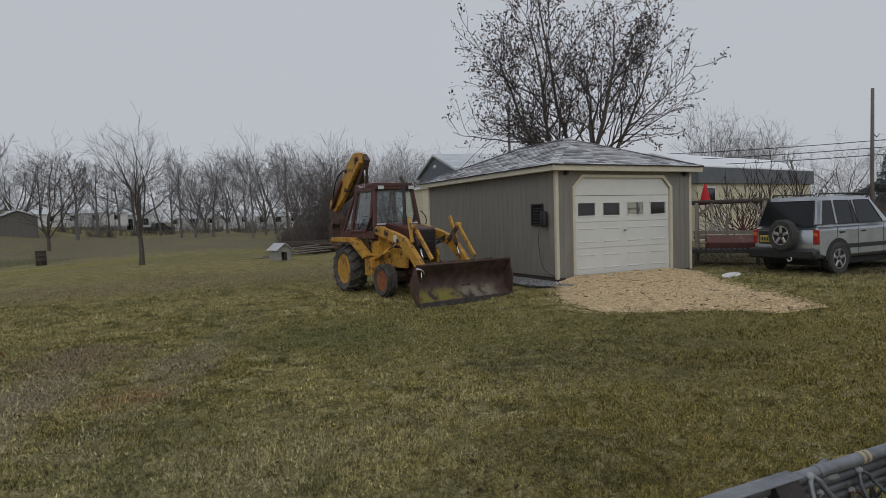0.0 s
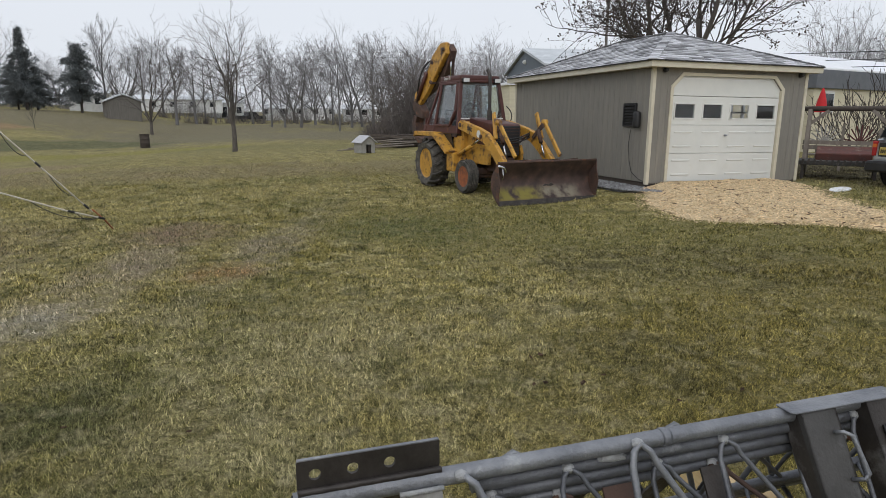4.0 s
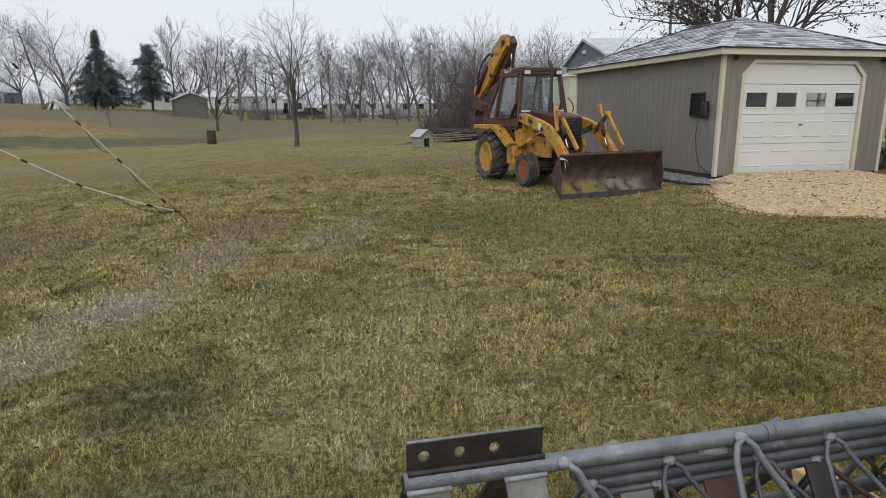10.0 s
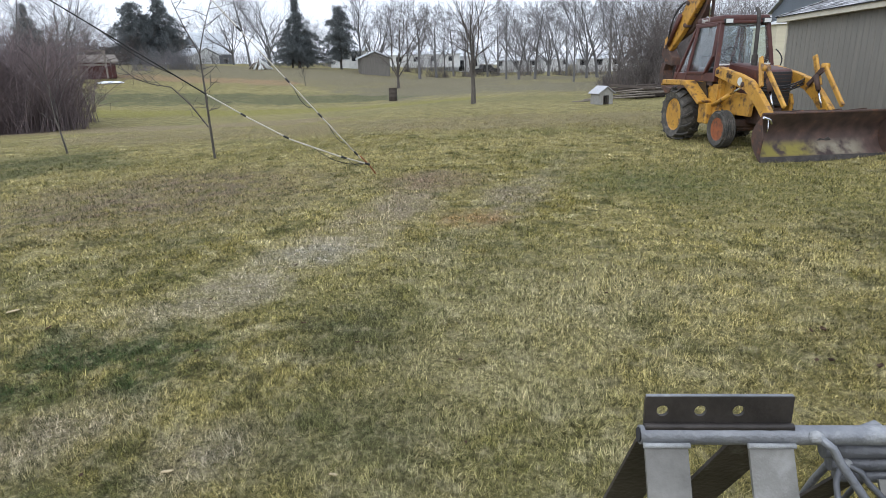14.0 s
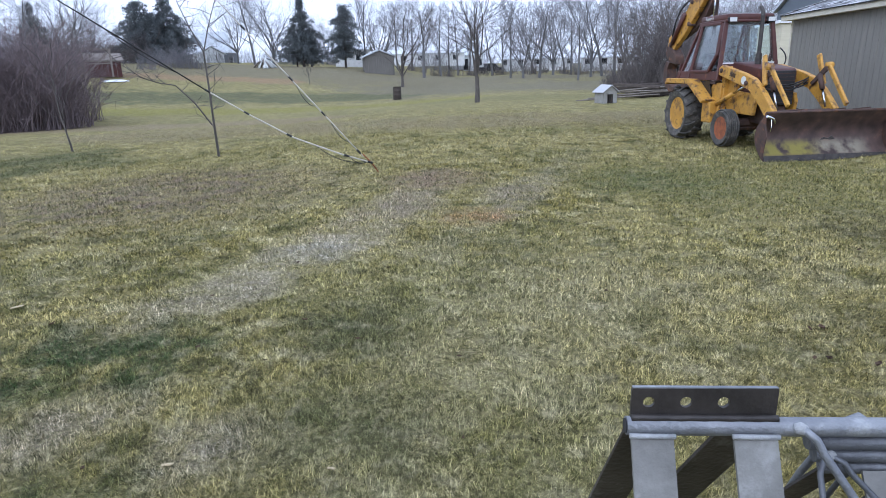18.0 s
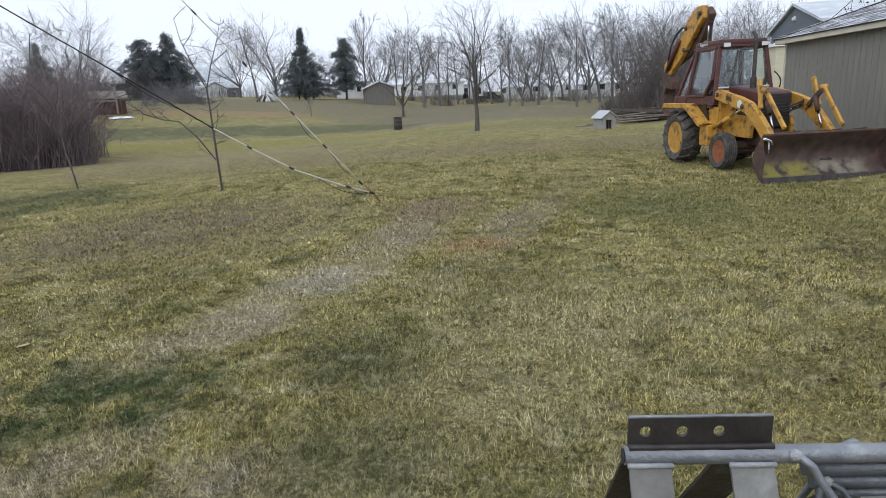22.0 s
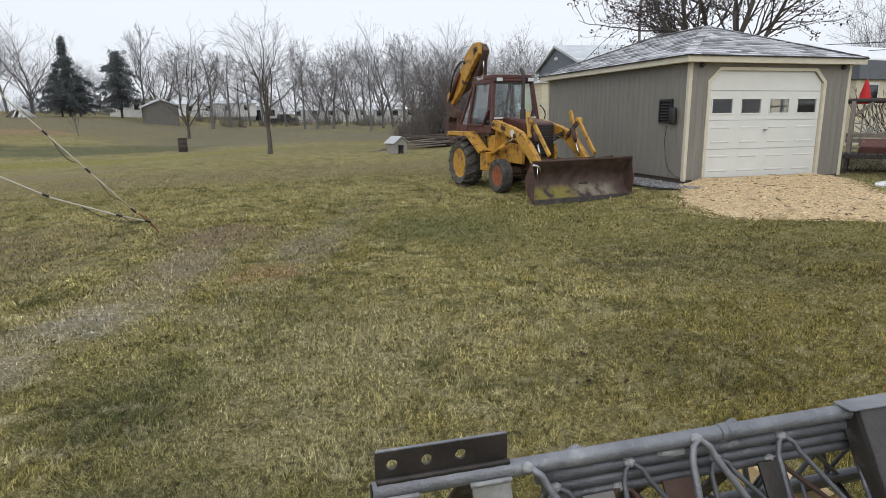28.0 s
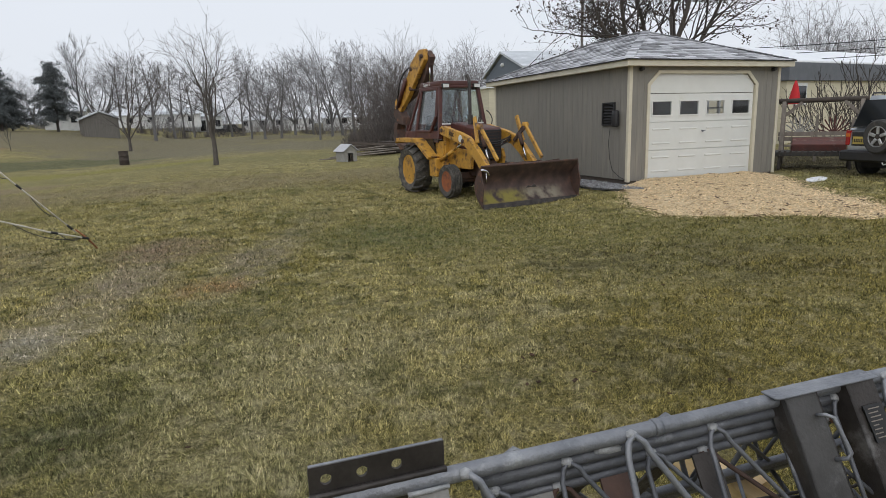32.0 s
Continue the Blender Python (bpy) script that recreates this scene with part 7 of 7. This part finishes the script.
for k, (z0, z1) in enumerate(((3.05, 3.35), (2.75, 3.0), (2.45, 2.7))):
    w_ = thing("overhead_cable", pose(0, 0, 0), "thin black cable strung overhead", "cable", "overhead cables")
    bm = B()
    a, b = Vector((19.12, 7.1, z0 + .9)), Vector((9.5, 23.5, z1 + 1.6))
    tube(bm, arc(a, (a + b) / 2 - Vector((0, 0, .5)), b, 12), .016, 5)
    part("wire", bm, M["black_tape"], w_)
    w_ = thing("overhead_cable", pose(0, 0, 0), "thin black cable strung overhead", "cable", "overhead cables")
    bm = B()
    b = Vector((30.0, -6.0, z1 + 1.6))
    tube(bm, arc(a, (a + b) / 2 - Vector((0, 0, .4)), b, 12), .016, 5)
    part("wire", bm, M["black_tape"], w_)

# blue-grey barn and cream shed behind the garage
house("barn", 10.75, 24.0, -3.3, 8.3, 10, 4.1, 1.1, M["blue_grey"], M["roof_snowy"], "tall blue-grey gabled barn with a snowy roof", (), over=.25, z=-.1)
bl = thing("barn_lamp", pose(5.62, 24.2, 4.35, 0, 0, -90), "small white lamp high on the barn gable", "lamp")
bm = B()
lathe(bm, [(-.12, .05), (-.04, .12), (.06, .14), (.12, .06), (.13, 0)], 12, "y")
part("shade", bm, M["white"], bl)
cs = thing("cream_shed", pose(2.1, 12.6, 0), "cream-sided shed standing close behind the garage", "shed")
bm = B()
box(bm, (0, 0, 1.2), (2.9, 2.4, 2.56), bevel=.01)
part("wall", bm, M["cream"], cs)
bm = B()
box(bm, (0, 0, 2.52), (3.1, 2.6, .1), bevel=.01)
part("roof", bm, M["snow"], cs)
# long low building with a slate fascia and snow on top
ax, ay = 13.2, 10.7
bx_, by_ = 24.6, 14.6
rot = math.degrees(math.atan2(by_ - ay, bx_ - ax))
lb = thing("long_building", pose((ax + bx_) / 2, (ay + by_) / 2, height(ax, ay) - .1, 0, 0, rot), "long low cream building with a slate band and snowy roof", "building")
ln = math.hypot(bx_ - ax, by_ - ay) 
bm = B()
box(bm, (0, 2.2, 1.35), (ln, 4.4, 2.7))
part("wall", bm, M["cream"], lb)
bm = B()
box(bm, (0, 2.2, 3.02), (ln + .25, 4.7, .74), bevel=.02)
part("fascia_band", bm, M["slate"], lb)
bm = B()
slab(bm, [(-.14, 3.36), (4.5, 3.36), (4.5, 4.15), (2.2, 4.22), (-.14, 3.46)], "x", -ln / 2 - .05, ln / 2 + .05, bevel=.03)
part("snow_cover", bm, M["snow"], lb)
bm = B()
box(bm, (-5.0, -.03, 2.1), (.9, .08, .9))
wd = part("window", bm, M["white"], lb)
bm = B()
box(bm, (-5.0, -.08, 2.1), (.7, .02, .7))
part("pane", bm, M["glass_dark"], wd)

# closed red parasol, timber swing frame, garden furniture and flatbed between garage and car
um = thing("parasol", pose(9.9, 6.6, height(9.9, 6.6)), "closed bright red garden parasol", "parasol")
bm = B()
tube(bm, [(0, 0, 0), (0, 0, 2.35)], .022, 8)
part("pole", bm, M["wood_grey"], um)
bm = B()
lathe(bm, [(1.60, .02), (1.58, .20), (1.70, .19), (1.95, .13), (2.18, .08), (2.34, .03), (2.36, 0)], 16, "z")
for v in bm.verts:
    a = math.atan2(v.co.y, v.co.x)
    f = 1 + .22 * math.sin(8 * a)
    v.co.x *= f
    v.co.y *= f
smart(part("canopy", bm, M["red_cloth"], um), 70)

sw = thing("swing_frame", pose(5.65, 2.2, height(5.65, 2.2), 0, 0, -44), "weathered timber A-frame garden swing", "swing")
for xx in (-.05, 1.62):
    for s in (-1, 1):
        bm = B()
        beam(bm, (xx, s * .6, 0), (xx, s * .08, 1.62), .09, .09, bevel=.006)
        part("post", bm, M["wood_grey"], sw)
    bm = B()
    beam(bm, (xx, -.48, .45), (xx, .48, .45), .05, .09)
    part("rail", bm, M["wood_grey"], sw)
bm = B()
tube(bm, [(-.2, 0, 1.64), (1.75, 0, 1.64)], .06, 8)
part("top_beam", bm, M["wood_dark"], sw)
for a, b in (((-.05, -.1, 1.25), (.35, -.05, 1.60)), ((1.62, -.1, 1.25), (1.25, -.05, 1.60))):
    bm = B()
    beam(bm, a, b, .07, .07)
    part("brace", bm, M["wood_grey"], sw)


def fan_bench(x, y, rot, red, lab):
    """A bench whose back is a fan of slats."""
    t = thing("garden_bench", pose(x, y, height(x, y), 0, 0, rot), lab, "bench", "garden benches")
    for c in (-.42, .42):
        for k in range(9):
            a = math.pi * (.08 + .84 * k / 8)
            bm = B()
            beam(bm, (c, 0, .72), (c + .40 * math.cos(a), 0, .72 + .50 * math.sin(a)), .035, .02, up=(0, 1, 0))
            part("fan_slat", bm, M["red_shed"] if (red and c > 0) else M["old_white"], t)
    for z, yy in ((.70, 0), (.42, -.25), (.42, -.45), (.42, -.1)):
        bm = B()
        beam(bm, (-.88, yy, z), (.88, yy, z), .12, .04)
        part("slat", bm, M["wood_grey"], t)
    for xx in (-.85, 0, .85):
        bm = B()
        beam(bm, (xx, 0, 0), (xx, 0, 1.15 if xx else 1.25), .07, .07)
        part("post", bm, M["wood_grey"], t)
        bm = B()
        beam(bm, (xx, -.5, 0), (xx, -.5, .42), .07, .07)
        part("leg", bm, M["wood_grey"], t)
    return t


fan_bench(7.6, 3.2, -44, True, "weathered bench with fan-shaped slatted backs, one faded red")
fb = thing("flatbed_trailer", pose(5.36, 1.44, height(5.36, 1.44), 0, 0, -44), "low dark flatbed trailer with a faded red tray", "trailer")
bm = B()
box(bm, (.35, 0, .38), (1.75, 1.0, .10), bevel=.01)
part("deck", bm, M["rubber"], fb)
for k in range(15):
    bm = B()
    box(bm, (-.48 + k * .12, -.51, .40), (.05, .03, .13), rot=(0, 12, 0))
    part("rail_lug", bm, M["dark_steel"], fb)
bm = B()
box(bm, (.45, .15, .56), (1.15, .6, .22), rot=(14, 0, 0), bevel=.02)
part("tray", bm, M["rust_red"], fb, "faded red tray")
for z in (.70, .82):
    bm = B()
    beam(bm, (-.45, .5, z), (1.2, .5, z), .04, .10)
    part("side_board", bm, M["wood_grey"], fb)
for xx in (-.35, 1.1):
    for yy in (-.42, .42):
        bm = B()
        beam(bm, (xx, yy, 0), (xx, yy, .36), .06, .06)
        part("leg", bm, M["dark_steel"], fb)
# shrubs before the long building
for x, y, tall, seed in ((9.4, 4.7, 2.3, 61), (11.6, 5.4, 3.0, 62), (12.6, 4.9, 2.9, 63), (10.5, 5.2, 2.2, 64)):
    bare_tree("shrub_tree", x, y, tall, "small dark bare shrub with upright knobbly branches", seed, ("twig_dark", "twig_dark"), spread=.55, up=.35, kids=(5, 6, 4), girth=.014, first=.1, top=3, thin=.012, group="shrubs behind the car", forks=5)
sp_ = thing("snow_patch", pose(3.78, -.86, height(3.78, -.86) + .02, 0, 0, 35), "flat white slush patch beside the wood chips", "snow")
bm = B()
lathe(bm, [(-.05, .40), (.0, .39), (.006, .30), (.008, 0)], 18, "z")
for v in bm.verts:
    v.co.x *= 1.15 + .2 * math.sin(5 * v.co.y + 1)
    v.co.y *= .45
smart(part("slush", bm, M["snow"], sp_))


# ---- wood-chip apron, gravel skirt ----
WALL = math.tan(radians(6.83))


def chip_edge(y):
    """The apron's two sides at a distance before the door."""
    q = -y
    left = -.30 - .72 * smooth(0, 2, q) + 1.75 * smooth(2.9, 4.8, q) + .05 * math.sin(q * 4.3)
    right = 3.55 - .40 * q + .06 * math.sin(q * 2.1) + .04 * math.sin(q * 6.3)
    return left, right


def chip_top(x, y):
    l_, r_ = chip_edge(y)
    if not (l_ < x < r_ and -4.75 < y < .05 + x * WALL):
        return None
    e = min(x - l_, r_ - x, (y + 4.75) * .9)
    return height(x, y) + .075 * smooth(0, .7, e) + .02 * noise.noise((x * 3, y * 3, 2)) + .055 * smooth(-1.4, -.05, y - x * WALL)


apron = thing("wood_chip_apron", pose(0, 0, 0), "fresh pale wood chips spread before the garage door", "wood chips", kind="stuff")
bm = B()
rows_ = []
for i in range(40):
    row = []
    for k in range(34):
        y = -4.72 * i / 39
        l_, r_ = chip_edge(y)
        x = l_ + (r_ - l_) * k / 33 + .03 * noise.noise((k * .9, i * .8, 0))
        y += (.02 + x * WALL) * (1 - i / 39)
        z = chip_top(min(max(x, l_ + .02), r_ - .02), max(y, -4.7)) or height(x, y)
        if k in (0, 33) or i == 39:
            z = height(x, y) - .03
        row.append(bm.verts.new((x, y, z)))
    rows_.append(row)
for a, b in zip(rows_, rows_[1:]):
    for k in range(33):
        f = bm.faces.new((a[k], b[k], b[k + 1], a[k + 1]))
        f.smooth = True
bmesh.ops.recalc_face_normals(bm, faces=bm.faces[:])
part("bed", bm, M["chips"], apron)
rg = np.random.default_rng(71)


def strewn(name, count, place, size, mat, parent, flat=.5, aspect=(1, .35, .16)):
    """Small tilted blocks at random places, joined in one mesh."""
    base = np.array([(-1, -1, -1), (1, -1, -1), (1, 1, -1), (-1, 1, -1), (-1, -1, 1), (1, -1, 1), (1, 1, 1), (-1, 1, 1)], float) * .5
    quads = np.array([(0, 3, 2, 1), (4, 5, 6, 7), (0, 1, 5, 4), (1, 2, 6, 5), (2, 3, 7, 6), (3, 0, 4, 7)])
    vs, fs, n_ = [], [], 0
    for _ in range(count):
        p = place()
        if p is None:
            continue
        s = size * rg.uniform(.5, 1.5)
        a, b, c = rg.uniform(0, TAU), rg.normal(0, flat), rg.normal(0, flat)
        R = np.array(Euler((b, c, a)).to_matrix())
        vs.append((base * np.array(aspect) * s * rg.uniform(.7, 1.3, 3)) @ R.T + np.array(p))
        fs.append(quads + n_)
        n_ += 8
    return mesh_from(name, np.concatenate(vs), np.concatenate(fs), mat, parent)


def on_chips():
    y = .5 - 5.4 * rg.random()
    l_, r_ = chip_edge(y)
    x = rg.uniform(l_ - .18, r_ + .18)
    if y > .05 + x * WALL:
        return None
    z = chip_top(x, y)
    if z is None:
        z = height(x, y) + .005
        if rg.random() < .55:
            return None
    return x, y, z + .006


strewn("chips", 19000, on_chips, .029, M["chips"], apron, .28)
strewn("bark_strips", 320, on_chips, .055, M["bark_strip"], apron, .22, (1.5, .28, .14))
gravel = thing("gravel_skirt", pose(0, 0, 0), "blue-grey crushed gravel along the garage wall", "gravel", kind="stuff")
bm = B()
rows_ = []
for i in range(46):
    y = -.6 + 6.85 * i / 45
    inner_ = .03 - (y - .09) * WALL if y > 0 else .03
    w_ = inner_ - .46 * smooth(-.7, .5, y) - .05 - .08 * math.sin(y * 1.9) * smooth(-.6, .3, y)
    row = []
    for k in range(8):
        x = w_ + (inner_ - w_) * k / 7
        row.append(bm.verts.new((x, y, height(x, y) + (.05 * smooth(0, .3, x - w_) * smooth(-1.2, -.6, y) + .008 if k else -.02))))
    rows_.append(row)
for a, b in zip(rows_, rows_[1:]):
    for k in range(7):
        f = bm.faces.new((a[k], a[k + 1], b[k + 1], b[k]))
        f.smooth = True
bmesh.ops.recalc_face_normals(bm, faces=bm.faces[:])
part("bed", bm, M["gravel"], gravel)


def on_gravel():
    y = rg.uniform(-.6, 6.2)
    x = (-.03 - (y - .09) * WALL if y > 0 else -.02) - rg.uniform(0, .06 + .48 * smooth(-.7, .5, y))
    return x, y, height(x, y) + .058


strewn("stones", 5200, on_gravel, .035, M["gravel"], gravel, .8, (1, .8, .7))

# ---- fallen leaves and scraps on the lawn ----
for k in range(60):
    if k < 6:
        x, y = ((-5.19, -7.67), (-5.08, -8.14), (-5.32, -8.1), (-9.08, -8.27), (-10.3, -8.6), (-4.9, -8.05))[k]
    else:
        az, d = rnd.uniform(-50, 40), rnd.uniform(2.2, 9)
        x, y = cx0 + d * math.sin(radians(az)), cy0 + d * math.cos(radians(az))
    lf = thing("fallen_leaf", pose(x, y, height(x, y) + .028, rnd.uniform(-20, 20), rnd.uniform(-20, 20), rnd.uniform(0, 360)), "curled dry brown leaf on the lawn", "leaf", "fallen leaves")
    s = (.030 if k < 3 else rnd.uniform(.010, .020))
    bm = B()
    vs = []
    for i in range(7):
        u = -1 + 2 * i / 6
        w_ = (1 - u * u) * .55 * (1 + .25 * math.sin(i * 5))
        vs.append([bm.verts.new((u * s, v * w_ * s, (.35 * v * v + .2 * u * u + .08 * math.sin(i * 3 + v)) * s)) for v in (-1, 0, 1)])
    for a, b in zip(vs, vs[1:]):
        for j in range(2):
            bm.faces.new((a[j], b[j], b[j + 1], a[j + 1]))
    ex = bmesh.ops.extrude_face_region(bm, geom=bm.faces[:])
    for v in ex["geom"]:
        if isinstance(v, bmesh.types.BMVert):
            v.co.z += .0012
    bmesh.ops.remove_doubles(bm, verts=bm.verts[:], dist=1e-5)
    bmesh.ops.recalc_face_normals(bm, faces=bm.faces[:])
    part("blade", bm, M["leaf_brown"], lf)
for x, y, s in ((-7.81, -9.4, .022), (-8.55, -9.45, .03), (-9.6, -6.1, .03), (-10.9, -7.7, .05)):
    sc = thing("wood_scrap", pose(x, y, height(x, y) + .022, 5, -8, rnd.uniform(-35, 35)), "pale splinter of wood lying in the grass", "wood scrap", "wood scraps")
    bm = B()
    slab(bm, [(-s, -s * .2), (s * .6, -s * .25), (s, s * .1), (s * .3, s * .25), (-s * .8, s * .2)], "z", 0, .008, bevel=.002)
    part("splinter", bm, M["bone"], sc)

# ---- grass: short matted blades, thinner with distance ----
rg = np.random.default_rng(81)
N = 2250000
r_min, r_mid, r_max = 1.6, 3.6, 32.0
u = rg.random(N)
power = 1.7
wn_ = r_mid ** 2 / 2 - r_min ** 2 / 2
wf_ = r_mid ** power * (r_max ** (2 - power) - r_mid ** (2 - power)) / (2 - power)
cut = wn_ / (wn_ + wf_)
near = u < cut
rr = np.empty(N)
rr[near] = np.sqrt(r_min ** 2 + rg.random(near.sum()) * (r_mid ** 2 - r_min ** 2))
rr[~near] = (r_mid ** (2 - power) + rg.random((~near).sum()) * (r_max ** (2 - power) - r_mid ** (2 - power))) ** (1 / (2 - power))
aa = np.radians(rg.uniform(-56, 60, N))
gx, gy = cx0 + rr * np.sin(aa), cy0 + rr * np.cos(aa)


def lattice_noise(x, y, scale, seed):
    """Smooth value noise on a lattice, for many places at once."""
    g = np.random.default_rng(seed).random((256, 256))
    x, y = x * scale + 500, y * scale + 500
    i, j = np.floor(x).astype(int), np.floor(y).astype(int)
    fx, fy = x - i, y - j
    fx, fy = fx * fx * (3 - 2 * fx), fy * fy * (3 - 2 * fy)
    i, j = i % 255, j % 255
    return (g[i, j] * (1 - fx) + g[i + 1, j] * fx) * (1 - fy) + (g[i, j + 1] * (1 - fx) + g[i + 1, j + 1] * fx) * fy


clump = .35 * lattice_noise(gx, gy, 6, 1) + .45 * lattice_noise(gx, gy, 15, 2) + .2 * lattice_noise(gx, gy, 1.1, 3)
keep = rg.random(N) < .25 + 1.25 * clump
fade = np.clip((rr - 13) / 19, 0, 1)
keep &= rg.random(N) > fade * fade * (3 - 2 * fade)
off_wall = gx + .019 + (gy - .09) * WALL
keep &= ~((off_wall > -.54) & (gx < 4.3) & (gy > -.4 + np.maximum(gx, 0) * WALL))
qy = np.clip(-gy, 0, 4.75)
s1, s2 = np.clip(qy / 2, 0, 1), np.clip((qy - 2.9) / 1.9, 0, 1)
left_ = -.30 - .72 * s1 * s1 * (3 - 2 * s1) + 1.75 * s2 * s2 * (3 - 2 * s2)
keep &= ~((gy > -4.72) & (gy < .6) & (gx > left_ + .03) & (gx < 3.52 - .40 * qy))
for tx0, ty0, tx1, ty1, wide, much, _ in TRACKS[:3]:
    dx, dy = tx1 - tx0, ty1 - ty0
    f = np.clip(((gx - tx0) * dx + (gy - ty0) * dy) / (dx * dx + dy * dy), 0, 1)
    dist = np.hypot(gx - tx0 - f * dx, gy - ty0 - f * dy)
    keep &= ~((dist < wide * .7) & (rg.random(N) < .45 * much))
gx, gy, rr, clump = gx[keep], gy[keep], rr[keep], clump[keep]
n_ = len(gx)
# ground height at each blade, from a table
TX, TY = np.linspace(-40, 28, 341), np.linspace(-14, 22, 181)
table = np.array([[height(x, y) for y in TY] for x in TX])
fi, fj = np.clip((gx + 40) / .2, 0, 339.999), np.clip((gy + 14) / .2, 0, 179.999)
i0, j0 = fi.astype(int), fj.astype(int)
u_, v_ = fi - i0, fj - j0
gz_ = (table[i0, j0] * (1 - u_) + table[i0 + 1, j0] * u_) * (1 - v_) + (table[i0, j0 + 1] * (1 - u_) + table[i0 + 1, j0 + 1] * u_) * v_
far_k = np.clip(rr / 4.2, .8, 5)
long_ = rg.uniform(.020, .056, n_) * (.40 + 1.2 * clump) * np.clip(rr / 9, 1, 1.4)
wide_ = rg.uniform(.0013, .0026, n_) * np.clip(rr / 3.6, .9, 2.2)
way = rg.normal(0, 1.7, n_) + 9 * lattice_noise(gx, gy, 4, 5) + 5 * lattice_noise(gx, gy, 11, 6)
tilt = rg.normal(0, .32, n_) + 1.05
root = np.stack([gx, gy, gz_ - .004], 1)
flat_ = np.stack([np.cos(way), np.sin(way), np.zeros(n_)], 1)
side_ = np.stack([-np.sin(way), np.cos(way), np.zeros(n_)], 1)
tip_ = root + flat_ * (np.sin(np.minimum(tilt, 1.45)) * long_)[:, None] + np.array([0, 0, 1.0]) * (np.cos(np.minimum(tilt, 1.45)) * long_)[:, None]
verts = np.stack([root - side_ * wide_[:, None], root + side_ * wide_[:, None], tip_], 1).reshape(-1, 3)
grass = mesh_from("grass", verts, np.arange(n_ * 3).reshape(-1, 3), M["blades"], None)
tagged(grass, "short matted dormant grass, straw and olive", "grass", kind="stuff")

# ---- roof shingles: those nearest the lawn one by one, the rest joined ----
order = sorted(SHINGLES, key=lambda s: (-s[0], s[1].y))
meshes = {}
rest_v, rest_f, count = [], [], 0
base = np.array([(-.5, -.0825, -.006), (.5, -.0825, -.006), (.5, .0825, -.0095), (-.5, .0825, -.0095), (-.5, -.0825, .012), (.5, -.0825, .012), (.5, .0825, -.0035), (-.5, .0825, -.0035)])
quads = np.array([(0, 3, 2, 1), (4, 5, 6, 7), (0, 1, 5, 4), (1, 2, 6, 5), (2, 3, 7, 6), (3, 0, 4, 7)])
for k, (near_, p, u, up, nrm, w) in enumerate(order):
    m = Matrix((u, up, nrm)).transposed().to_4x4()
    m.translation = p + nrm * .004
    if k < 300:
        q = max(.06, round(w / .03) * .03)
        if q not in meshes:
            meshes[q] = shingle_mesh(q)
        ob = new("shingle", meshes[q])
        ob.parent, ob.matrix_local = roof, m
    else:
        b_ = base * np.array([w - .005, 1, 1])
        rest_v.append(b_ @ np.array(m.to_3x3()).T + np.array(m.translation))
        rest_f.append(quads + count)
        count += 8
tagged(mesh_from("shingles", np.concatenate(rest_v), np.concatenate(rest_f), M["shingle_rest"], roof), kind="stuff")
